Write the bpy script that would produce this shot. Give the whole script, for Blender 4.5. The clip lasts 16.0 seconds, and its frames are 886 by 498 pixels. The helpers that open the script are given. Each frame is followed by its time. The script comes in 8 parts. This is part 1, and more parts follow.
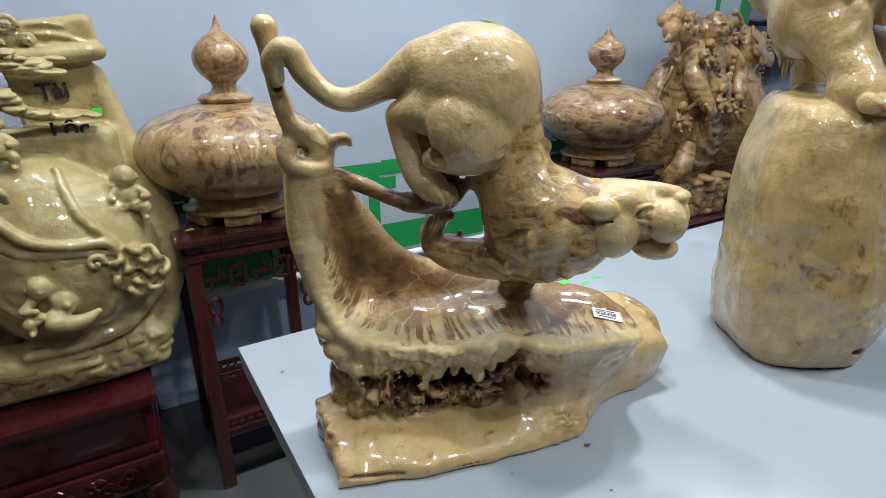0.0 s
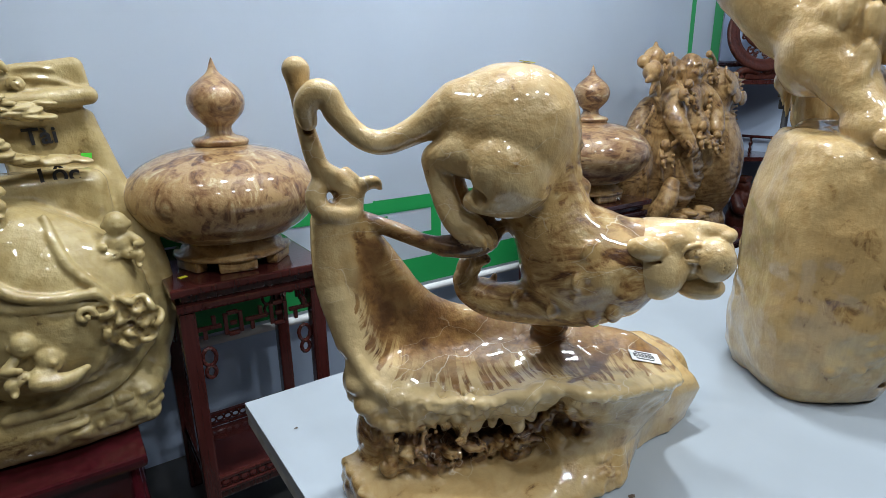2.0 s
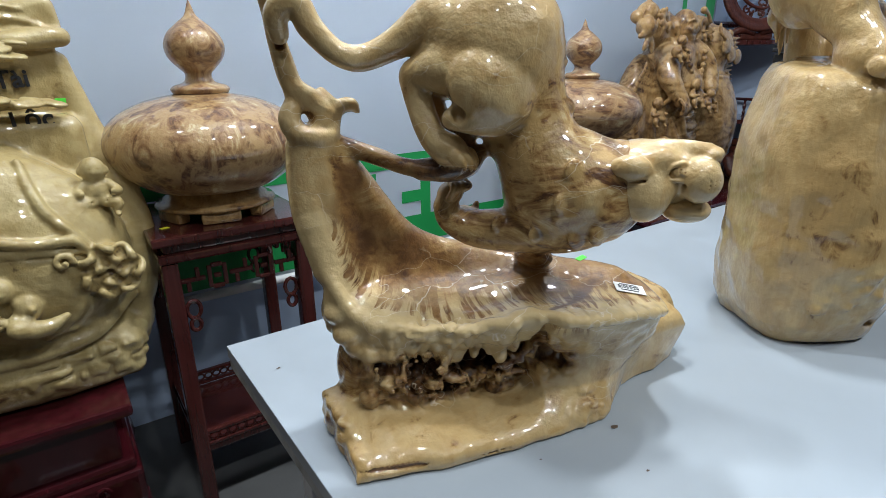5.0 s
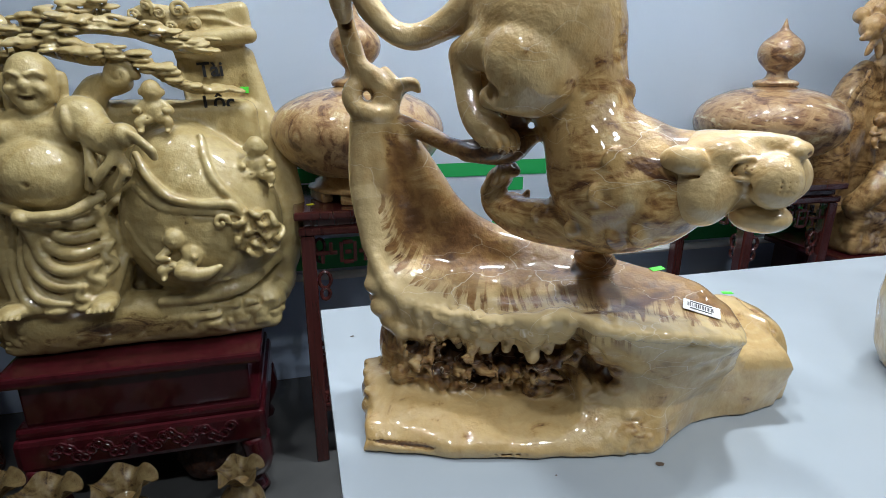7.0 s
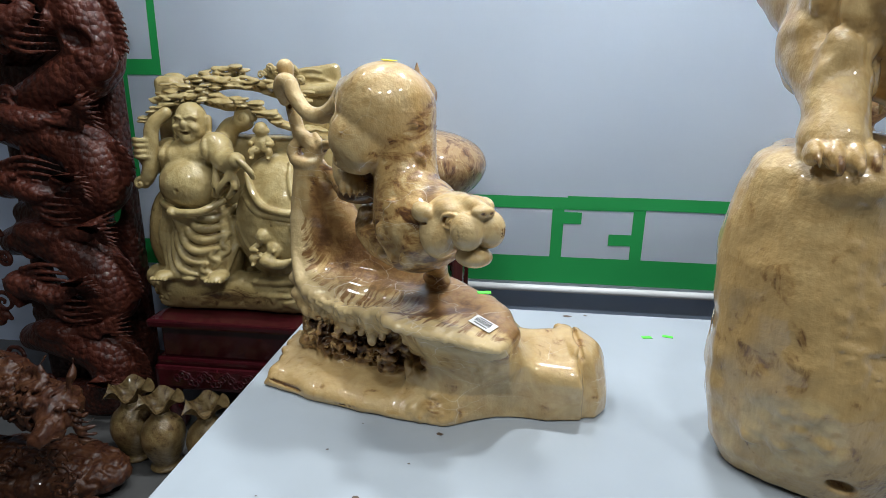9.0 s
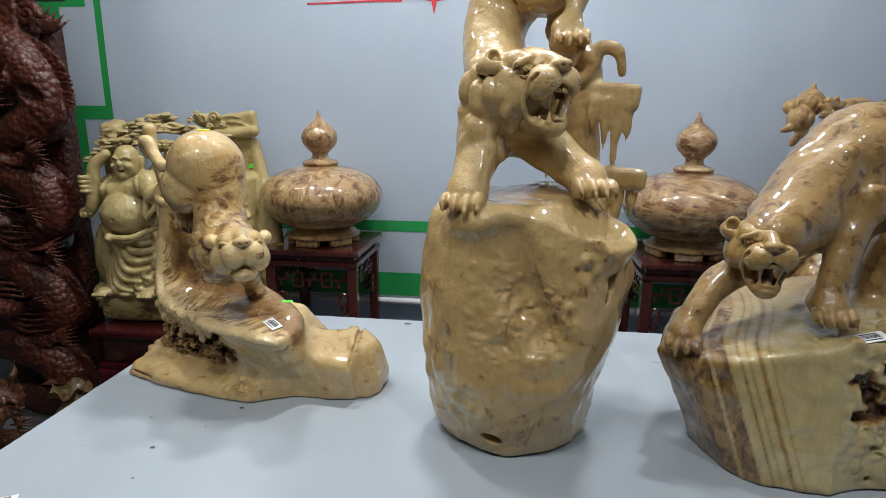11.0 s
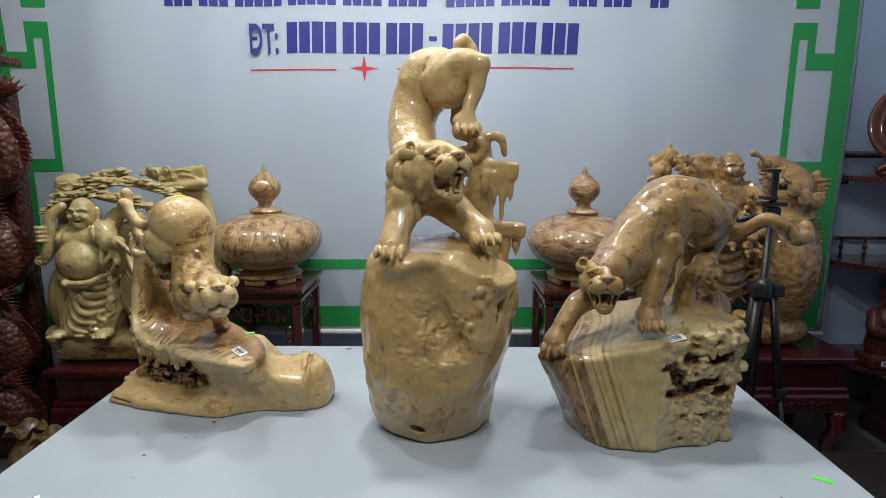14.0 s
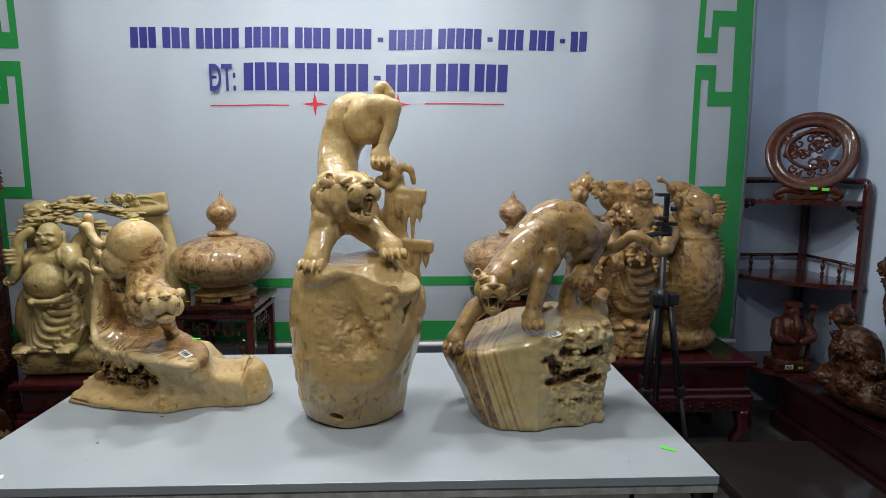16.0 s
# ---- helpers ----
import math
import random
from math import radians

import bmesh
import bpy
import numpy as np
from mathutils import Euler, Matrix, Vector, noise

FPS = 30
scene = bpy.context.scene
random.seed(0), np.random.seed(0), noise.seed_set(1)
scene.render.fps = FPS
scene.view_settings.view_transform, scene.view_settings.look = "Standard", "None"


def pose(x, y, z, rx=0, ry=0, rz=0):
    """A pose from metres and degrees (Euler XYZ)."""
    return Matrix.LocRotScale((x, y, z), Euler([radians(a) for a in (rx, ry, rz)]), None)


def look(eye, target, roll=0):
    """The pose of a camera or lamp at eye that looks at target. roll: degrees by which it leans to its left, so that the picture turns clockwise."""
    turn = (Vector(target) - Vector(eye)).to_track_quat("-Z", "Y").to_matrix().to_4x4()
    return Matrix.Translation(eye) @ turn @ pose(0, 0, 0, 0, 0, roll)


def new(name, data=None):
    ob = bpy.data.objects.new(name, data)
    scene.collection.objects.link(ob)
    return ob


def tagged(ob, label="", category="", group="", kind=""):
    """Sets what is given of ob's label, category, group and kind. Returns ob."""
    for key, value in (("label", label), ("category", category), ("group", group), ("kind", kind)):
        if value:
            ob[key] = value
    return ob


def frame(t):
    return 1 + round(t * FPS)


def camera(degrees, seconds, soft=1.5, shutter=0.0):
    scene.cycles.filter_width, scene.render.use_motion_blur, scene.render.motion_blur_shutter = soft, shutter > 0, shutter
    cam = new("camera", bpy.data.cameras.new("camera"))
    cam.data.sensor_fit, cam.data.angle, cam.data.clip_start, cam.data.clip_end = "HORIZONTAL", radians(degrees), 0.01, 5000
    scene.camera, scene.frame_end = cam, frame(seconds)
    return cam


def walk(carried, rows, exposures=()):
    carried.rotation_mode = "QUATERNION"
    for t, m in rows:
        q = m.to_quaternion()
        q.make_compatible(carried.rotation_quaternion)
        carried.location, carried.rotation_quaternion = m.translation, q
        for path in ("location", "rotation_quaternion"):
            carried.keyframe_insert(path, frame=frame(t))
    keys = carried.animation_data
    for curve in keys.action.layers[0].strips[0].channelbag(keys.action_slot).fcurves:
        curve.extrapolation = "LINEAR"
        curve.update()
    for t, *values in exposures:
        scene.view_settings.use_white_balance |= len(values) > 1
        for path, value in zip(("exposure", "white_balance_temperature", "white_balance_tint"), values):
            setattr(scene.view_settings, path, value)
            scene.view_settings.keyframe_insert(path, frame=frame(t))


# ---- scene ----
cam = camera(77.7, 16.0, soft=0.7)
PATH = [
    (0, (0.236, 0.3, 1.344), (1.216, 1.901, 0.652), -0.2),
    (0.5, (0.188, 0.358, 1.366), (1.211, 1.937, 0.689), -0.4),
    (1, (0.193, 0.378, 1.386), (1.237, 1.967, 0.768), -0.6),
    (1.5, (0.178, 0.375, 1.373), (1.252, 1.959, 0.791), -0.7),
    (2, (0.178, 0.378, 1.344), (1.268, 1.958, 0.781), -0.6),
    (2.5, (0.182, 0.379, 1.284), (1.277, 1.958, 0.727), -0.6),
    (3, (0.198, 0.379, 1.231), (1.29, 1.948, 0.644), -0.6),
    (5.3, (0.19, 0.361, 1.275), (1.282, 1.903, 0.622), -0.6),
    (5.5, (0.175, 0.348, 1.267), (1.271, 1.888, 0.612), -0.5),
    (6, (0.214, 0.342, 1.249), (1.288, 1.895, 0.589), -0.5),
    (6.5, (0.289, 0.335, 1.238), (1.194, 2.001, 0.601), -0.4),
    (7, (0.375, 0.282, 1.231), (0.86, 2.126, 0.625), 0.3),
    (7.5, (0.501, 0.175, 1.282), (0.76, 2.075, 0.715), 0.5),
    (8, (0.614, 0.114, 1.289), (0.72, 2.031, 0.728), 0.9),
    (8.2, (0.671, 0.092, 1.291), (0.698, 2.012, 0.733), 1.0),
    (10.3, (1.193, -0.251, 1.384), (0.903, 1.662, 0.878), 0.6),
    (10.5, (1.243, -0.262, 1.389), (0.971, 1.656, 0.89), 0.6),
    (11, (1.402, -0.295, 1.412), (1.16, 1.633, 0.938), 0.4),
    (11.5, (1.515, -0.349, 1.441), (1.3, 1.592, 1.012), 0.3),
    (12, (1.498, -0.426, 1.446), (1.338, 1.527, 1.046), 0.3),
    (12.5, (1.463, -0.516, 1.469), (1.343, 1.444, 1.086), 0.4),
    (13, (1.454, -0.581, 1.479), (1.375, 1.382, 1.104), 0.2),
    (13.5, (1.443, -0.603, 1.482), (1.407, 1.362, 1.11), 0.2),
    (14, (1.45, -0.646, 1.515), (1.441, 1.321, 1.15), 0.2),
    (14.5, (1.463, -0.687, 1.541), (1.47, 1.282, 1.194), 0.1),
    (15, (1.481, -0.731, 1.535), (1.519, 1.242, 1.209), 0.1),
    (15.5, (1.566, -0.804, 1.534), (1.624, 1.173, 1.239), 0.0),
    (16, (1.649, -0.921, 1.531), (1.714, 1.058, 1.253), -0.0),
]
EXPOSURES = [(0, 0.17, 6300, 10), (6.4, 0.19, 6300, 10), (7.2, 0.30, 6300, 10), (8, 0.28, 6330, 10), (10.5, -0.06, 6720, 11), (12.5, -0.12, 6650, 11), (14.5, -0.15, 6930, 11), (16, -0.17, 7060, 11)]
walk(cam, [(t, look(eye, target, roll)) for t, eye, target, roll in PATH], EXPOSURES)

# ---- world, lamps, exposure ----
world = bpy.data.worlds.new("shop_air")
scene.world = world
world.use_nodes = True
world.node_tree.nodes["Background"].inputs[0].default_value = (0.75, 0.85, 1.0, 1)
world.node_tree.nodes["Background"].inputs[1].default_value = 0.006


def area_lamp(x, y, z, sx, sy, watts, colour=(0.92, 0.975, 1.0), tilt=0):
    lamp = bpy.data.lights.new("ceiling_or_fill_lamp", "AREA")
    lamp.shape, lamp.size, lamp.size_y, lamp.energy, lamp.color = "RECTANGLE", sx, sy, watts, colour
    ob = new("ceiling_or_fill_lamp", lamp)
    ob.matrix_world = pose(x, y, z, tilt, 0, 0)
    return ob


for ly, watts in ((1.35, (7, 23, 32, 24)), (-0.4, (4, 13, 21, 15))):
    for lx, lw in zip((-0.5, 0.35, 1.2, 2.05), watts):
        area_lamp(lx, ly, 3.12, 0.20, 0.13, lw)
# extra fill, no known fixture: brightens the wall right of the banner
area_lamp(3.35, 1.75, 3.12, 0.20, 0.13, 3.5)

# ---- materials ----


class Nodes:
    """Short way to wire a node material."""

    def __init__(self, name):
        self.mat = bpy.data.materials.new(name)
        self.mat.use_nodes = True
        self.t = self.mat.node_tree
        self.bsdf = self.t.nodes["Principled BSDF"]

    def add(self, kind, **vals):
        n = self.t.nodes.new(kind)
        for k, v in vals.items():
            n.inputs[k.replace("_", " ")].default_value = v
        return n

    def link(self, a, b):
        self.t.links.new(a, b)

    def coords(self, scale=(1, 1, 1), turn=(0, 0, 0)):
        c = self.add("ShaderNodeTexCoord")
        m = self.add("ShaderNodeMapping", Scale=scale, Rotation=[radians(a) for a in turn])
        self.link(c.outputs["Object"], m.inputs["Vector"])
        return m.outputs["Vector"]

    def noise(self, vec, scale, detail=4, rough=0.55, warp=0.0):
        n = self.add("ShaderNodeTexNoise", Scale=scale, Detail=detail, Roughness=rough, Distortion=warp)
        self.link(vec, n.inputs["Vector"])
        return n.outputs["Fac"]

    def ramp(self, fac, stops):
        r = self.add("ShaderNodeValToRGB")
        e = r.color_ramp.elements
        while len(e) < len(stops):
            e.new(0.5)
        for el, (p, c) in zip(e, stops):
            el.position, el.color = p, (*c, 1)
        self.link(fac, r.inputs["Fac"])
        return r.outputs["Color"]

    def mix(self, fac, a, b, mode="MIX"):
        m = self.t.nodes.new("ShaderNodeMix")
        m.data_type, m.blend_type = "RGBA", mode
        for sock, v in ((m.inputs[0], fac), (m.inputs[6], a), (m.inputs[7], b)):
            if isinstance(v, (int, float)):
                sock.default_value = v
            elif isinstance(v, tuple):
                sock.default_value = (*v, 1)
            else:
                self.link(v, sock)
        return m.outputs[2]

    def math(self, op, a, b=0.0, clamp=False):
        m = self.t.nodes.new("ShaderNodeMath")
        m.operation, m.use_clamp = op, clamp
        for sock, v in zip(m.inputs, (a, b)):
            if isinstance(v, (int, float)):
                sock.default_value = v
            else:
                self.link(v, sock)
        return m.outputs[0]

    def bump(self, fac, strength, dist):
        b = self.add("ShaderNodeBump", Strength=strength, Distance=dist)
        self.link(fac, b.inputs["Height"])
        self.link(b.outputs["Normal"], self.bsdf.inputs["Normal"])

    def done(self, colour=None, rough=0.5, metal=0.0, coat=0.0, coat_rough=0.05, spec=0.5):
        i = self.bsdf.inputs
        if isinstance(colour, tuple):
            i["Base Color"].default_value = (*colour, 1)
        elif colour is not None:
            self.link(colour, i["Base Color"])
        if isinstance(rough, (int, float)):
            i["Roughness"].default_value = rough
        else:
            self.link(rough, i["Roughness"])
        i["Metallic"].default_value, i["Coat Weight"].default_value, i["Coat Roughness"].default_value = metal, coat, coat_rough
        i["Specular IOR Level"].default_value = spec
        return self.mat


def plain(name, colour, rough=0.5, metal=0.0, coat=0.0, vary=0.12, scale=30.0, bump=0.0):
    """Painted or plastic surface with slight blotches and fine relief."""
    n = Nodes(name)
    v = n.coords()
    f = n.noise(v, scale, 5)
    lo = tuple(max(0, c * (1 - vary)) for c in colour)
    hi = tuple(min(1, c * (1 + vary)) for c in colour)
    c = n.ramp(f, ((0.3, lo), (0.7, hi)))
    if bump:
        n.bump(n.noise(v, scale * 6, 3), bump, 0.002)
    r = n.math("MULTIPLY_ADD", f, 0.15)
    r.node.inputs[2].default_value = max(0.02, rough - 0.07)
    return n.done(c, r, metal, coat)


def carved_wood(name, pale, mid, dark, grain=(1, 1, 5), turn=(0, 0, 0), figure=5.0, burl=0.5, gloss=1.0, rough=0.45, rings=0.13, scales=0.0):
    """Varnished wood: heart-wood figure, growth rings, burl clouds, plus the tone of each limb and the stain and shade
    painted into cuts.
    """
    n = Nodes(name)
    v = n.coords(grain, turn)
    u = n.coords()
    big = n.noise(v, figure, 5, 0.6, 1.4)
    ring = n.math("SINE", n.math("MULTIPLY", n.noise(v, figure * 0.55, 3, 0.55, 0.8), 90.0))
    ring = n.math("MULTIPLY_ADD", ring, rings)
    ring.node.inputs[2].default_value = rings
    cloud = n.noise(u, figure * 4.5, 8, 0.7, 2.8)
    fine = n.noise(u, figure * 15, 6, 0.72, 2.0)
    fac = n.math("ADD", n.math("MULTIPLY", big, 0.8), ring)
    fac = n.math("ADD", fac, n.math("MULTIPLY", n.math("SUBTRACT", cloud, 0.5), 1.3 * burl))
    fac = n.math("ADD", fac, n.math("MULTIPLY", n.math("SUBTRACT", fine, 0.5), 0.9 * burl))
    band = n.math("SINE", n.math("MULTIPLY", n.noise(u, figure * 1.9, 4, 0.6, 2.5), 42.0))
    band = n.math("MULTIPLY_ADD", band, 0.5)
    band.node.inputs[2].default_value = 0.5
    knots = n.ramp(n.noise(u, figure * 2.6, 3, 0.5, 1.0), ((0.50, (0, 0, 0)), (0.64, (1, 1, 1))))
    fac = n.math("ADD", fac, n.math("MULTIPLY", n.math("MULTIPLY", band, knots), 0.42 * min(burl, 1.0)))
    tone = n.add("ShaderNodeAttribute")
    tone.attribute_name = "tone"
    fac = n.math("ADD", fac, n.math("MULTIPLY", n.math("MINIMUM", tone.outputs["Fac"], 0.0), 0.42))
    half = tuple((a + b) / 2 for a, b in zip(pale, mid))
    base = n.ramp(fac, ((0.30, pale), (0.50, half), (0.68, mid), (0.95, dark)))
    patch = n.math("MULTIPLY_ADD", n.math("SUBTRACT", cloud, 0.5), 4.0)
    lift = n.math("MULTIPLY_ADD", tone.outputs["Fac"], 2.0)
    lift.node.inputs[2].default_value = -0.5
    n.link(lift, patch.node.inputs[2])
    vein = n.math("MULTIPLY_ADD", band, 0.40)
    vein.node.inputs[2].default_value = 0.55
    patch = n.math("MULTIPLY", n.math("ADD", patch, 0.0, True), vein)
    deep = n.ramp(fine, ((0.30, dark), (0.52, tuple(0.7 * a + 0.3 * b for a, b in zip(dark, mid))), (0.72, tuple(0.4 * a + 0.6 * b for a, b in zip(dark, mid)))))
    col = n.mix(patch, base, deep)
    # near-black at high tones, which deep cuts carry as painted shade
    heart = n.math("MULTIPLY_ADD", tone.outputs["Fac"], 4.0, True)
    heart.node.inputs[2].default_value = -3.1
    col = n.mix(heart, col, n.mix(fine, tuple(0.35 * a for a in dark), dark))
    fibre = n.noise(n.coords(tuple(14 * g for g in grain[:2]) + (grain[2] * 2,), turn), 6, 4)
    col = n.mix(0.28, col, n.ramp(fibre, ((0.3, tuple(0.5 * c for c in mid)), (0.7, pale))), "OVERLAY")
    pore = n.noise(n.coords(tuple(60 * g for g in grain[:2]) + (grain[2] * 9,), turn), 7, 3, 0.7)
    speck = n.noise(u, 260, 3, 0.7)
    col = n.mix(0.16, col, n.ramp(n.math("ADD", n.math("MULTIPLY", pore, 0.5), n.math("MULTIPLY", speck, 0.5)), ((0.38, (0.22,) * 3), (0.62, (0.72,) * 3))), "OVERLAY")
    n.bump(n.math("ADD", n.math("MULTIPLY", n.noise(u, 28, 4), 1.3), n.math("ADD", n.math("MULTIPLY", fibre, 0.35), n.math("MULTIPLY", n.noise(u, 95, 3), 0.6))), 0.5, 0.005)
    if scales:
        vo = n.add("ShaderNodeTexVoronoi", Scale=scales)
        n.link(u, vo.inputs["Vector"])
        b = n.add("ShaderNodeBump", Strength=0.75, Distance=0.010)
        n.link(vo.outputs["Distance"], b.inputs["Height"])
        b.invert = True
        n.link(n.bsdf.inputs["Normal"].links[0].from_socket, b.inputs["Normal"])
        n.link(b.outputs["Normal"], n.bsdf.inputs["Normal"])
        n.link(b.outputs["Normal"], n.bsdf.inputs["Coat Normal"])
    return n.done(col, rough, 0, gloss, 0.035, 0.3)


def figured_wood(name, pale, tan, brown, dark, grain=(1, 1, 2), turn=(0, 0, 0), size=1.0, cracks=0.0, flutes=False, lines=0.10, rough=0.42, sap=None, lean=0.0):
    """Clean pale varnished wood; the tone of each limb brings in marbled brown figure, then near-black heart wood; in
    cuts it paints pooled stain and shade.
    """
    n = Nodes(name)
    u = n.coords()
    v = n.coords(grain, turn)
    tone = n.add("ShaderNodeAttribute")
    tone.attribute_name = "tone"
    tone = n.math("ADD", tone.outputs["Fac"], lean)
    broad = n.noise(v, 4.5 * size, 3, 0.5, 0.6)
    cloud = n.noise(u, 17.0 * size, 5, 0.6, 1.6)
    veins = n.noise(v, 15.0 * size, 6, 0.62, 1.5)
    fine = n.noise(u, 75.0 * size, 4, 0.6, 0.8)
    half = tuple(0.5 * a + 0.5 * b for a, b in zip(pale, tan))
    col = n.ramp(n.math("ADD", n.math("MULTIPLY", broad, 0.85), n.math("MULTIPLY", fine, 0.15)), ((0.36, pale), (0.58, tuple(0.8 * a + 0.2 * b for a, b in zip(pale, tan))), (0.72, half)))
    col = n.mix(n.math("MULTIPLY", n.math("MULTIPLY", n.math("SUBTRACT", cloud, 0.44), 6.0, True), 0.75), col, tan)
    # growth lines
    ring = n.math("SINE", n.math("MULTIPLY", n.noise(v, 2.6 * size, 3, 0.5, 0.5), 120.0))
    ring = n.math("MULTIPLY_ADD", ring, 0.5)
    ring.node.inputs[2].default_value = 0.5
    col = n.mix(n.math("MULTIPLY", ring, lines), col, brown)
    col = n.mix(n.math("MULTIPLY", tone, 2.6, True), col, tan)
    # marbled figure
    lift = n.math("ADD", tone, n.math("MULTIPLY", n.math("SUBTRACT", cloud, 0.5), 1.8))
    mask = n.math("MULTIPLY", n.math("SUBTRACT", lift, 0.33), 5.0, True)
    marble = n.ramp(veins, ((0.38, dark), (0.465, brown), (0.525, tuple(0.5 * a + 0.5 * b for a, b in zip(brown, tan))), (0.58, tan), (0.66, pale)))
    col = n.mix(mask, col, marble)
    # near-black tones: heart wood, and shade painted into deep cuts
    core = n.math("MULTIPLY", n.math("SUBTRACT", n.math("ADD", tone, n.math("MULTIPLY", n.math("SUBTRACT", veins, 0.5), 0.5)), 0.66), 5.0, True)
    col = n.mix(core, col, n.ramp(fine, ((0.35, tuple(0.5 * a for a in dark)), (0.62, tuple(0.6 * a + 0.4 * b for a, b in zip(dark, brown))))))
    light = n.math("MULTIPLY", tone, -0.8, True)
    col = n.mix(light, col, n.ramp(cloud, ((0.35, sap or pale), (0.7, tuple(0.8 * a for a in sap or pale)))))
    if flutes:
        flow = n.add("ShaderNodeAttribute")
        flow.attribute_name = "flow"
        sep = n.add("ShaderNodeSeparateXYZ")
        n.link(flow.outputs["Vector"], sep.inputs[0])
        across, way, near = sep.outputs[0], sep.outputs[1], sep.outputs[2]
        comb = n.add("ShaderNodeCombineXYZ")
        n.link(across, comb.inputs[0])
        n.link(n.math("MULTIPLY", way, 0.9), comb.inputs[1])
        rays = n.math("ADD", n.math("MULTIPLY", n.noise(comb.outputs[0], 0.85, 4, 0.6, 0.5), 0.8), n.math("MULTIPLY", veins, 0.2))
        reach = n.ramp(way, ((0.08, (0, 0, 0)), (0.20, (0.33,) * 3), (0.42, (0.40,) * 3), (0.60, (0.36,) * 3), (0.88, (0.60,) * 3)))
        streak = n.math("MULTIPLY", n.math("SUBTRACT", n.math("ADD", rays, reach), 0.85), 14.0, True)
        body = n.ramp(way, ((0.10, pale), (0.36, pale), (0.58, half), (0.72, tan), (0.88, brown)))
        col = n.mix(n.math("MULTIPLY", near, 0.85), col, body)
        stripe = n.ramp(n.math("ADD", n.math("MULTIPLY", fine, 0.4), n.math("MULTIPLY", cloud, 0.6)), ((0.35, dark), (0.5, brown), (0.66, tuple(0.5 * a + 0.5 * b for a, b in zip(brown, tan)))))
        col = n.mix(n.math("MULTIPLY", streak, near), col, stripe)
        col = n.mix(n.math("MULTIPLY", core, near), col, tuple(0.75 * a + 0.25 * b for a, b in zip(dark, brown)))
    fibre = n.noise(n.coords(tuple(16 * g for g in grain[:2]) + (grain[2] * 2,), turn), 6, 3)
    col = n.mix(0.10, col, n.ramp(fibre, ((0.3, (0.25,) * 3), (0.7, (0.75,) * 3))), "OVERLAY")
    if cracks:
        vo = n.add("ShaderNodeTexVoronoi", Scale=17.0)
        vo.feature = "DISTANCE_TO_EDGE"
        warp = n.mix(0.05, u, n.add("ShaderNodeTexNoise", Scale=9.0, Detail=3).outputs["Color"])
        m = n.add("ShaderNodeMapping", Scale=(0.5, 0.5, 1.7), Rotation=(0.2, 0.5, 0.3))
        n.link(warp, m.inputs["Vector"])
        n.link(m.outputs["Vector"], vo.inputs["Vector"])
        line = n.ramp(vo.outputs["Distance"], ((0.0, (1, 1, 1)), (0.009, (0, 0, 0))))
        line = n.math("MULTIPLY", line, n.ramp(n.noise(u, 8, 2), ((0.46, (0, 0, 0)), (0.58, (cracks,) * 3))))
        col = n.mix(line, col, (0.80, 0.72, 0.56))
    n.bump(n.math("ADD", n.math("MULTIPLY", n.noise(u, 30, 4), 1.3), n.math("ADD", n.math("MULTIPLY", fibre, 0.2), n.math("MULTIPLY", n.noise(u, 100, 3), 0.55))), 0.5, 0.005)
    return n.done(col, rough, 0, 1.0, 0.03, 0.35)


CREAM = figured_wood("honey_wood_varnished", (0.60, 0.450, 0.225), (0.46, 0.295, 0.112), (0.245, 0.122, 0.038), (0.085, 0.034, 0.012), (1, 1, 2.2), (0, 35, 0), 1.0, 0.6, True)
TAN = figured_wood("tan_wood_varnished", (0.54, 0.385, 0.175), (0.43, 0.275, 0.105), (0.27, 0.150, 0.050), (0.15, 0.075, 0.03), (2.5, 2.5, 1), (0, 10, 20), 1.0, 0.0, False, 0.14, sap=(0.52, 0.42, 0.22))
STRIPED = figured_wood("striped_wood_varnished", (0.39, 0.255, 0.095), (0.27, 0.158, 0.052), (0.15, 0.076, 0.025), (0.08, 0.036, 0.015), (2.0, 2.0, 1), (25, 35, 20), 1.1, 0.0, False, 0.12, sap=(0.52, 0.42, 0.205))
OLIVE = figured_wood("pale_olive_wood", (0.43, 0.338, 0.155), (0.33, 0.238, 0.092), (0.17, 0.100, 0.036), (0.07, 0.038, 0.016), (1, 1, 2), (0, 20, 0), 0.8, 0.0, False, 0.10)
BURL = figured_wood("burl_wood_polished", (0.52, 0.42, 0.235), (0.36, 0.23, 0.105), (0.22, 0.115, 0.048), (0.10, 0.045, 0.02), (1.4, 1.4, 0.8), (0, 25, 0), 0.9, 0.0, False, 0.1, lean=0.48)
BURL_STRIPED = figured_wood("burl_wood_striped", (0.52, 0.43, 0.255), (0.34, 0.21, 0.10), (0.19, 0.095, 0.042), (0.075, 0.032, 0.016), (0.7, 0.7, 2.6), (8, 5, 0), 0.8, 0.0, False, 0.12, lean=0.50)
CARAMEL = carved_wood("caramel_wood_varnished", (0.43, 0.29, 0.13), (0.26, 0.15, 0.056), (0.075, 0.033, 0.013), (1, 1, 2), (0, 20, 0), 3.0, 0.7)
# OLIVE at about 0.6: the shade on the vases is put into the colour
VASEWOOD_SHADED = carved_wood("vase_wood_darkened_for_shade", (0.27, 0.20, 0.09), (0.19, 0.125, 0.05), (0.06, 0.03, 0.012), (1, 1, 2), (0, 20, 0), 5.0, 0.7)
ROSE = carved_wood("rosewood_carved", (0.125, 0.034, 0.020), (0.075, 0.018, 0.011), (0.014, 0.004, 0.003), (3, 3, 1), (0, 0, 0), 4.0, 0.25, 0.35, 0.4)
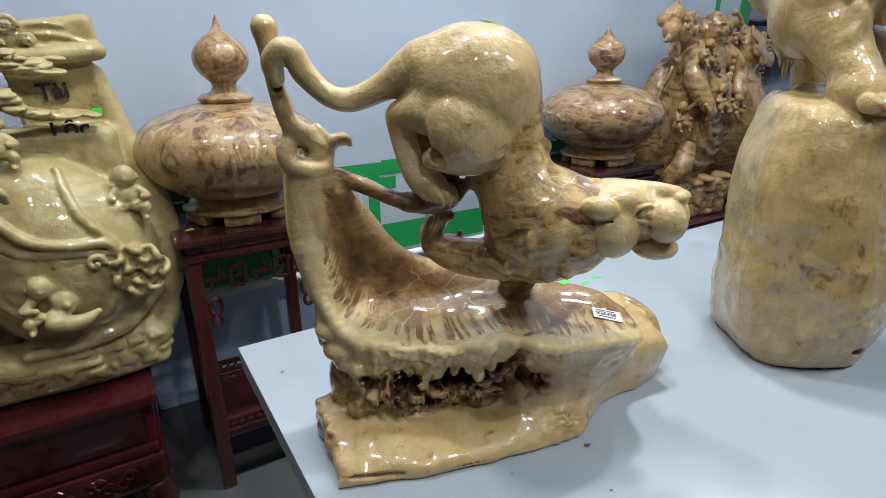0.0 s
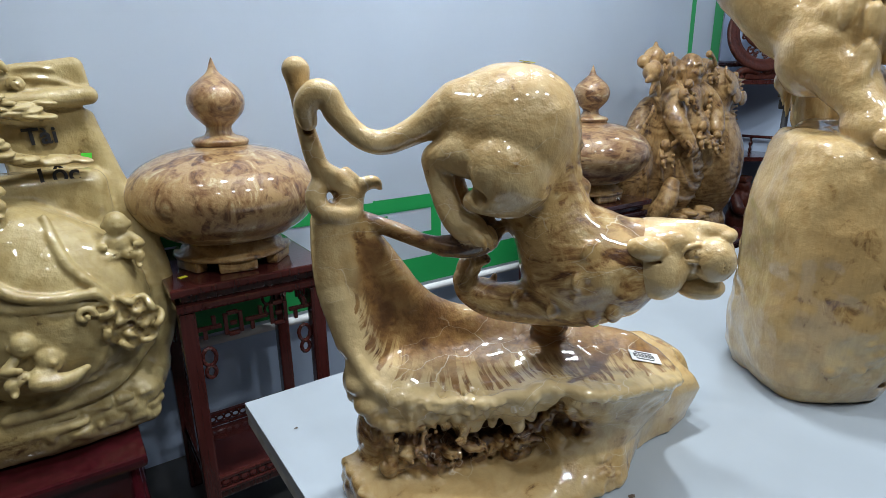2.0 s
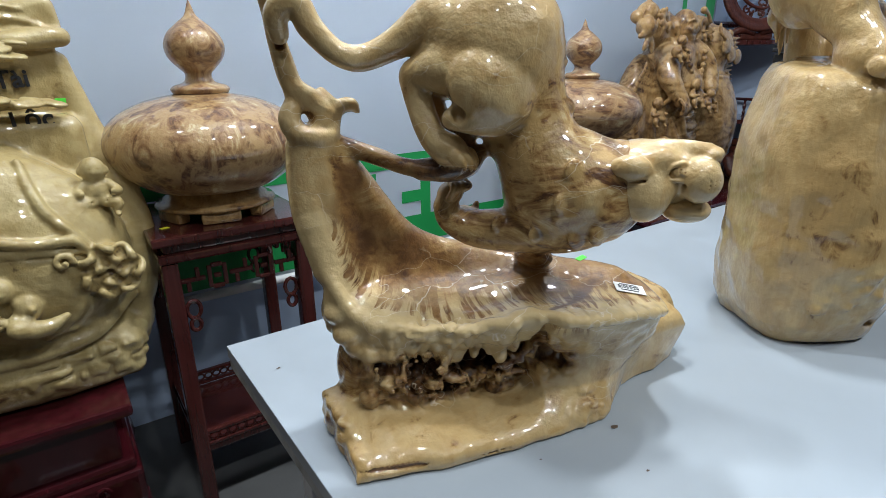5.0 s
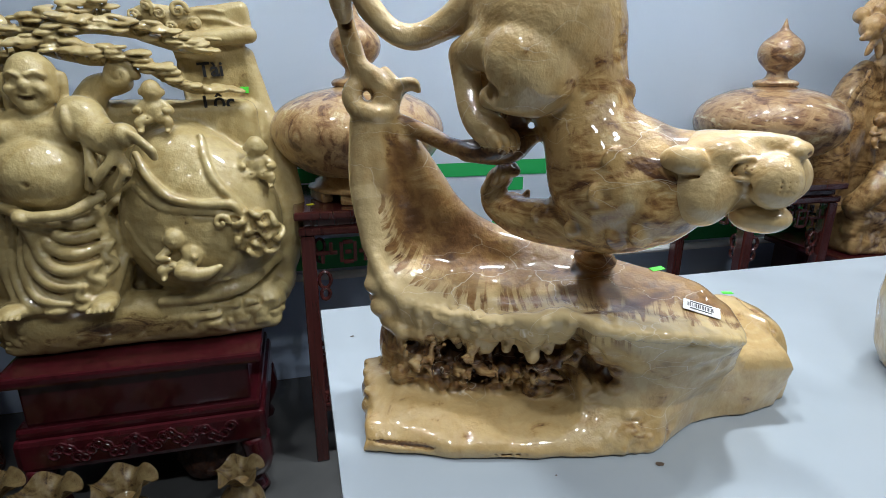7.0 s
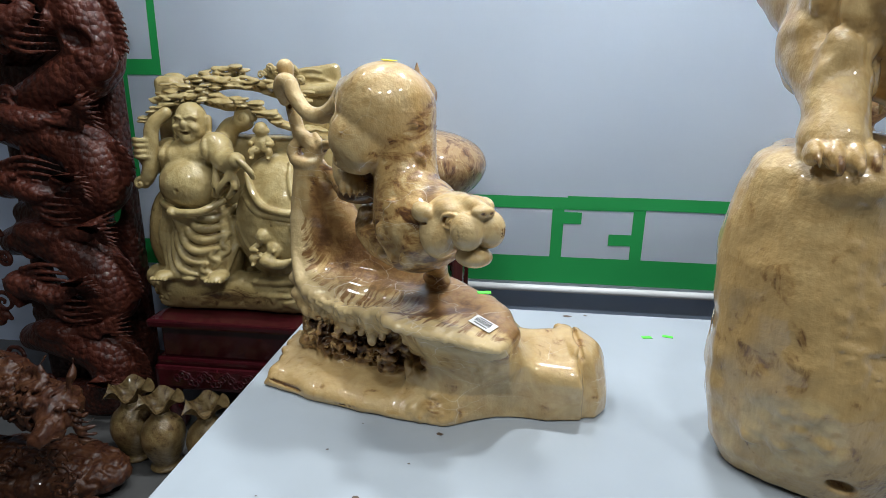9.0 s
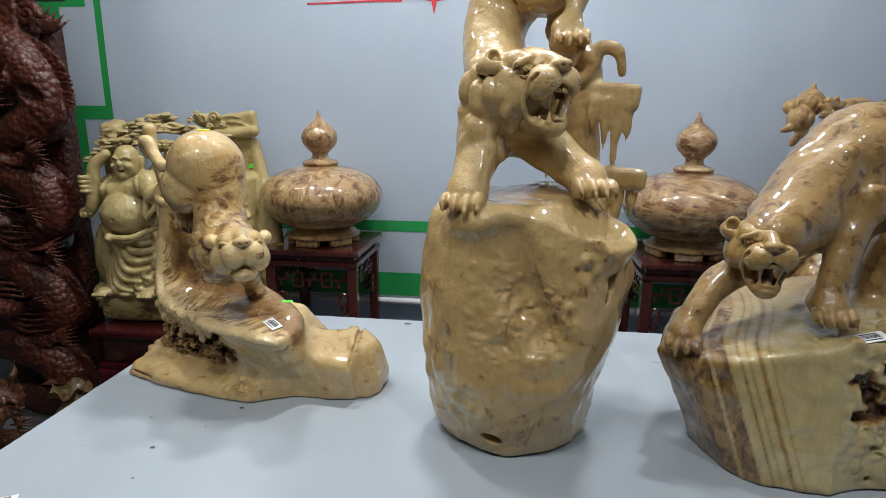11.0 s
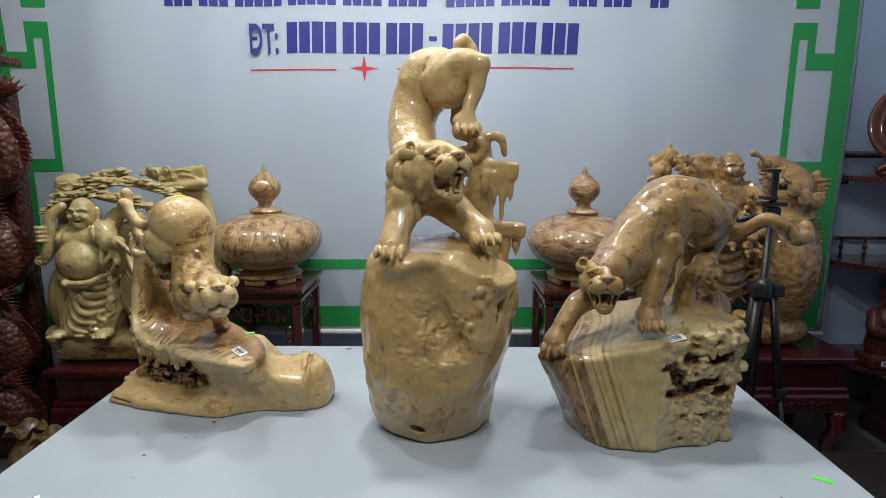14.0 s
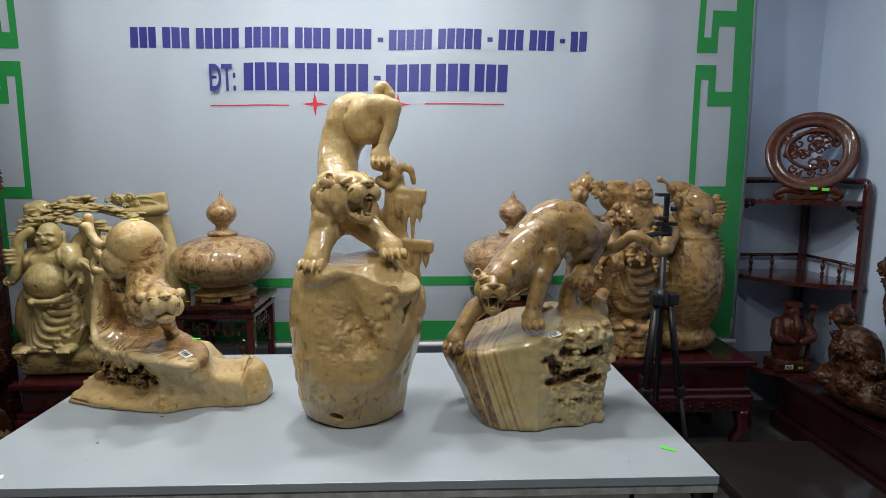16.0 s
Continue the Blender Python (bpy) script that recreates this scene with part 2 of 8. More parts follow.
ROSE_SCALES = carved_wood("rosewood_scaled", (0.115, 0.032, 0.018), (0.066, 0.016, 0.010), (0.016, 0.005, 0.004), (3, 3, 1), (0, 0, 0), 4.0, 0.25, 0.25, 0.42, scales=42.0)
BROWN = carved_wood("brown_burl_carved", (0.10, 0.040, 0.016), (0.06, 0.02, 0.010), (0.018, 0.007, 0.004), (1, 1, 1), (0, 0, 0), 6.0, 0.6, 0.25, 0.45)


def lacquer(name, colour, rough=0.22):
    n = Nodes(name)
    v = n.coords((30, 30, 2))
    f = n.noise(v, 2.0, 5, 0.6, 0.5)
    c = n.ramp(f, ((0.25, tuple(0.55 * a for a in colour)), (0.75, tuple(1.25 * a for a in colour))))
    n.bump(n.noise(n.coords(), 90, 3), 0.05, 0.002)
    return n.done(c, rough, 0, 0.6, 0.08)


RED = lacquer("dark_red_lacquer", (0.046, 0.005, 0.008))
STAND = lacquer("mahogany_lacquer", (0.062, 0.014, 0.012))
# darker copy of the red lacquer: the bench's shade is in the colour
SHADED_RED = lacquer("shaded_red_lacquer", (0.020, 0.004, 0.005), 0.35)
LOWBROWN = lacquer("dark_brown_board", (0.012, 0.007, 0.005), 0.45)
WALLPAINT = plain("pale_blue_wall_paint", (0.50, 0.60, 0.77), 0.7, 0, 0, 0.05, 3.0, 0.05)
SHOPWALL = plain("shop_wall_stacked_wood_tone", (0.11, 0.08, 0.065), 0.8, 0, 0, 0.3, 2.0)
CEIL = plain("white_ceiling_paint", (0.50, 0.51, 0.53), 0.8, 0, 0, 0.04, 2.0)
TILE = plain("grey_floor_tile", (0.075, 0.075, 0.074), 0.3, 0, 0, 0.15, 6.0)
SHEET = plain("white_banner_vinyl", (0.71, 0.775, 0.85), 0.38, 0, 0, 0.02, 2.0)
GREEN = plain("green_banner_ink", (0.015, 0.26, 0.065), 0.4, 0, 0, 0.06, 3.0)
BLUE = plain("blue_banner_ink", (0.024, 0.027, 0.19), 0.45, 0, 0, 0.06, 3.0)
CRIMSON = plain("red_banner_ink", (0.55, 0.03, 0.045), 0.45, 0, 0, 0.06, 3.0)
TOPWHITE = plain("white_laminate", (0.345, 0.385, 0.425), 0.3, 0, 0, 0.05, 4.0, 0.02)
EDGE = plain("worn_board_edge", (0.42, 0.43, 0.42), 0.6, 0, 0, 0.3, 25.0)
STEEL = plain("grey_steel", (0.3, 0.3, 0.3), 0.4, 0.7, 0, 0.1, 20)
PVC = plain("white_plastic_pipe", (0.72, 0.73, 0.74), 0.35, 0, 0, 0.04, 8)
BLACK = plain("black_plastic", (0.012, 0.012, 0.014), 0.4, 0, 0, 0.2, 40)
PAPER = plain("white_paper_label", (0.78, 0.79, 0.78), 0.5, 0, 0, 0.03, 60)
INK = plain("black_ink", (0.01, 0.01, 0.012), 0.5, 0, 0, 0.1, 30)
LIME = plain("lime_green_sticker", (0.10, 0.75, 0.06), 0.5, 0, 0, 0.05, 60)
YELLOW = plain("yellow_sticker", (0.75, 0.72, 0.03), 0.5, 0, 0, 0.05, 60)
STAIN = plain("dark_stain", (0.10, 0.07, 0.05), 0.6, 0, 0, 0.4, 200)
TOOTH = plain("bone_tooth", (0.70, 0.62, 0.42), 0.3, 0, 0.5, 0.06, 60)

# ---- tools for building ----


def thing(name, at=(0, 0, 0), label="", category="", group="", kind="", turn=0):
    ob = new(name)
    ob.matrix_world = pose(*at, 0, 0, turn)
    return tagged(ob, label, category, group, kind)


def finish(me, material, smooth):
    me.materials.append(material)
    me.polygons.foreach_set("use_smooth", [smooth] * len(me.polygons))
    me.update()


def part(name, bm, material, parent=None, label="", smooth=False):
    me = bpy.data.meshes.new(name)
    bm.to_mesh(me)
    bm.free()
    finish(me, material, smooth)
    ob = new(name, me)
    if parent:
        ob.parent = parent
    if label:
        ob["label"] = label
    return ob


def box(cx, cy, cz, sx, sy, sz, bevel=0.003, m=None, bm=None):
    """Bevelled block, joined into bm when given."""
    b = bmesh.new()
    bmesh.ops.create_cube(b, size=1, matrix=Matrix.Diagonal((sx, sy, sz, 1)))
    if bevel:
        bmesh.ops.bevel(b, geom=b.edges[:], offset=min(bevel, 0.45 * min(sx, sy, sz)), segments=2, affect="EDGES", profile=0.6)
    b.transform(Matrix.Translation((cx, cy, cz)))
    if m is not None:
        b.transform(m)
    if bm is None:
        return b
    return join(bm, b)


def join(bm, other):
    me = bpy.data.meshes.new("tmp")
    other.to_mesh(me)
    other.free()
    bm.from_mesh(me)
    bpy.data.meshes.remove(me)
    return bm


def lathe(profile, segs=48, bm=None, at=(0, 0, 0)):
    """Turned solid from (radius, height) steps."""
    bm = bm or bmesh.new()
    rings = []
    for r, z in profile:
        rings.append([bm.verts.new((at[0] + r * math.cos(2 * math.pi * i / segs), at[1] + r * math.sin(2 * math.pi * i / segs), at[2] + z)) for i in range(segs)])
    for a, b in zip(rings, rings[1:]):
        for i in range(segs):
            bm.faces.new((a[i], a[(i + 1) % segs], b[(i + 1) % segs], b[i]))
    bm.faces.new(rings[0][::-1])
    bm.faces.new(rings[-1])
    return bm


def spline(pts, n=6):
    """Points on a smooth curve through pts (any dimension)."""
    p = np.array(pts, float)
    p = np.vstack([2 * p[0] - p[1], p, 2 * p[-1] - p[-2]])
    out = []
    for i in range(1, len(p) - 2):
        for s in np.linspace(0, 1, n, endpoint=False):
            a, b, c, d = p[i - 1:i + 3]
            out.append(0.5 * (2 * b + (c - a) * s + (2 * a - 5 * b + 4 * c - d) * s * s + (3 * b - a - 3 * c + d) * s ** 3))
    out.append(p[-2])
    return np.array(out)


def sweep(pts, radius, segs=8, bm=None):
    """Round bar along points; radius may be a list."""
    bm = bm or bmesh.new()
    pts = [Vector(p) for p in pts]
    rad = radius if hasattr(radius, "__len__") else [radius] * len(pts)
    rings, side = [], Vector((0.3, 0.2, 1)).normalized()
    for i, p in enumerate(pts):
        d = (pts[min(i + 1, len(pts) - 1)] - pts[max(i - 1, 0)]).normalized()
        u = side - d * side.dot(d)
        if u.length < 1e-4:
            u = d.orthogonal()
        u.normalize()
        side = u
        w = d.cross(u)
        rings.append([bm.verts.new(p + (u * math.cos(2 * math.pi * k / segs) + w * math.sin(2 * math.pi * k / segs)) * rad[i]) for k in range(segs)])
    for a, b in zip(rings, rings[1:]):
        for k in range(segs):
            bm.faces.new((a[k], a[(k + 1) % segs], b[(k + 1) % segs], b[k]))
    bm.faces.new(rings[0][::-1])
    bm.faces.new(rings[-1])
    return bm


LATTICE = np.random.RandomState(5).rand(32, 32, 32).astype(np.float32) * 2 - 1


def grain_noise(x, y, z):
    """Smooth value noise in -1..1 on arrays."""
    out = 0
    i, j, k = (np.floor(a).astype(int) for a in (x, y, z))
    f = [a - b for a, b in zip((x, y, z), (i, j, k))]
    u, v, w = (t * t * (3 - 2 * t) for t in f)
    for a in (0, 1):
        for b in (0, 1):
            for c in (0, 1):
                wt = (u if a else 1 - u) * (v if b else 1 - v) * (w if c else 1 - w)
                out = out + wt * LATTICE[(i + a) % 32, (j + b) % 32, (k + c) % 32]
    return out


def round_ring(pts, n=3):
    """A closed outline through pts, without corners."""
    p = list(pts)
    return spline(p[-2:] + p + p[:2], n)[2 * n - 1:-2 * n - 1]


class Clay:
    """Carving by distance fields: limbs melt into each other, cuts are smooth; mesh() draws the skin."""

    def __init__(self, lo, hi, h):
        self.lo, self.h = np.array(lo, float), h
        self.n = [int((b - a) / h) + 2 for a, b in zip(lo, hi)]
        self.d = np.full(self.n, 0.15, np.float32)
        self.tone = np.zeros(self.n, np.float32)
        self.ribs = None

    def window(self, lo, hi):
        a = [max(0, int((lo[i] - self.lo[i]) / self.h)) for i in range(3)]
        b = [min(self.n[i], int((hi[i] - self.lo[i]) / self.h) + 2) for i in range(3)]
        if any(q <= p for p, q in zip(a, b)):
            return None, None
        win = tuple(slice(p, q) for p, q in zip(a, b))
        ax = [(np.arange(p, q) * self.h + self.lo[i]).astype(np.float32) for i, (p, q) in enumerate(zip(a, b))]
        return win, np.meshgrid(*ax, indexing="ij", sparse=True)

    def merge(self, win, b, k, tone, cut):
        a = self.d[win]
        k = max(k, 1e-4)
        if cut:
            h = np.clip(0.5 - 0.5 * (a + b) / k, 0, 1)
            self.d[win] = a * (1 - h) - b * h + k * h * (1 - h)
        else:
            h = np.clip(0.5 + 0.5 * (a - b) / k, 0, 1)
            self.d[win] = a * (1 - h) + b * h - k * h * (1 - h)
        # cuts mostly bring a darker tone: pooled stain and shade painted into recesses
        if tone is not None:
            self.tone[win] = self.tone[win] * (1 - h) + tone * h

    def ball(self, c, r, turn=None, k=0.02, tone=0.0, cut=False):
        r = np.array(r if hasattr(r, "__len__") else (r, r, r), float)
        pad = r.max() + k + 3 * self.h
        win, g = self.window([v - pad for v in c], [v + pad for v in c])
        if win is None:
            return
        p = [g[i] - c[i] for i in range(3)]
        if turn is not None:
            m = np.array(turn.to_3x3() if isinstance(turn, Matrix) else pose(0, 0, 0, *turn).to_3x3())
            p = [sum(p[j] * m[j][i] for j in range(3)) for i in range(3)]
        k0 = np.sqrt(sum((p[i] / r[i]) ** 2 for i in range(3)))
        k1 = np.sqrt(sum((p[i] / r[i] ** 2) ** 2 for i in range(3))) + 1e-6
        self.merge(win, k0 * (k0 - 1) / k1, k, tone, cut)

    def tube(self, pts, radii, k=0.015, tone=0.0, cut=False, n=5, curve=True):
        r = radii if hasattr(radii, "__len__") else [radii] * len(pts)
        q = np.array([(*p, s) for p, s in zip(pts, r)], float)
        if curve and len(q) > 2:
            q = spline(q, n)
        pad = q[:, 3].max() + k + 3 * self.h
        win, g = self.window(q[:, :3].min(0) - pad, q[:, :3].max(0) + pad)
        if win is None:
            return
        best = None
        for a, b in zip(q, q[1:]):
            ab = b[:3] - a[:3]
            ll = float(ab @ ab) + 1e-12
            t = np.clip(sum((g[i] - a[i]) * ab[i] for i in range(3)) / ll, 0, 1)
            d = np.sqrt(sum((g[i] - a[i] - t * ab[i]) ** 2 for i in range(3))) - (a[3] + t * (b[3] - a[3]))
            best = d if best is None else np.minimum(best, d)
        self.merge(win, best, k, tone, cut)

    def block(self, c, half, soft=0.01, turn=None, k=0.01, tone=0.0, cut=False):
        half = np.array(half, float)
        pad = float(np.linalg.norm(half)) + k + 3 * self.h
        win, g = self.window([v - pad for v in c], [v + pad for v in c])
        if win is None:
            return
        p = [g[i] - c[i] for i in range(3)]
        if turn is not None:
            m = np.array(pose(0, 0, 0, *turn).to_3x3())
            p = [sum(p[j] * m[j][i] for j in range(3)) for i in range(3)]
        q = [np.abs(p[i]) - half[i] + soft for i in range(3)]
        out = np.sqrt(sum(np.maximum(v, 0) ** 2 for v in q))
        b = out + np.minimum(np.maximum(np.maximum(q[0], q[1]), q[2]), 0) - soft
        self.merge(win, b + 0 * (g[0] + g[1] + g[2]), k, tone, cut)

    def front(self, x, z, miss=2.0):
        """How far the skin reaches towards the room at (x, z): its smallest y."""
        i, k = int(round((x - self.lo[0]) / self.h)), int(round((z - self.lo[2]) / self.h))
        if not (0 <= i < self.n[0] and 0 <= k < self.n[2]):
            return miss
        hit = np.nonzero(self.d[i, :, k] < 0)[0]
        return float(self.lo[1] + hit[0] * self.h) if len(hit) else miss

    def welt(self, xz, r, sink=0.35, k=0.004, tone=0.0, taper=0.5, groove=True):
        """A raised fold that follows the skin through (x, z) points, with a groove cut under it, toned dark for pooled
        stain and crease shade.
        """
        q = spline(xz, 5)
        pts = [(x, self.front(x, z) + (sink - 0.5) * r, z) for x, z in q]
        y = np.array([p[1] for p in pts])
        y = np.convolve(np.pad(y, 2, mode="edge"), np.ones(5) / 5, "valid")
        pts = [(p[0], float(v), p[2]) for p, v in zip(pts, y)]
        n = len(pts) - 1
        rad = [r * (1 - (1 - taper) * abs(2 * i / n - 1) ** 2) for i in range(n + 1)]
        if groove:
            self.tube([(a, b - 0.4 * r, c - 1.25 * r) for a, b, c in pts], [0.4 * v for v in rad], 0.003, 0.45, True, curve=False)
        self.tube(pts, rad, k, tone, curve=False)

    def slice_off(self, point, normal, k=0.02, tone=None):
        """Cuts away the side to which normal points."""
        win, g = self.window(self.lo, self.lo + np.array(self.n) * self.h)
        nn = np.array(normal, float) / np.linalg.norm(normal)
        self.merge(win, -sum((g[i] - point[i]) * nn[i] for i in range(3)), k, tone, True)

    def loft(self, levels, soft=0.01, k=0.02, tone=0.0, caps=()):
        """A lump whose outline, seen from above, changes with height: levels of (z, corner points); caps are planes (point, normal) that trim it."""
        z = np.array([v[0] for v in levels])
        corners = np.array([v[1] for v in levels], float)
        pad = k + soft + 3 * self.h
        lo, hi = corners.reshape(-1, 2).min(0) - pad, corners.reshape(-1, 2).max(0) + pad
        win, g = self.window((lo[0], lo[1], z[0] - pad), (hi[0], hi[1], z[-1] + pad))
        gx, gy, gz = g
        hs = gz[0, 0, :]
        out = np.empty((gx.shape[0], gy.shape[1], len(hs)), np.float32)
        for n, h in enumerate(hs):
            e = np.clip(h, z[0], z[-1])
            j = min(int(np.searchsorted(z, e, "right")) - 1, len(z) - 2)
            s = (e - z[j]) / (z[j + 1] - z[j])
            ring = corners[j] * (1 - s) + corners[j + 1] * s
            best, inside = None, None
            for p, q in zip(ring, np.roll(ring, -1, 0)):
                ex, ey = q - p
                wx, wy = gx[:, :, 0] - p[0], gy[:, :, 0] - p[1]
                t = np.clip((wx * ex + wy * ey) / (ex * ex + ey * ey + 1e-12), 0, 1)
                dd = (wx - ex * t) ** 2 + (wy - ey * t) ** 2
                best = dd if best is None else np.minimum(best, dd)
                cross = ((p[1] > gy[:, :, 0]) != (q[1] > gy[:, :, 0])) & (gx[:, :, 0] < (q[0] - p[0]) * (gy[:, :, 0] - p[1]) / (q[1] - p[1] + 1e-12) + p[0])
                inside = cross if inside is None else inside ^ cross
            out[:, :, n] = np.sqrt(best) * np.where(inside, -1, 1)
        planes = [((0, 0, z[0]), (0, 0, -1)), ((0, 0, z[-1]), (0, 0, 1))] + list(caps)
        for p, nrm in planes:
            nn = np.array(nrm, float) / np.linalg.norm(nrm)
            b = sum((g[i] - p[i]) * nn[i] for i in range(3))
            h = np.clip(0.5 - 0.5 * (out - b) / soft, 0, 1)
            out = out * (1 - h) + b * h + soft * h * (1 - h)
        self.merge(win, out.astype(np.float32), k, tone, False)

    def rough(self, amp, scale, c=None, r=None, ridged=False):
        """Chisel and burl relief near the skin, in the whole or round c within r."""
        idx = np.nonzero(np.abs(self.d) < 0.02 + abs(amp))
        p = [idx[i] * self.h + self.lo[i] for i in range(3)]
        v = grain_noise(*(a * scale for a in p))
        if ridged:
            v = 1 - 2 * np.abs(v)
        if c is not None:
            rr = np.sqrt(sum(((p[i] - c[i]) / r[i]) ** 2 for i in range(3)))
            v = v * np.clip(2 - 2 * rr, 0, 1)
        self.d[idx] += (amp * v).astype(np.float32)

    def stain(self, c, r, tone, edge=0.5):
        """Heart-wood patch inside an ellipsoid."""
        win, g = self.window([a - b for a, b in zip(c, r)], [a + b for a, b in zip(c, r)])
        if win is None:
            return
        rr = np.sqrt(sum(((g[i] - c[i]) / r[i]) ** 2 for i in range(3)))
        w = np.clip((1 - rr) / edge, 0, 1)
        self.tone[win] = self.tone[win] * (1 - w) + tone * w

    def layer(self, c, r, point, normal, half, tone, soft=0.006):
        """A sheet of heart wood through point, inside an ellipsoid."""
        win, g = self.window([a - b for a, b in zip(c, r)], [a + b for a, b in zip(c, r)])
        if win is None:
            return
        nn = np.array(normal, float) / np.linalg.norm(normal)
        d = sum((g[i] - point[i]) * nn[i] for i in range(3))
        d = d + 0.012 * np.sin(9 * (g[0] + 1.7 * g[1] + 0.6 * g[2]))
        rr = np.sqrt(sum(((g[i] - c[i]) / r[i]) ** 2 for i in range(3)))
        w = np.clip((half - np.abs(d)) / soft, 0, 1) * np.clip((1 - rr) / 0.2, 0, 1)
        self.tone[win] = self.tone[win] * (1 - w) + tone * w

    def dye(self, pts, radius, tone, soft=0.003):
        """A streak in the wood's own colour along a line, with no change of shape."""
        q = np.array(pts, float)
        pad = radius + soft + 2 * self.h
        win, g = self.window(q.min(0) - pad, q.max(0) + pad)
        if win is None:
            return
        best = None
        for a, b in zip(q, q[1:]):
            ab = b - a
            t = np.clip(sum((g[i] - a[i]) * ab[i] for i in range(3)) / (float(ab @ ab) + 1e-12), 0, 1)
            d = np.sqrt(sum((g[i] - a[i] - t * ab[i]) ** 2 for i in range(3)))
            best = d if best is None else np.minimum(best, d)
        w = np.clip((radius + soft - best) / (2 * soft), 0, 1)
        self.tone[win] = self.tone[win] * (1 - w) + tone * w

    def flow_at(self, verts):
        """Along and across a fan of ribs: (rib number, way from lip to ridge, nearness)."""
        rows, reach = self.ribs
        near = np.full((len(verts), len(rows)), 9.0)
        way = np.zeros((len(verts), len(rows)))
        lo, hi = rows.reshape(-1, 3).min(0) - reach, rows.reshape(-1, 3).max(0) + reach
        idx = np.nonzero(((verts > lo) & (verts < hi)).all(1))[0]
        p = verts[idx]
        steps = rows.shape[1] - 1
        for j, row in enumerate(rows):
            for k, (a, b) in enumerate(zip(row, row[1:])):
                ab = b - a
                t = np.clip((p - a) @ ab / (ab @ ab), 0, 1)
                dd = np.linalg.norm(p - a - t[:, None] * ab, axis=1)
                better = dd < near[idx, j]
                near[idx[better], j] = dd[better]
                way[idx[better], j] = (k + t[better]) / steps
        w = 1 / (near ** 4 + 1e-10)
        w /= w.sum(1)[:, None]
        least = near.min(1)
        out = np.zeros((len(verts), 3))
        out[:, 0] = (w * np.arange(len(rows))).sum(1)
        out[:, 1] = (w * way).sum(1)
        out[:, 2] = np.clip((reach - least) / (0.4 * reach), 0, 1)
        return out

    def skin(self, relax=1):
        """The surface as points, four-sided faces and the tone at each point."""
        d, h = self.d, self.h
        s = d < 0
        cells = np.zeros([v - 1 for v in self.n], np.int8)
        for a in (0, 1):
            for b in (0, 1):
                for c in (0, 1):
                    cells += s[a:self.n[0] - 1 + a, b:self.n[1] - 1 + b, c:self.n[2] - 1 + c]
        act = np.array(np.nonzero((cells > 0) & (cells < 8))).T
        index = np.full(cells.shape, -1, np.int64)
        index[tuple(act.T)] = np.arange(len(act))
        total, count = np.zeros((len(act), 3)), np.zeros(len(act))
        for ax in range(3):
            for u in (0, 1):
                for w in (0, 1):
                    o = [0, 0, 0]
                    o[(ax + 1) % 3], o[(ax + 2) % 3] = u, w
                    p0 = act + o
                    p1 = p0.copy()
                    p1[:, ax] += 1
                    v0, v1 = d[tuple(p0.T)], d[tuple(p1.T)]
                    hit = (v0 < 0) != (v1 < 0)
                    t = np.where(hit, v0 / np.where(hit, v0 - v1, 1), 0)
                    pos = np.array(o, float) + np.zeros((len(act), 3))
                    pos[:, ax] += t
                    total += pos * hit[:, None]
                    count += hit
        verts = (act + total / count[:, None]) * h + self.lo
        quads = []
        for ax in range(3):
            b, c = (ax + 1) % 3, (ax + 2) % 3
            sl0, sl1 = [slice(1, -1)] * 3, [slice(1, -1)] * 3
            sl0[ax], sl1[ax] = slice(0, -1), slice(1, None)
            x = s[tuple(sl0)] != s[tuple(sl1)]
            e = np.array(np.nonzero(x)).T
            e[:, b] += 1
            e[:, c] += 1
            inside = s[tuple(e.T)]
            ring = []
            for u, w in ((-1, -1), (0, -1), (0, 0), (-1, 0)):
                q = e.copy()
                q[:, b] += u
                q[:, c] += w
                ring.append(index[tuple(q.T)])
            q = np.array(ring).T
            q[~inside] = q[~inside][:, ::-1]
            quads.append(q)
        quads = np.vstack(quads)
        quads = quads[(quads >= 0).all(1)]
        for _ in range(relax):
            acc, num = np.zeros_like(verts), np.zeros(len(verts))
            for i in range(4):
                a, b = quads[:, i], quads[:, (i + 1) % 4]
                for j in range(3):
                    acc[:, j] += np.bincount(a, verts[b, j], len(verts)) + np.bincount(b, verts[a, j], len(verts))
                num += np.bincount(a, minlength=len(verts)) + np.bincount(b, minlength=len(verts))
            ok = num > 0
            verts[ok] = 0.5 * verts[ok] + 0.5 * acc[ok] / num[ok, None]
        return verts, quads, self.tone[tuple(act.T)]

    def mesh(self, name, material, relax=1, finer=()):
        """One object out of this carving and of the finer carved parts grown together with it."""
        verts, quads, tones = self.skin(relax)
        flows = self.flow_at(verts) if self.ribs is not None else None
        for other in finer:
            v, q, t = other.skin(relax)
            quads = np.vstack([quads, q + len(verts)])
            verts, tones = np.vstack([verts, v]), np.concatenate([tones, t])
            if flows is not None:
                flows = np.vstack([flows, np.zeros((len(v), 3))])
        me = bpy.data.meshes.new(name)
        me.vertices.add(len(verts))
        me.vertices.foreach_set("co", verts.astype(np.float32).ravel())
        me.loops.add(len(quads) * 4)
        me.loops.foreach_set("vertex_index", quads.astype(np.int32).ravel())
        me.polygons.add(len(quads))
        me.polygons.foreach_set("loop_start", np.arange(0, len(quads) * 4, 4, dtype=np.int32))
        me.update(calc_edges=True)
        tone = me.attributes.new("tone", "FLOAT", "POINT")
        tone.data.foreach_set("value", tones.astype(np.float32))
        if flows is not None:
            flow = me.attributes.new("flow", "FLOAT_VECTOR", "POINT")
            flow.data.foreach_set("vector", flows.astype(np.float32).ravel())
        me.validate()
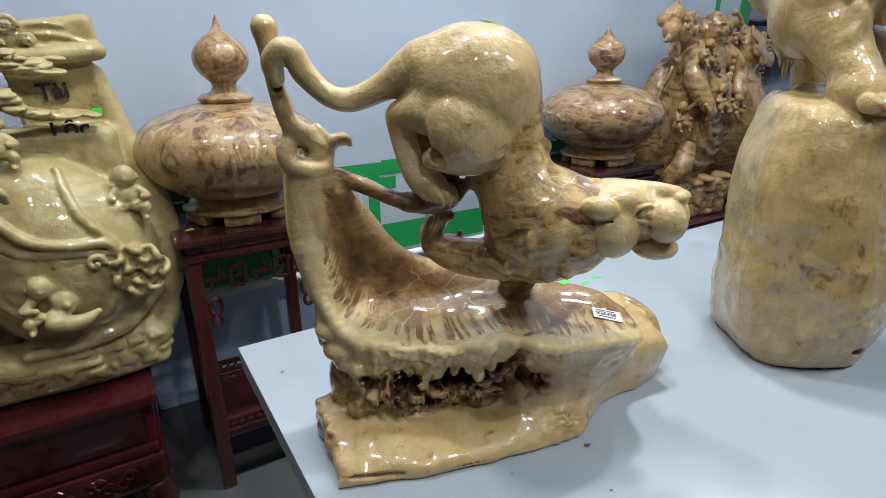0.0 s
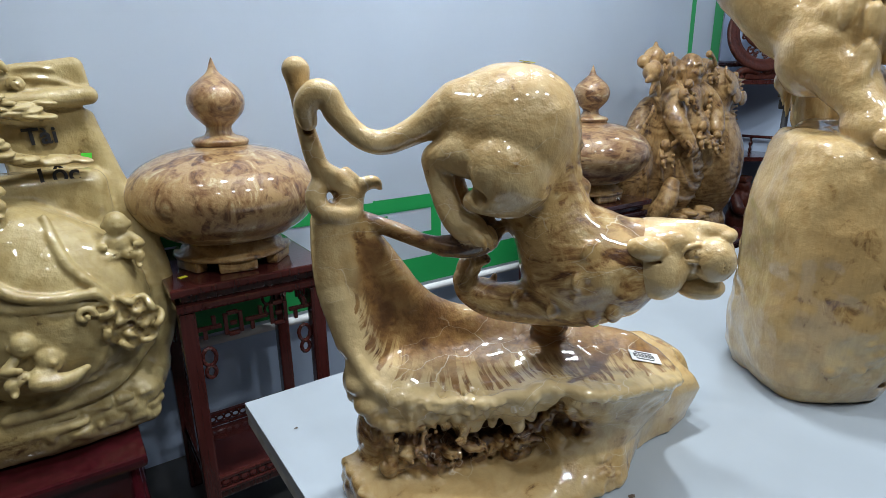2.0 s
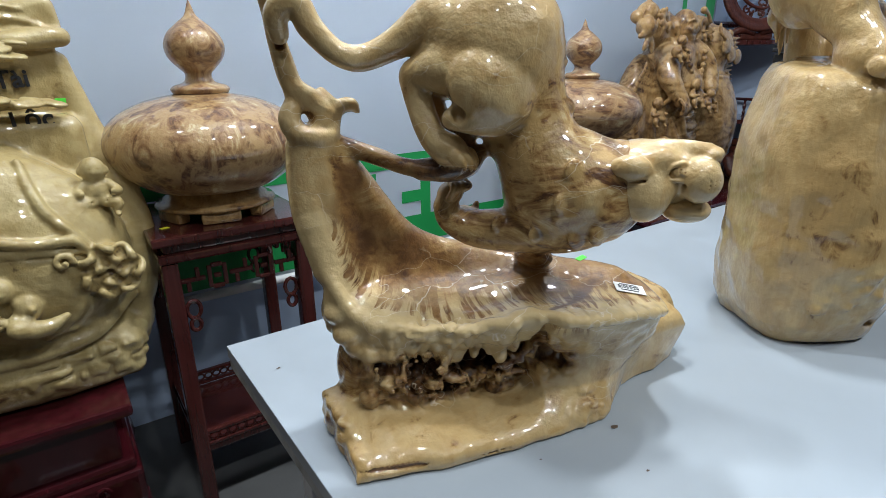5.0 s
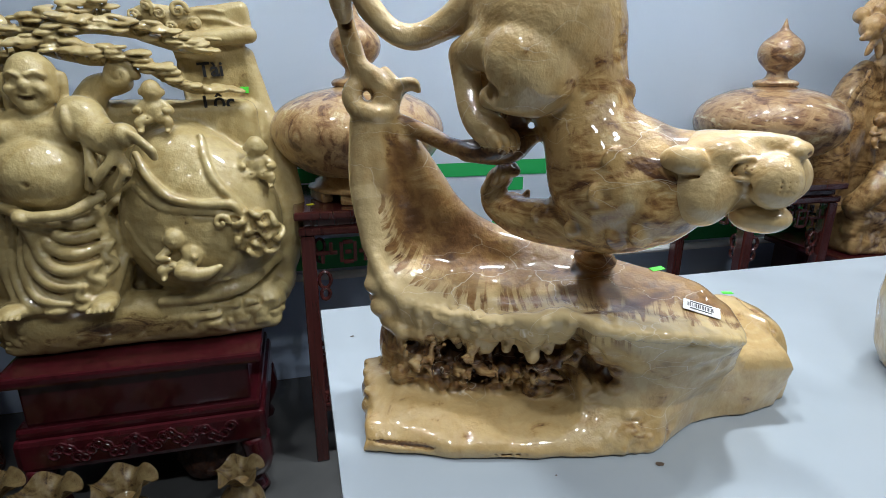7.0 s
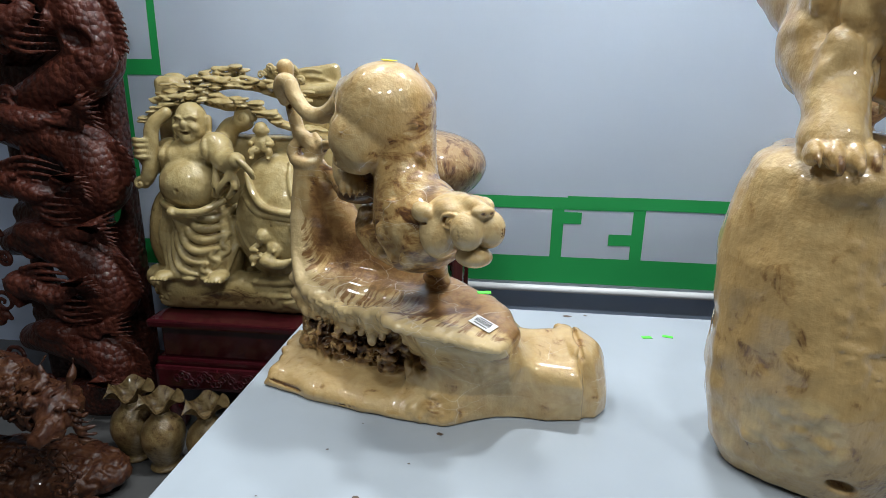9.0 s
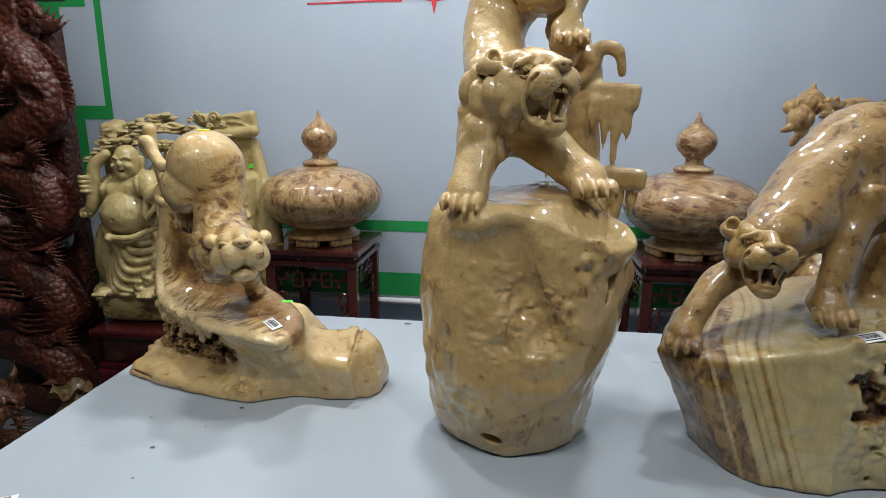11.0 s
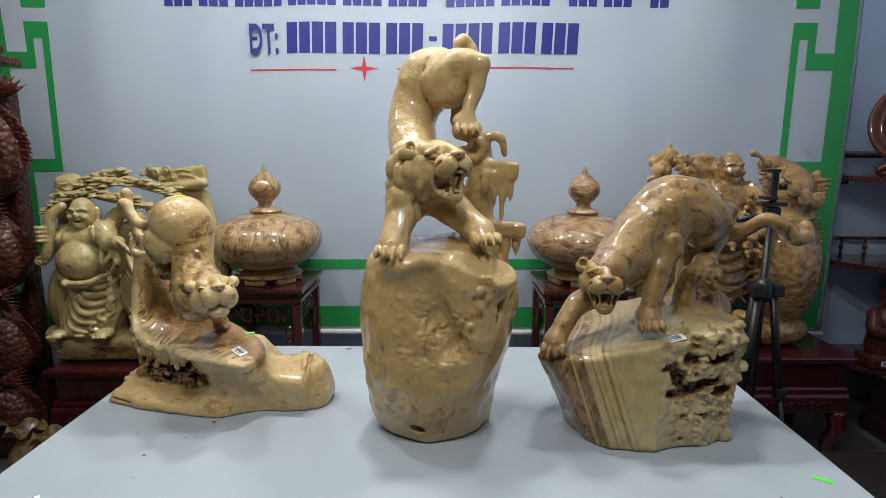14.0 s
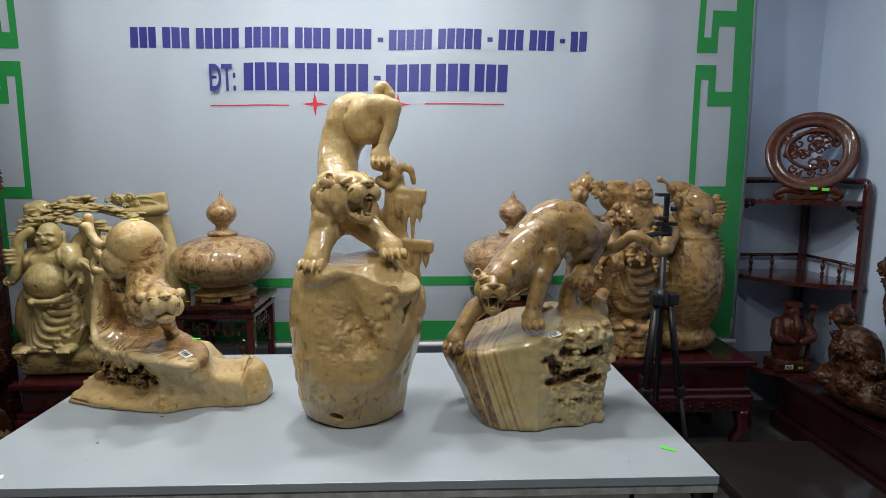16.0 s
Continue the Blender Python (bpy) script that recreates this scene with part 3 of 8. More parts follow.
        finish(me, material, True)
        return new(name, me)

# ---- the room ----
X0, X1, Y0, Y1, HIGH = -2.4, 4.12, -3.6, 2.55, 3.2


def structure(name, bm, material, label):
    return tagged(part(name, bm, material, None), label, name.split("_")[0], "", "structure")


structure("floor", box((X0 + X1) / 2, (Y0 + Y1) / 2, -0.05, X1 - X0 + 0.4, Y1 - Y0 + 0.4, 0.1, 0), TILE, "pale grey tiled shop floor, slightly glossy")
structure("ceiling", box((X0 + X1) / 2, (Y0 + Y1) / 2, HIGH + 0.05, X1 - X0 + 0.4, Y1 - Y0 + 0.4, 0.1, 0), CEIL, "plain white ceiling over the shop")
b = box((X0 - 0.2 + 3.54) / 2, 2.50, HIGH / 2, 3.54 - X0 + 0.2, 0.14, HIGH, 0)
structure("wall_north", box((3.54 + X1 + 0.2) / 2, Y1 + 0.1, HIGH / 2, X1 + 0.2 - 3.54, 0.2, HIGH, 0, None, b), WALLPAINT, "pale blue painted wall behind the banner")
structure("wall_south", box((X0 + X1) / 2, Y0 - 0.1, HIGH / 2, X1 - X0 + 0.4, 0.2, HIGH, 0), SHOPWALL, "plain dim wall closing the shop")
structure("wall_east", box(X1 + 0.1, (Y0 + Y1) / 2, HIGH / 2, 0.2, Y1 - Y0, HIGH, 0), WALLPAINT, "pale blue painted side wall by the corner shelf")
structure("wall_west", box(X0 - 0.1, (Y0 + Y1) / 2, HIGH / 2, 0.2, Y1 - Y0, HIGH, 0), SHOPWALL, "plain dim side wall")

def lettering(name, text, size, m, material, parent=None, label="", extrude=0.0006, bold=0.0):
    cu = bpy.data.curves.new(name, "FONT")
    cu.body, cu.size, cu.extrude, cu.align_x, cu.offset = text, size, extrude, "CENTER", bold
    tmp = new(name, cu)
    me = bpy.data.meshes.new_from_object(tmp.evaluated_get(bpy.context.evaluated_depsgraph_get()))
    bpy.data.objects.remove(tmp)
    me.materials.clear()
    finish(me, material, False)
    ob = new(name, me)
    ob.matrix_world = m
    if parent:
        ob.parent = parent
    return ob


# ---- the banner ----
BX0, BX1, BZ0, BZ1, BY = -0.98, 3.56, 0.50, 2.95, 2.315
banner = thing("banner", (0, BY, 0), "large white vinyl banner with green fret border and blue lettering bars", "banner")


def ripple(x, z):
    """How far the hanging sheet swells out of its plane."""
    up = (z - BZ0) / (BZ1 - BZ0)
    return up * (0.014 * math.sin(5.3 * x + 0.6) + 0.010 * math.sin(12.1 * x + 1.9) + 0.003 * math.sin(23 * x)) + 0.014 * up * math.sin(6.5 * x - 3.4 * z) - 0.004 * math.sin(3 * x + 2 * z)


def on_banner(x, z, lift):
    return (x, ripple(x, z) - lift, z)


bm = bmesh.new()
NX, NZ = 150, 30
grid = [[bm.verts.new(on_banner(BX0 + (BX1 - BX0) * i / NX, BZ0 + (BZ1 - BZ0) * j / NZ, 0)) for i in range(NX + 1)] for j in range(NZ + 1)]
for j in range(NZ):
    for i in range(NX):
        bm.faces.new((grid[j][i], grid[j][i + 1], grid[j + 1][i + 1], grid[j + 1][i]))
bmesh.ops.solidify(bm, geom=bm.faces[:], thickness=-0.0015)
part("sheet", bm, SHEET, banner, "", True)
part("bottom_rod", sweep([(BX0, -0.006, BZ0 - 0.008), (BX1, -0.006, BZ0 - 0.008)], 0.016, 14), PVC, banner, "white plastic tube", True)


def printed(name, x0, x1, z0, z1, material, skew=0.0):
    """A flat printed patch that follows the sheet."""
    b = bmesh.new()
    n = max(1, int((x1 - x0) / 0.03))
    m = max(1, int((z1 - z0) / 0.08))
    g = [[b.verts.new(on_banner(x0 + (x1 - x0) * i / n + skew * (j / m - 0.5), z0 + (z1 - z0) * j / m, 0.0025)) for i in range(n + 1)] for j in range(m + 1)]
    for j in range(m):
        for i in range(n):
            b.faces.new((g[j][i], g[j][i + 1], g[j + 1][i + 1], g[j + 1][i]))
    return part(name, b, material, banner, "", True)


# green border: two long stripes with key shapes, and stepped frets up both sides
printed("border_stripe", -0.62, 1.485, 0.852, 0.905, GREEN)
printed("border_stripe", 1.175, 3.42, 0.860, 0.912, GREEN).location.y = -0.001
printed("border_stripe", -0.90, 3.53, 0.520, 0.640, GREEN)
for x0, x1, z0, z1 in ((1.115, 1.165, 0.64, 0.852), (1.455, 1.505, 0.64, 0.86), (1.165, 1.24, 0.79, 0.842), (1.36, 1.455, 0.70, 0.75)):
    printed("border_key", x0, x1, z0, z1, GREEN)


def side_fret(sign, x):
    """Stepped key border; x is its outer edge, sign points inwards."""
    def bar(a, b, z0, z1):
        p, q = sorted((x + sign * a, x + sign * b))
        printed("border_fret", p, q, z0, z1, GREEN)
    bar(0.0, 0.107, 0.64, 2.92)
    bar(0.107, 0.165, 0.914, 1.380)
    # lower hook
    bar(0.292, 0.328, 1.445, 2.058)
    bar(0.107, 0.328, 1.380, 1.445)
    bar(0.207, 0.328, 2.058, 2.138)
    bar(0.207, 0.247, 1.990, 2.058)
    bar(0.107, 0.247, 1.908, 1.990)
    # upper hook, standing the other way
    bar(0.292, 0.328, 2.290, 2.860)
    bar(0.107, 0.328, 2.860, 2.920)
    bar(0.207, 0.328, 2.206, 2.290)
    bar(0.207, 0.250, 2.290, 2.353)
    bar(0.107, 0.250, 2.353, 2.437)


side_fret(-1, 3.537)
side_fret(1, -0.918)

# lettering: two rows of blue bars, two red rules, two red stars


def bars(x0, x1, z0, z1, words, gap):
    """One row of writing as bars: words gives the letter count of each, 0 a dash."""
    step = (x1 - x0) / (sum(w or 0.7 for w in words) + gap * (len(words) - 1))
    x, mid = x0, (z0 + z1) / 2
    for count in words:
        if not count:
            printed("dash", x + 0.05 * step, x + 0.65 * step, mid - 0.012, mid + 0.012, BLUE)
            x += 0.7 * step
        for _ in range(count):
            printed("letter_bar", x + 0.06 * step, x + 0.90 * step, z0, z1, BLUE, 0.004)
            x += step
        x += gap * step


bars(0.015, 2.585, 2.215, 2.325, (3, 3, 5, 5, 4, 4, 0, 5, 5, 0, 3, 3, 0, 2), 0.55)
bars(0.632, 2.13, 1.985, 2.135, (4, 3, 3, 0, 4, 3, 3), 0.32)
mark = lettering("letters", "DT:", 0.20, pose(0.515, min(ripple(x, 2.06) for x in (0.44, 0.48, 0.52, 0.56, 0.60)) - 0.004, 1.987, 90, 0, 0), BLUE, banner, bold=0.004)
printed("letters", 0.437, 0.478, 2.052, 2.068, BLUE)
wide, tall = (max(v.co[i] for v in mark.data.vertices) - min(v.co[i] for v in mark.data.vertices) for i in (0, 1))
mark.data.transform(Matrix.Diagonal((0.145 / wide, 0.148 / tall, 1, 1)))
printed("red_rule", 0.436, 0.884, 1.900, 1.907, CRIMSON)
printed("red_rule", 1.650, 2.108, 1.912, 1.919, CRIMSON)
for sx in (1.027, 1.262, 1.498):
    b = bmesh.new()
    pts = [(0.075 if i % 2 == 0 else 0.016) for i in range(8)]
    vs = [b.verts.new(on_banner(sx + r * math.cos(i * math.pi / 4), 1.912 + r * 0.9 * math.sin(i * math.pi / 4), 0.003)) for i, r in enumerate(pts)]
    b.faces.new(vs)
    part("red_star", b, CRIMSON, banner)

# ---- the display table ----
TX0, TX1, TY0, TY1, TZ = 0.397, 2.41, 0.385, 1.392, 0.75
table = thing("display_table", (0, 0, 0), "large white laminate display table with worn board edge", "table")
part("tabletop", box((TX0 + TX1) / 2, (TY0 + TY1) / 2, TZ - 0.012, TX1 - TX0, TY1 - TY0, 0.024, 0.0015), TOPWHITE, table)
part("edge_board", box((TX0 + TX1) / 2, (TY0 + TY1) / 2, TZ - 0.036, TX1 - TX0 - 0.004, TY1 - TY0 - 0.004, 0.0236, 0.001), EDGE, table, "worn grey board under the top")
for lx in (TX0 + 0.12, (TX0 + TX1) / 2, TX1 - 0.62):
    for ly in (TY0 + 0.1, TY1 - 0.1):
        part("leg", box(lx, ly, 0.35, 0.05, 0.05, 0.70, 0.004), PVC, table)
for ly in (TY0 + 0.1, TY1 - 0.1):
    part("rail", box((TX0 + TX1 - 0.5) / 2, ly, 0.672, TX1 - TX0 - 0.74, 0.03, 0.045, 0.003), STEEL, table)
part("rail", box(TX1 - 0.47, (TY0 + TY1) / 2, 0.672, 0.03, TY1 - TY0 - 0.2, 0.045, 0.003), STEEL, table)

# ---- carved cats on the table ----


def calm_head(c, m, s, tone=0.05, shut=True, lift=0.26):
    """A big cat's head with domed brows, drilled round eyes, full muzzle; shut adds mouth line and ball chin, lift raises the nose."""
    def P(x, y, z):
        v = m @ Vector((x * s, y * s, z * s))
        return (v.x, v.y, v.z)
    # eye cuts, ear hollows, nostrils, mouth lines: tone paints pooled stain and shade
    c.ball(P(-0.20, 0, 0.0), (0.88 * s, 0.82 * s, 0.70 * s), m, 0.02, tone)
    c.ball(P(0.15, 0, 0.24), (0.72 * s, 0.56 * s, 0.42 * s), m, 0.012, tone)
    c.ball(P(0.45, 0, -0.12 + 0.5 * lift), (0.55 * s, 0.52 * s, 0.52 * s), m, 0.010, tone)
    for y in (-1, 1):
        c.ball(P(-0.02, 0.50 * y, -0.28), (0.48 * s, 0.42 * s, 0.48 * s), m, 0.012, tone)
        # brow, eye socket, eye with a drilled pupil and lids
        c.ball(P(0.20, 0.42 * y, 0.34), (0.36 * s, 0.26 * s, 0.28 * s), m, 0.006, tone)
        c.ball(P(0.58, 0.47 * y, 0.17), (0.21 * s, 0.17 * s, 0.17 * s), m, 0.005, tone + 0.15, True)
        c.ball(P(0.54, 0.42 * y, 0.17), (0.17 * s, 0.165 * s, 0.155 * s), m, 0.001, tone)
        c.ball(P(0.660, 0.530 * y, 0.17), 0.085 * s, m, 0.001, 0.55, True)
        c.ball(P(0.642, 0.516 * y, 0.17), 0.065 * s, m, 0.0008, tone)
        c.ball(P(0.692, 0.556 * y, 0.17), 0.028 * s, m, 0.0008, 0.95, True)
        c.tube([P(0.70, 0.28 * y, 0.24), P(0.64, 0.46 * y, 0.33), P(0.46, 0.60 * y, 0.30), P(0.38, 0.63 * y, 0.16)], [0.03 * s, 0.05 * s, 0.05 * s, 0.02 * s], 0.002, tone)
        c.tube([P(0.72, 0.34 * y, 0.08), P(0.62, 0.53 * y, 0.03), P(0.46, 0.60 * y, 0.06)], [0.02 * s, 0.035 * s, 0.02 * s], 0.002, tone)
        # whisker pad with rows of drilled dots, cheek line
        c.ball(P(0.92, 0.27 * y, -0.16 + 0.6 * lift), (0.40 * s, 0.37 * s, (0.36 + 0.22 * lift) * s), m, 0.004, tone)
        c.tube([P(0.74, 0.34 * y, 0.16), P(0.68, 0.54 * y, -0.10), P(0.60, 0.60 * y, -0.36)], 0.032 * s, 0.004, tone + 0.2, True)
        for a in range(4):
            for b in range(3):
                u, w = 0.30 + 0.26 * a, 0.10 - 0.24 * b
                c.ball(P(0.92 + 0.38 * math.cos(u) * math.cos(w), (0.27 + 0.35 * math.sin(u)) * y, -0.16 + 0.6 * lift + 0.30 * math.sin(w)), 0.018 * s, None, 0.001, 0.7, True)
        # folded ear with a deep hollow behind it
        c.tube([P(-0.66, 0.60 * y, 0.22), P(-0.44, 0.78 * y, 0.30), P(-0.16, 0.80 * y, 0.30), P(0.04, 0.72 * y, 0.24)], [0.05 * s, 0.19 * s, 0.23 * s, 0.10 * s], 0.003, tone)
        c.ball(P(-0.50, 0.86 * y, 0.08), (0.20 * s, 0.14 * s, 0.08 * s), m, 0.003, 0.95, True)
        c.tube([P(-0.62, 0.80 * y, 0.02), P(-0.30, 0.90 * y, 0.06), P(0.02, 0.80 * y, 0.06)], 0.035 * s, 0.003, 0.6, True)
        if shut:
            c.tube([P(1.27, 0.03 * y, -0.38), P(1.10, 0.34 * y, -0.50), P(0.80, 0.56 * y, -0.46), P(0.56, 0.62 * y, -0.40)], 0.030 * s, 0.002, 0.75, True)
    c.tube([P(0.25, 0, 0.48), P(0.70, 0, 0.34 + 0.6 * lift), P(1.02, 0, 0.20 + lift)], [0.22 * s, 0.20 * s, 0.18 * s], 0.006, tone)
    c.ball(P(1.14, 0, 0.17 + lift), (0.18 * s, 0.26 * s, 0.14 * s), m, 0.003, tone)
    for y in (-1, 1):
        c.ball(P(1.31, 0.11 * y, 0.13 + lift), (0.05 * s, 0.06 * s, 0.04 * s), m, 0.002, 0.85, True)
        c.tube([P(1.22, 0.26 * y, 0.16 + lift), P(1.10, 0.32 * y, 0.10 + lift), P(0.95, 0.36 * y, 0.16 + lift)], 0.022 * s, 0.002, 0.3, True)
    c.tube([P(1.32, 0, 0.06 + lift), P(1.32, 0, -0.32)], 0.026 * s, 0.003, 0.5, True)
    if shut:
        c.ball(P(0.72, 0, -0.62), (0.46 * s, 0.40 * s, 0.24 * s), m, 0.002, tone)


def cat_head(c, m, s, tone=0.15):
    """The same head roaring: ears up, jaw dropped, fangs bared; m turns local x to the face."""
    def P(x, y, z):
        v = m @ Vector((x * s, y * s, z * s))
        return (v.x, v.y, v.z)
    calm_head(c, m, s, tone, False, 0.06)
    for y in (-1, 1):
        c.ball(P(-0.18, 0.74 * y, 0.46), (0.13 * s, 0.21 * s, 0.24 * s), m, 0.006, tone)
        c.ball(P(-0.06, 0.78 * y, 0.47), (0.10 * s, 0.13 * s, 0.15 * s), m, 0.004, 0.7, True)
        c.tube([P(0.52, 0.20 * y, 0.46), P(0.66, 0.44 * y, 0.40), P(0.56, 0.66 * y, 0.28)], 0.07 * s, 0.004, tone)
    c.ball(P(0.45, 0, -0.92), (0.62 * s, 0.40 * s, 0.26 * s), m, 0.015, tone)
    c.ball(P(0.92, 0, -1.02), (0.24 * s, 0.29 * s, 0.22 * s), m, 0.01, tone)
    # mouth cavity toned near-black, standing in for its shade
    c.ball(P(0.92, 0, -0.54), (0.56 * s, 0.36 * s, 0.40 * s), m, 0.006, 0.9, True)
    c.tube([P(0.45, 0, -0.78), P(0.75, 0, -0.80), P(0.98, 0, -0.84)], [0.20 * s, 0.17 * s, 0.10 * s], 0.004, 0.5)
    for y in (-1, 1):
        c.tube([P(1.08, 0.25 * y, -0.20), P(1.08, 0.24 * y, -0.42), P(1.05, 0.22 * y, -0.68)], [0.085 * s, 0.06 * s, 0.012 * s], 0.002, 0.0)
        c.tube([P(1.03, 0.21 * y, -0.92), P(1.04, 0.20 * y, -0.62)], [0.075 * s, 0.012 * s], 0.002, 0.0)
        for a in range(3):
            c.ball(P(1.16, (0.035 + 0.06 * a) * y, -0.29), (0.035 * s, 0.032 * s, 0.07 * s), m, 0.0015, 0.0)
            c.ball(P(1.08, (0.03 + 0.05 * a) * y, -0.86), (0.032 * s, 0.028 * s, 0.06 * s), m, 0.0015, 0.0)
            c.ball(P(0.86 - 0.12 * a, 0.33 * y, -0.84), (0.05 * s, 0.03 * s, 0.07 * s), m, 0.0015, 0.0)
        c.tube([P(1.05, 0.56 * y, 0.0), P(0.78, 0.64 * y, -0.30), P(0.60, 0.52 * y, -0.76)], 0.05 * s, 0.005, 0.55, True)
        c.tube([P(0.80, 0.52 * y, -0.16), P(0.62, 0.56 * y, -0.45), P(0.60, 0.42 * y, -0.82), P(0.85, 0.30 * y, -0.98)], 0.07 * s, 0.006, tone)
        for k in range(3):
            c.tube([P(0.95 - 0.12 * k, 0.22 * y, 0.22 + 0.05 * k), P(0.86 - 0.12 * k, 0.36 * y, 0.14 + 0.04 * k), P(0.80 - 0.1 * k, 0.50 * y, 0.02 + 0.03 * k)], 0.022 * s, 0.004, 0.4, True)


def paw(c, at, m, s, tone=0.0, claws=True):
    """A broad clawed foot: m turns local x to the toes."""
    def P(x, y, z):
        v = m @ Vector((x * s, y * s, z * s))
        return (at[0] + v.x, at[1] + v.y, at[2] + v.z)
    c.ball(P(-0.2, 0, 0.1), (0.75 * s, 0.62 * s, 0.5 * s), m, 0.012, tone)
    for i, y in enumerate((-0.52, -0.18, 0.18, 0.52)):
        fx = 0.48 if i in (0, 3) else 0.62
        c.ball(P(fx, y, 0.0), (0.36 * s, 0.19 * s, 0.30 * s), m, 0.003, tone)
        if claws:
            c.tube([P(fx + 0.28, y, 0.05), P(fx + 0.44, y, -0.08), P(fx + 0.46, y, -0.26)], [0.09 * s, 0.07 * s, 0.025 * s], 0.002, 0.55)
            c.tube([P(fx + 0.05, y - 0.09, 0.30), P(fx + 0.30, y, 0.22), P(fx + 0.05, y + 0.09, 0.30)], 0.022 * s, 0.003, 0.5, True)


def facing(x, y, z, yaw, pitch=0, roll=0):
    return pose(x, y, z, 0, 0, yaw) @ pose(0, 0, 0, 0, -pitch, 0) @ pose(0, 0, 0, roll, 0, 0)


def prowling_cat():
    """The cat coming down head first over a fluted burl shell."""
    c = Clay((0.415, 0.675, 0.745), (1.135, 1.155, 1.41), 0.0027)
    # log foot under the shell
    rear = [(0.70, 1.03), (0.55, 1.06), (0.45, 1.055)]
    c.loft([(0.730, [(0.430, 0.902), (0.53, 0.868), (0.62, 0.846), (0.72, 0.826), (0.80, 0.83), (0.85, 0.90)] + rear),
            (0.762, [(0.428, 0.902), (0.53, 0.866), (0.62, 0.838), (0.72, 0.820), (0.80, 0.83), (0.85, 0.90)] + rear),
            (0.786, [(0.425, 0.910), (0.53, 0.873), (0.62, 0.846), (0.72, 0.835), (0.80, 0.84), (0.85, 0.90)] + rear),
            (0.815, [(0.423, 0.935), (0.53, 0.905), (0.62, 0.885), (0.72, 0.866), (0.80, 0.86), (0.85, 0.92)] + rear)], 0.016, 0.02, 0.17,
           [((0.44, 0.92, 0.787), (-0.03, -0.26, 1)), ((0.430, 1.0, 0.79), (-1, 0.02, 0.12))])
    # burl in the cavern: brown is the wood's own, near-black cuts are painted shade
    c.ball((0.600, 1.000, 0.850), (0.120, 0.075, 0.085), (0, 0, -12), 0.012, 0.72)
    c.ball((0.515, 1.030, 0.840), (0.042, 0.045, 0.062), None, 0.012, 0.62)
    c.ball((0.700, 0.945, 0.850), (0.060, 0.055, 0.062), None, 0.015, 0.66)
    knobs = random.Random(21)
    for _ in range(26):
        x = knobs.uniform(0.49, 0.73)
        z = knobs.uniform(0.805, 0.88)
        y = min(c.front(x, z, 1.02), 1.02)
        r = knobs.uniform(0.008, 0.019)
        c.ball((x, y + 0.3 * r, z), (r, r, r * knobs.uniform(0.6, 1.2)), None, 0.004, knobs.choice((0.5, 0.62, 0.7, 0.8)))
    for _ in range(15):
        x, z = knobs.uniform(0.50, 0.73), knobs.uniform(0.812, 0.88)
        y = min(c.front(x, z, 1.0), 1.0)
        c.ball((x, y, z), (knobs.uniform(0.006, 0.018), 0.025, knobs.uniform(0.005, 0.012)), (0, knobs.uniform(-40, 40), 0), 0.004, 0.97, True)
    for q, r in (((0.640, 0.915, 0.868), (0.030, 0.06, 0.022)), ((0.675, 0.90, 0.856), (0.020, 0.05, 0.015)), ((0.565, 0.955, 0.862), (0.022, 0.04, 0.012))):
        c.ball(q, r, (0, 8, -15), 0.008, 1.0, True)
    c.tube([(0.668, 0.905, 0.835), (0.692, 0.888, 0.858), (0.715, 0.885, 0.872)], [0.010, 0.013, 0.010], 0.006, 0.55)
    c.tube([(0.640, 0.930, 0.815), (0.650, 0.910, 0.838)], [0.012, 0.010], 0.006, 0.55)
    c.rough(0.010, 60, (0.61, 0.95, 0.850), (0.20, 0.12, 0.065), True)
    c.rough(0.006, 120, (0.61, 0.95, 0.850), (0.20, 0.12, 0.065), True)
    # solid wall under the smooth half of the lip
    back = [(0.95, 1.00), (0.72, 1.00)]
    c.loft([(0.730, [(0.700, 0.832), (0.760, 0.808), (0.800, 0.806), (0.850, 0.830), (0.920, 0.862), (0.950, 0.875)] + back),
            (0.770, [(0.705, 0.838), (0.760, 0.808), (0.803, 0.804), (0.852, 0.826), (0.920, 0.858), (0.950, 0.872)] + back),
            (0.805, [(0.725, 0.862), (0.775, 0.836), (0.820, 0.826), (0.862, 0.832), (0.920, 0.850), (0.950, 0.868)] + back),
            (0.860, [(0.722, 0.866), (0.770, 0.836), (0.820, 0.815), (0.872, 0.806), (0.915, 0.812), (0.945, 0.850)] + back),
            (0.905, [(0.715, 0.846), (0.762, 0.808), (0.826, 0.790), (0.885, 0.787), (0.912, 0.798), (0.930, 0.845)] + back),
            (0.960, [(0.704, 0.802), (0.758, 0.790), (0.830, 0.782), (0.890, 0.784), (0.908, 0.798), (0.915, 0.85)] + back)], 0.010, 0.022, 0.08,
           [((0.706, 0.80, 0.940), (0.15, -0.12, 1)), ((0.93, 0.85, 0.90), (0.8, 0.1, 0.6))])
    # small holes in the wall; their shade is painted as near-black tone
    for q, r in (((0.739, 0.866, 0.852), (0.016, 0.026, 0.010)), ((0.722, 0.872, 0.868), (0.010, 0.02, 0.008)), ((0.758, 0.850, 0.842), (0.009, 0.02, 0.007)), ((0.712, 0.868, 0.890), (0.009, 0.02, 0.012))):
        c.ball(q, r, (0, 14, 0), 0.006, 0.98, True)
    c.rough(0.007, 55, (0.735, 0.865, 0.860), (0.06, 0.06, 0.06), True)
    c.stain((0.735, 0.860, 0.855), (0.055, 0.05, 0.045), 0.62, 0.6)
    c.rough(0.006, 50, (0.785, 0.815, 0.78), (0.07, 0.05, 0.035), True)
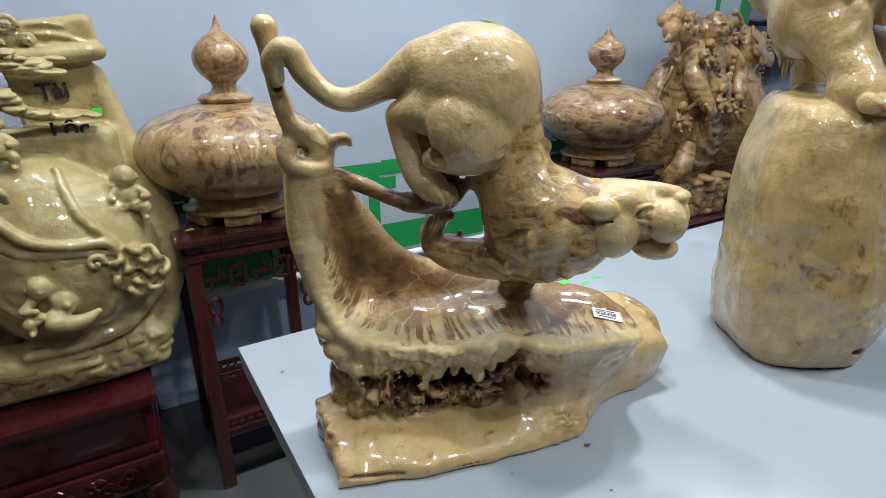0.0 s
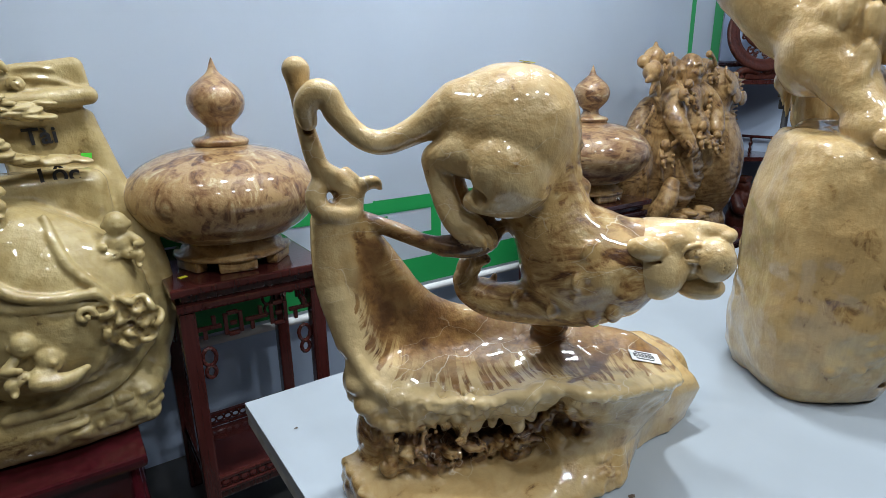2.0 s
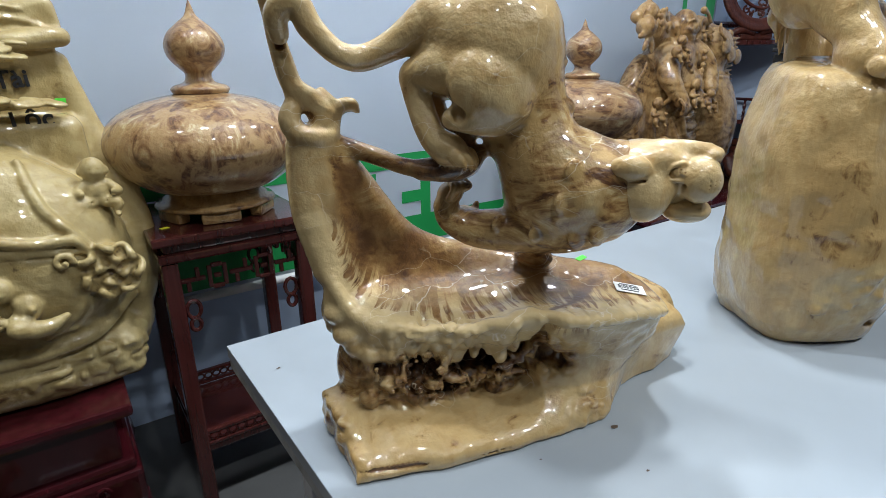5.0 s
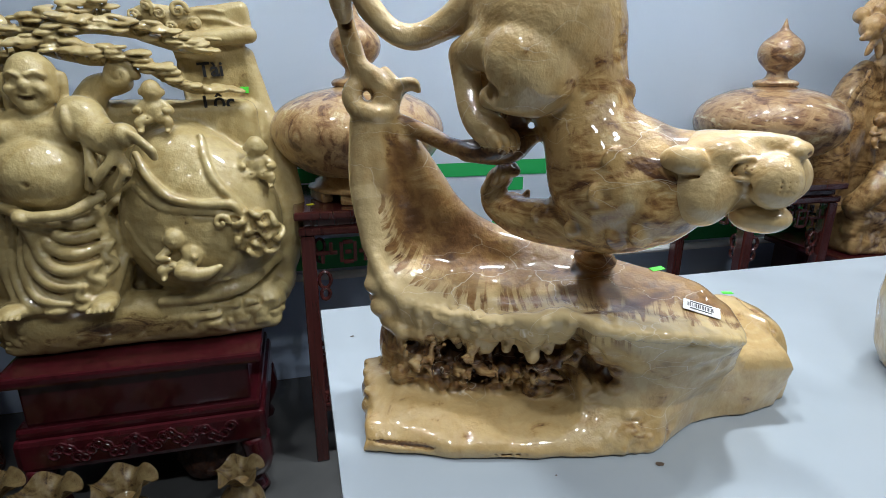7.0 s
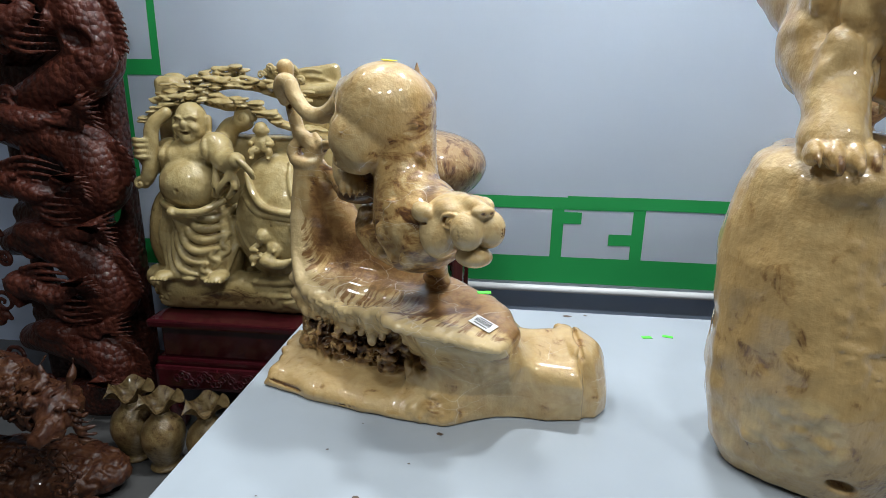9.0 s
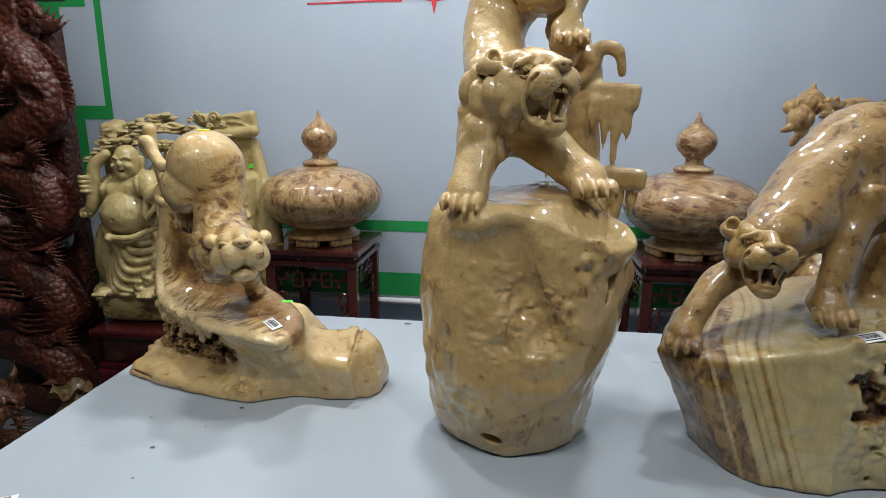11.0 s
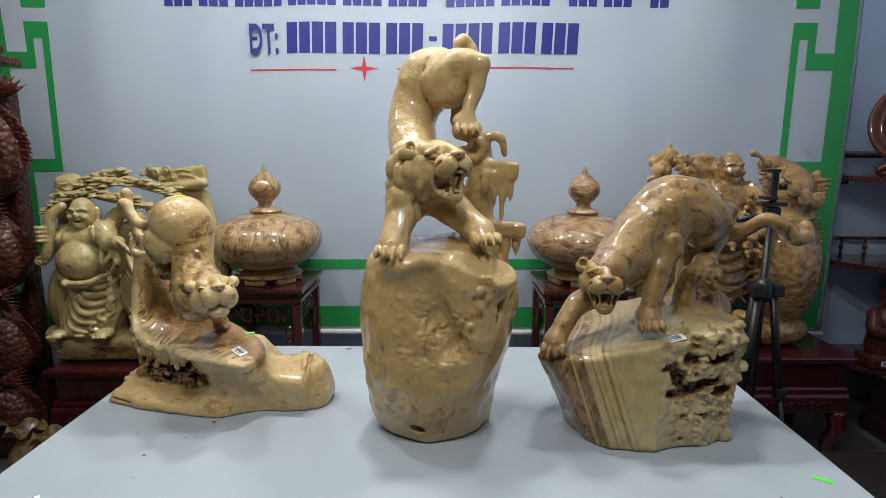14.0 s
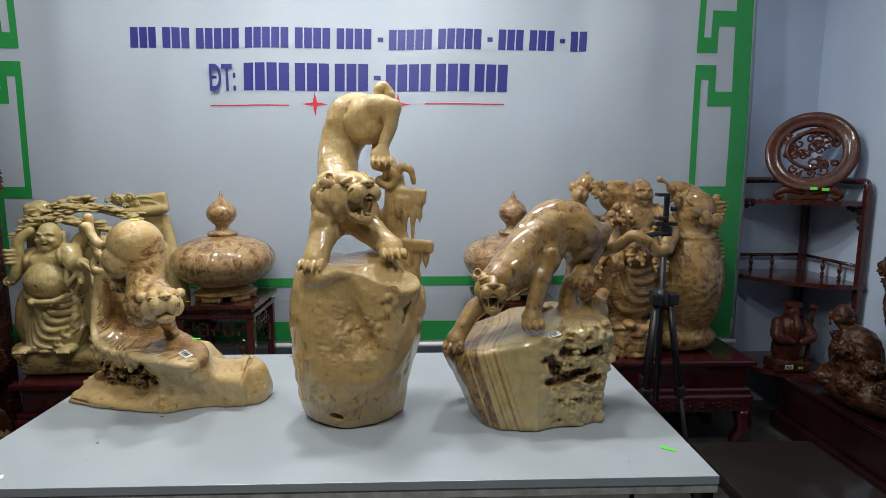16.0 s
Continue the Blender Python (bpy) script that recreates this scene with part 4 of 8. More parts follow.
    c.stain((0.80, 0.81, 0.775), (0.05, 0.04, 0.025), 0.35, 0.8)
    c.rough(0.004, 70, (0.87, 0.80, 0.88), (0.05, 0.05, 0.03))
    # boulder end: two lobes with sawn facets
    c.loft([(0.730, [(0.915, 0.862), (0.985, 0.851), (1.050, 0.862), (1.060, 0.92), (1.050, 1.01), (0.93, 1.01)]),
            (0.765, [(0.915, 0.862), (0.985, 0.846), (1.050, 0.855), (1.060, 0.92), (1.055, 1.01), (0.93, 1.01)]),
            (0.830, [(0.925, 0.852), (0.990, 0.838), (1.045, 0.832), (1.060, 0.92), (1.060, 0.99), (0.93, 0.99)]),
            (0.900, [(0.930, 0.870), (0.990, 0.852), (1.048, 0.846), (1.056, 0.92), (1.050, 0.97), (0.94, 0.98)])], 0.014, 0.030, 0.14,
           [((1.0, 0.875, 0.866), (-0.02, -0.36, 0.95)), ((1.045, 0.87, 0.86), (0.92, -0.12, 0.35)), ((0.965, 0.96, 0.885), (-0.1, 0.6, 0.8))])
    c.loft([(0.730, [(1.030, 0.864), (1.075, 0.872), (1.098, 0.905), (1.098, 0.97), (1.05, 1.02), (1.0, 1.0)]),
            (0.790, [(1.030, 0.862), (1.080, 0.866), (1.110, 0.895), (1.112, 0.96), (1.06, 1.02), (1.0, 1.0)]),
            (0.840, [(1.030, 0.872), (1.072, 0.872), (1.104, 0.905), (1.104, 0.95), (1.05, 1.0), (1.0, 0.99)]),
            (0.900, [(1.030, 0.885), (1.060, 0.890), (1.085, 0.915), (1.085, 0.95), (1.04, 0.98), (1.0, 0.98)])], 0.020, 0.008, 0.17,
           [((1.07, 0.93, 0.876), (0.34, -0.10, 0.93)), ((1.10, 0.92, 0.82), (1, -0.25, 0.22))])
    c.tube([(1.046, 0.835, 0.840), (1.044, 0.88, 0.868), (1.040, 0.94, 0.884), (1.03, 1.0, 0.88)], [0.003, 0.005, 0.006, 0.006], 0.006, 0.35, True)
    c.stain((1.0, 0.88, 0.868), (0.055, 0.06, 0.03), 0.30, 0.5)
    for k in range(7):
        r = 0.014 + 0.009 * k
        arc = [(1.01 + 1.1 * r * math.cos(a), 0.895 + r * math.sin(a), 0.872 + 0.36 * r * math.sin(a)) for a in np.linspace(-2.6, 0.4, 12)]
        c.dye(arc, 0.0026, 0.26 if k % 2 else 0.02, 0.003)
    c.rough(0.005, 12, (0.62, 0.90, 0.78), (0.30, 0.2, 0.07))
    c.rough(0.003, 40, (0.62, 0.90, 0.78), (0.30, 0.2, 0.05))
    c.rough(0.006, 40, (0.435, 0.98, 0.78), (0.03, 0.12, 0.05), True)
    c.stain((0.432, 0.98, 0.78), (0.022, 0.14, 0.06), 0.5, 0.6)
    c.tube([(0.437, 0.908, 0.766), (0.50, 0.880, 0.764), (0.58, 0.853, 0.760), (0.66, 0.832, 0.757)], [0.0012, 0.0018, 0.0012, 0.0006], 0.002, 0.85, True)
    c.tube([(0.70, 0.820, 0.762), (0.745, 0.808, 0.766), (0.79, 0.80, 0.760)], [0.002, 0.003, 0.001], 0.003, 0.8, True)
    c.ball((0.562, 0.866, 0.780), (0.004, 0.006, 0.004), None, 0.003, 0.8, True)
    c.slice_off((0.6, 0.9, 0.7515), (0, 0, -1), 0.003)
    # fluted shell: ribs from the scalloped lip to the ridge behind
    lip = spline([(0.462, 1.050, 1.060), (0.468, 1.020, 0.992), (0.490, 0.988, 0.940), (0.540, 0.948, 0.924), (0.600, 0.905, 0.926), (0.650, 0.870, 0.934), (0.688, 0.845, 0.944), (0.710, 0.802, 0.945), (0.760, 0.788, 0.938), (0.830, 0.780, 0.930), (0.894, 0.787, 0.915)], 6)
    ridge = spline([(0.520, 1.080, 1.125), (0.545, 1.070, 1.085), (0.572, 1.062, 1.045), (0.605, 1.055, 1.010), (0.645, 1.045, 0.985), (0.690, 1.030, 0.968), (0.740, 1.008, 0.955), (0.795, 0.975, 0.946), (0.845, 0.935, 0.940), (0.885, 0.895, 0.930), (0.912, 0.850, 0.916)], 6)
    wob = random.Random(4)
    rows, steps = [], len(lip) - 1
    for i, (a, b) in enumerate(zip(lip, ridge)):
        sag = 0.030 * min(1.0, 1.6 * (1 - i / steps))
        m = (a + b) / 2 - np.array((0, 0, sag))
        q = 0.45 * m + 0.55 * a - np.array((0, 0, 0.15 * sag))
        rows.append(spline([a, q, m, b], 3))
        jag = wob.uniform(-0.004, 0.004) if 10 < i < 37 else 0.0
        a2 = a + np.array((0, 1.2 * jag, 0.4 * jag))
        r = wob.uniform(0.75, 1.25)
        c.tube([a2, q], [0.008 * r, 0.011 * r], 0.004, 0.02, n=3)
        c.tube([q, m, b], [0.011, 0.015, 0.020], 0.008, 0.3, n=3)
        if 6 < i < 37:
            down = np.array((wob.uniform(-0.004, 0.006), 0.030, -0.036 - 0.010 * wob.random()))
            c.tube([a2, a2 + 0.5 * down, a2 + down], [0.010, 0.013, 0.012], 0.006, 0.02)
            if i % 2 and i > 11:
                end = a2 + down * wob.uniform(0.95, 1.1)
                w = wob.uniform(0.007, 0.011)
                c.ball(end + np.array((0, -0.004, -0.006 - 0.007 * wob.random())), (w, w, w * wob.uniform(1.0, 1.7)), None, 0.003, 0.05)
        if i % 4 == 1 and 12 < i < 36:
            c.ball(a2 + np.array((0.002, 0.010, -0.016)), (0.009, 0.007, 0.010), None, 0.006, 0.0)
    for q, r in (((0.478, 1.005, 0.915), 0.020), ((0.490, 1.000, 0.895), 0.018), ((0.505, 0.985, 0.885), 0.018), ((0.470, 1.015, 0.945), 0.018), ((0.525, 0.970, 0.885), 0.015)):
        c.ball(q, (r, r, 0.8 * r), None, 0.008, 0.05)
    c.ribs = (np.array(rows), 0.035)
    c.tube([ridge[0], ridge[8], ridge[20], ridge[36], ridge[-6]], [0.022, 0.022, 0.024, 0.024, 0.02], 0.03, 0.6)
    c.tube([(0.54, 1.0, 0.93), (0.64, 0.98, 0.918), (0.78, 0.91, 0.915)], [0.028, 0.030, 0.034], 0.03, 0.5)
    c.rough(0.005, 55, (0.60, 0.92, 0.90), (0.18, 0.10, 0.045))
    c.rough(0.003, 110, (0.60, 0.92, 0.90), (0.18, 0.10, 0.045), True)
    c.stain((0.66, 1.0, 0.965), (0.17, 0.07, 0.05), 0.6, 0.6)
    c.stain((0.60, 1.03, 1.01), (0.06, 0.05, 0.06), 0.85, 0.8)
    c.stain((0.76, 0.90, 0.945), (0.10, 0.05, 0.03), 0.8, 0.8)
    c.stain((0.515, 1.02, 1.035), (0.045, 0.06, 0.05), 0.85, 0.6)
    c.dye([(0.705, 0.835, 0.948), (0.75, 0.84, 0.945), (0.80, 0.86, 0.945), (0.85, 0.88, 0.940)], 0.012, 0.9, 0.010)
    # left column
    c.tube([(0.478, 1.045, 1.00), (0.478, 1.072, 1.07), (0.482, 1.085, 1.12), (0.484, 1.088, 1.160)], [0.024, 0.034, 0.037, 0.036], 0.02, 0.05)
    c.tube([(0.500, 1.085, 1.150), (0.530, 1.082, 1.115), (0.560, 1.075, 1.070)], [0.022, 0.022, 0.020], 0.02, 0.4)
    c.tube([(0.500, 1.050, 1.150), (0.508, 1.040, 1.110), (0.520, 1.030, 1.06), (0.530, 1.01, 1.02)], [0.006, 0.009, 0.010, 0.006], 0.012, 0.75, True)
    c.tube([(0.470, 1.040, 1.130), (0.474, 1.038, 1.09), (0.486, 1.02, 1.04)], [0.004, 0.006, 0.004], 0.010, 0.3, True)
    c.stain((0.520, 1.045, 1.12), (0.030, 0.05, 0.035), 0.8, 0.6)
    c.stain((0.505, 1.03, 1.075), (0.035, 0.05, 0.025), 0.0, 0.7)
    # twisted root on top of it
    c.tube([(0.484, 1.085, 1.165), (0.462, 1.078, 1.184), (0.454, 1.080, 1.205), (0.466, 1.085, 1.228), (0.458, 1.086, 1.262), (0.449, 1.086, 1.300), (0.446, 1.086, 1.335), (0.442, 1.086, 1.362)], [0.020, 0.016, 0.014, 0.014, 0.014, 0.012, 0.013, 0.015], 0.004, 0.08)
    c.ball((0.442, 1.086, 1.368), (0.0175, 0.0175, 0.017), None, 0.003, 0.15)
    c.ball((0.449, 1.070, 1.294), (0.006, 0.016, 0.009), (0, 20, 0), 0.004, 0.8, True)
    c.tube([(0.466, 1.080, 1.240), (0.486, 1.078, 1.222), (0.496, 1.074, 1.206), (0.492, 1.070, 1.190)], [0.013, 0.017, 0.018, 0.014], 0.005, 0.05)
    c.tube([(0.462, 1.070, 1.184), (0.480, 1.062, 1.178), (0.500, 1.064, 1.180), (0.512, 1.07, 1.192)], [0.014, 0.014, 0.013, 0.008], 0.004, 0.05)
    c.tube([(0.494, 1.076, 1.214), (0.512, 1.072, 1.206), (0.524, 1.068, 1.216), (0.537, 1.066, 1.217), (0.545, 1.064, 1.207)], [0.015, 0.013, 0.011, 0.009, 0.003], 0.004, 0.03)
    c.tube([(0.508, 1.075, 1.222), (0.500, 1.080, 1.236)], [0.010, 0.006], 0.004, 0.05)
    c.ball((0.473, 1.058, 1.203), (0.009, 0.020, 0.008), (0, -35, 0), 0.004, 0.92, True)
    c.ball((0.528, 1.056, 1.200), (0.009, 0.018, 0.008), (0, 30, 0), 0.003, 0.9, True)
    # branch and burl block under the hind foot
    c.tube([(0.505, 1.075, 1.168), (0.530, 1.065, 1.160), (0.553, 1.040, 1.150), (0.572, 1.000, 1.140), (0.592, 0.970, 1.136)], [0.014, 0.013, 0.012, 0.011, 0.013], 0.008, 0.72)
    c.tube([(0.590, 0.972, 1.136), (0.612, 0.955, 1.138), (0.640, 0.950, 1.142), (0.660, 0.952, 1.150)], [0.014, 0.019, 0.020, 0.012], 0.006, 0.85)
    c.block((0.645, 0.972, 1.165), (0.018, 0.016, 0.026), 0.008, (0, 10, 0), 0.008, 0.9)
    c.tube([(0.575, 0.980, 1.150), (0.588, 0.962, 1.150), (0.600, 0.948, 1.142)], [0.003, 0.006, 0.003], 0.003, 0.97, True)
    # tail
    c.tube([(0.445, 1.066, 1.304), (0.441, 1.060, 1.325), (0.452, 1.050, 1.340), (0.466, 1.045, 1.335), (0.477, 1.040, 1.312), (0.503, 1.030, 1.283), (0.535, 1.020, 1.277), (0.572, 1.000, 1.294), (0.610, 0.972, 1.322)], [0.012, 0.015, 0.0155, 0.0155, 0.0155, 0.016, 0.017, 0.020, 0.030], 0.004, 0.0)
    c.stain((0.575, 0.985, 1.275), (0.035, 0.03, 0.014), 0.55, 0.9)
    # rump, loin, chest
    c.ball((0.678, 0.938, 1.290), (0.083, 0.080, 0.083), (0, 10, -20), 0.02, 0.0)
    c.ball((0.645, 0.955, 1.305), (0.055, 0.055, 0.055), None, 0.02, 0.0)
    c.tube([(0.685, 0.935, 1.285), (0.705, 0.928, 1.235), (0.718, 0.912, 1.190), (0.728, 0.893, 1.145), (0.738, 0.880, 1.105)], [0.080, 0.066, 0.057, 0.060, 0.060], 0.025, 0.30)
    c.ball((0.748, 0.872, 1.105), (0.076, 0.070, 0.074), (0, 0, -35), 0.025, 0.5)
    c.ball((0.772, 0.868, 1.152), (0.036, 0.036, 0.030), (0, 15, -30), 0.014, 0.72)
    # near haunch and hind leg
    c.ball((0.640, 0.892, 1.240), (0.058, 0.034, 0.050), (0, 30, -16), 0.004, 0.02)
    c.tube([(0.640, 0.905, 1.255), (0.606, 0.945, 1.262), (0.584, 0.980, 1.257)], [0.036, 0.030, 0.019], 0.010, 0.0)
    c.tube([(0.585, 0.982, 1.252), (0.588, 0.972, 1.215), (0.592, 0.952, 1.178), (0.600, 0.944, 1.166)], [0.020, 0.018, 0.017, 0.018], 0.004, 0.0)
    c.tube([(0.600, 0.920, 1.205), (0.622, 0.898, 1.200), (0.645, 0.892, 1.196)], [0.014, 0.016, 0.012], 0.012, 0.0)
    c.ball((0.598, 0.905, 1.214), (0.006, 0.010, 0.012), None, 0.006, 0.25, True)
    paw(c, (0.612, 0.936, 1.163), pose(0, 0, 0, 0, 25, -65), 0.033, 0.05)
    # far hind leg
    c.tube([(0.665, 1.0, 1.27), (0.630, 1.02, 1.245), (0.635, 1.01, 1.20), (0.650, 0.985, 1.155)], [0.05, 0.03, 0.02, 0.018], 0.012, 0.5)
    # forelegs
    c.tube([(0.770, 0.830, 1.085), (0.740, 0.860, 1.062), (0.700, 0.905, 1.050), (0.660, 0.945, 1.050), (0.634, 0.968, 1.062), (0.628, 0.975, 1.080)], [0.050, 0.042, 0.033, 0.027, 0.021, 0.018], 0.010, 0.55)
    c.ball((0.636, 0.975, 1.098), (0.020, 0.020, 0.017), (0, -30, 0), 0.005, 0.45)
    for k in range(4):
        c.tube([(0.622 + 0.009 * k, 0.957, 1.096 + 0.003 * k), (0.626 + 0.009 * k, 0.955, 1.110), (0.631 + 0.008 * k, 0.972, 1.117)], [0.005, 0.0052, 0.004], 0.0015, 0.5)
    c.tube([(0.652, 0.965, 1.072), (0.666, 0.962, 1.070), (0.672, 0.962, 1.080)], [0.010, 0.008, 0.005], 0.004, 0.6)
    c.tube([(0.770, 0.90, 1.06), (0.772, 0.935, 1.01), (0.775, 0.955, 0.965)], [0.036, 0.022, 0.021], 0.010, 0.6)
    c.ball((0.772, 0.945, 0.982), (0.030, 0.022, 0.014), (0, 5, -40), 0.006, 0.7)
    # shoulder muscle, neck
    c.tube([(0.716, 0.838, 1.085), (0.735, 0.815, 1.105), (0.757, 0.808, 1.132)], [0.014, 0.018, 0.012], 0.008, 0.0)
    c.ball((0.752, 0.812, 1.085), (0.028, 0.024, 0.030), (0, 20, 0), 0.008, 0.3)
    c.tube([(0.752, 0.865, 1.112), (0.800, 0.822, 1.118)], [0.062, 0.055], 0.02, 0.55)
    c.stain((0.735, 0.84, 1.11), (0.080, 0.09, 0.090), 0.70, 0.5)
    c.stain((0.715, 0.90, 1.20), (0.08, 0.08, 0.08), 0.64, 0.7)
    c.stain((0.755, 0.90, 1.27), (0.040, 0.08, 0.09), 0.60, 0.7)
    c.stain((0.775, 0.83, 1.135), (0.022, 0.06, 0.065), 0.90, 0.6)
    c.stain((0.728, 0.815, 1.105), (0.024, 0.05, 0.030), 0.0, 0.5)
    bur = random.Random(8)
    for k in range(22):
        x, z = bur.uniform(0.66, 0.785), bur.uniform(1.04, 1.22)
        y = c.front(x, z)
        if y < 0.95:
            r = bur.uniform(0.006, 0.016)
            c.stain((x, y, z), (1.4 * r, 0.03, r), bur.choice((0.2, 0.35, 0.8)), 0.95)
            if k % 2:
                c.ball((x, y + 0.2 * r, z), (r, 0.4 * r, r), None, 0.004, None)
    for q, r, t in (((0.620, 0.88, 1.255), 0.012, 0.7), ((0.605, 0.88, 1.215), 0.010, 0.6), ((0.665, 0.87, 1.215), 0.018, 0.75), ((0.71, 0.87, 1.245), 0.010, 0.8), ((0.735, 0.87, 1.235), 0.012, 0.0), ((0.74, 0.87, 1.27), 0.012, 0.7)):
        c.stain((q[0], c.front(q[0], q[2]), q[2]), (1.5 * r, 0.02, 1.1 * r), 0.7 * t, 0.95)
        c.ball((q[0], c.front(q[0], q[2]) + 0.002, q[2]), (0.6 * r, 0.004, 0.5 * r), None, 0.004, None)
    c.rough(0.0018, 26)
    c.rough(0.0035, 50, (0.73, 0.86, 1.10), (0.07, 0.09, 0.09))
    # the head, carved finer
    m = facing(0.823, 0.795, 1.126, -58, 3, 0)
    d = Clay((0.71, 0.655, 1.03), (0.935, 0.885, 1.215), 0.0016)
    calm_head(d, m, 0.068, 0.0)
    d.stain((0.775, 0.845, 1.12), (0.030, 0.05, 0.08), 0.8, 0.8)
    d.rough(0.0012, 40)
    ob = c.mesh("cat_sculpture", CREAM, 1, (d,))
    return tagged(ob, "varnished burl-wood carving of a cat climbing down a fluted shell", "sculpture", "carved cats on the table")


def rearing_cat():
    """The tall cat coming down onto a great boulder of polished wood."""
    c = Clay((1.21, 0.60, 0.745), (1.72, 1.27, 1.86), 0.004)
    levels = []
    for z, xl, xr, yf, yb in ((0.73, 1.285, 1.570, 0.690, 0.955), (0.79, 1.250, 1.584, 0.668, 0.968), (0.854, 1.236, 1.598, 0.648, 0.970), (0.92, 1.226, 1.610, 0.638, 0.965), (0.98, 1.220, 1.622, 0.640, 0.958), (1.04, 1.219, 1.633, 0.648, 0.952),
                              (1.10, 1.220, 1.648, 0.660, 0.945), (1.155, 1.228, 1.658, 0.672, 0.94), (1.21, 1.240, 1.645, 0.682, 0.93), (1.29, 1.265, 1.60, 0.70, 0.91)):
        levels.append((z, round_ring([(xl, 0.80), (xl + 0.02, 0.735), (xl + 0.09, yf + 0.008), (xr - 0.14, yf), (xr - 0.055, yf + 0.045), (xr, 0.80), (xr - 0.02, 0.88), (xr - 0.10, yb), (xl + 0.14, yb), (xl + 0.05, 0.90)])))
    c.loft(levels, 0.03, 0.02, 0.0, [((1.42, 0.80, 1.262), (-0.02, -0.14, 1)), ((1.60, 0.80, 1.20), (0.75, -0.15, 0.6)), ((1.40, 0.668, 1.20), (-0.05, -1, 0.14))])
    c.ball((1.575, 0.735, 1.180), (0.060, 0.050, 0.050), None, 0.03, 0.1)
    c.ball((1.36, 0.715, 1.215), (0.075, 0.050, 0.035), None, 0.03, 0.05)
    c.slice_off((1.42, 0.8, 0.751), (0, 0, -1), 0.006)
    c.tube([(1.40, 0.66, 1.20), (1.43, 0.66, 1.10), (1.47, 0.655, 1.03)], [0.03, 0.035, 0.03], 0.03, 0.1, True)
    # hole low in the front, its shade painted near-black
    c.ball((1.38, 0.668, 0.80), (0.022, 0.02, 0.011), (0, 25, 0), 0.006, 1.0, True)
    c.tube([(1.60, 0.72, 1.16), (1.57, 0.70, 1.05), (1.545, 0.69, 0.97)], [0.004, 0.006, 0.003], 0.006, 0.2, True)
    c.rough(0.007, 8)
    c.rough(0.003, 22)
    c.rough(0.005, 45, (1.42, 0.66, 1.05), (0.14, 0.08, 0.15))
    c.rough(0.004, 90, (1.42, 0.66, 1.05), (0.13, 0.08, 0.15), True)
    c.rough(0.008, 50, (1.56, 0.70, 1.14), (0.08, 0.09, 0.07))
    c.slice_off((1.595, 0.70, 1.05), (0.75, -0.65, -0.12), 0.005)
    c.slice_off((1.56, 0.70, 1.20), (0.30, -0.55, 0.78), 0.005)
    c.rough(0.005, 45, (1.30, 0.68, 0.88), (0.07, 0.09, 0.08))
    c.stain((1.43, 0.66, 0.98), (0.26, 0.09, 0.30), 0.22, 0.4)
    c.stain((1.44, 0.66, 0.84), (0.20, 0.10, 0.10), 0.34, 0.6)
    c.stain((1.42, 0.66, 1.08), (0.11, 0.1, 0.13), 0.26, 0.7)
    c.stain((1.25, 0.74, 1.03), (0.05, 0.10, 0.22), 0.34, 0.7)
    c.stain((1.50, 0.655, 0.965), (0.024, 0.06, 0.028), -0.6, 0.3)
    c.stain((1.31, 0.70, 0.87), (0.060, 0.12, 0.080), -0.3, 0.15)
    pits = random.Random(3)
    for k in range(46):
        burl_patch = k < 18
        x, z = (pits.uniform(1.26, 1.35), pits.uniform(0.81, 0.93)) if burl_patch else (pits.uniform(1.33, 1.52), pits.uniform(0.97, 1.17))
        if burl_patch and ((x - 1.31) / 0.05) ** 2 + ((z - 0.87) / 0.065) ** 2 > 1:
            continue
        r = pits.uniform(0.006, 0.012)
        y = c.front(x, z)
        c.ball((x, y + 0.80 * r, z), r, None, 0.006, None)
        # darker tone low on the right of each knot
        c.stain((x + 0.4 * r, y, z - 0.5 * r), (r, 0.02, 0.8 * r), 0.36, 0.6)
    for k in range(9):
        x, z = pits.uniform(1.535, 1.60), pits.uniform(1.145, 1.20)
        y = c.front(x, z)
        c.ball((x, y + 0.003, z), 0.009, None, 0.004, None)
        # tiny drilled pit, toned dark in place of shade
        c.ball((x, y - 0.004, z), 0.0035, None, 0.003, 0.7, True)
    ring = [(1.31 + 0.055 * math.cos(a), c.front(1.31 + 0.055 * math.cos(a), 0.87 + 0.072 * math.sin(a), 0.72) + 0.001, 0.87 + 0.072 * math.sin(a)) for a in np.linspace(0, 6.28, 18)]
    c.dye(ring, 0.003, 0.62, 0.003)
    c.rough(0.005, 70, (1.31, 0.70, 0.87), (0.055, 0.12, 0.075))
    c.stain((1.55, 0.72, 1.14), (0.07, 0.1, 0.06), 0.35, 0.7)
    # stump with dripping roots behind
    c.tube([(1.60, 0.93, 1.18), (1.56, 0.95, 1.30), (1.545, 0.95, 1.42), (1.55, 0.945, 1.50), (1.53, 0.95, 1.56)], [0.035, 0.035, 0.034, 0.030, 0.026], 0.02, 0.05)
    c.block((1.60, 0.91, 1.452), (0.055, 0.016, 0.028), 0.012, (0, 6, -15), 0.012, 0.05)
    c.block((1.625, 0.90, 1.285), (0.052, 0.016, 0.022), 0.012, (0, 4, -15), 0.012, 0.05)
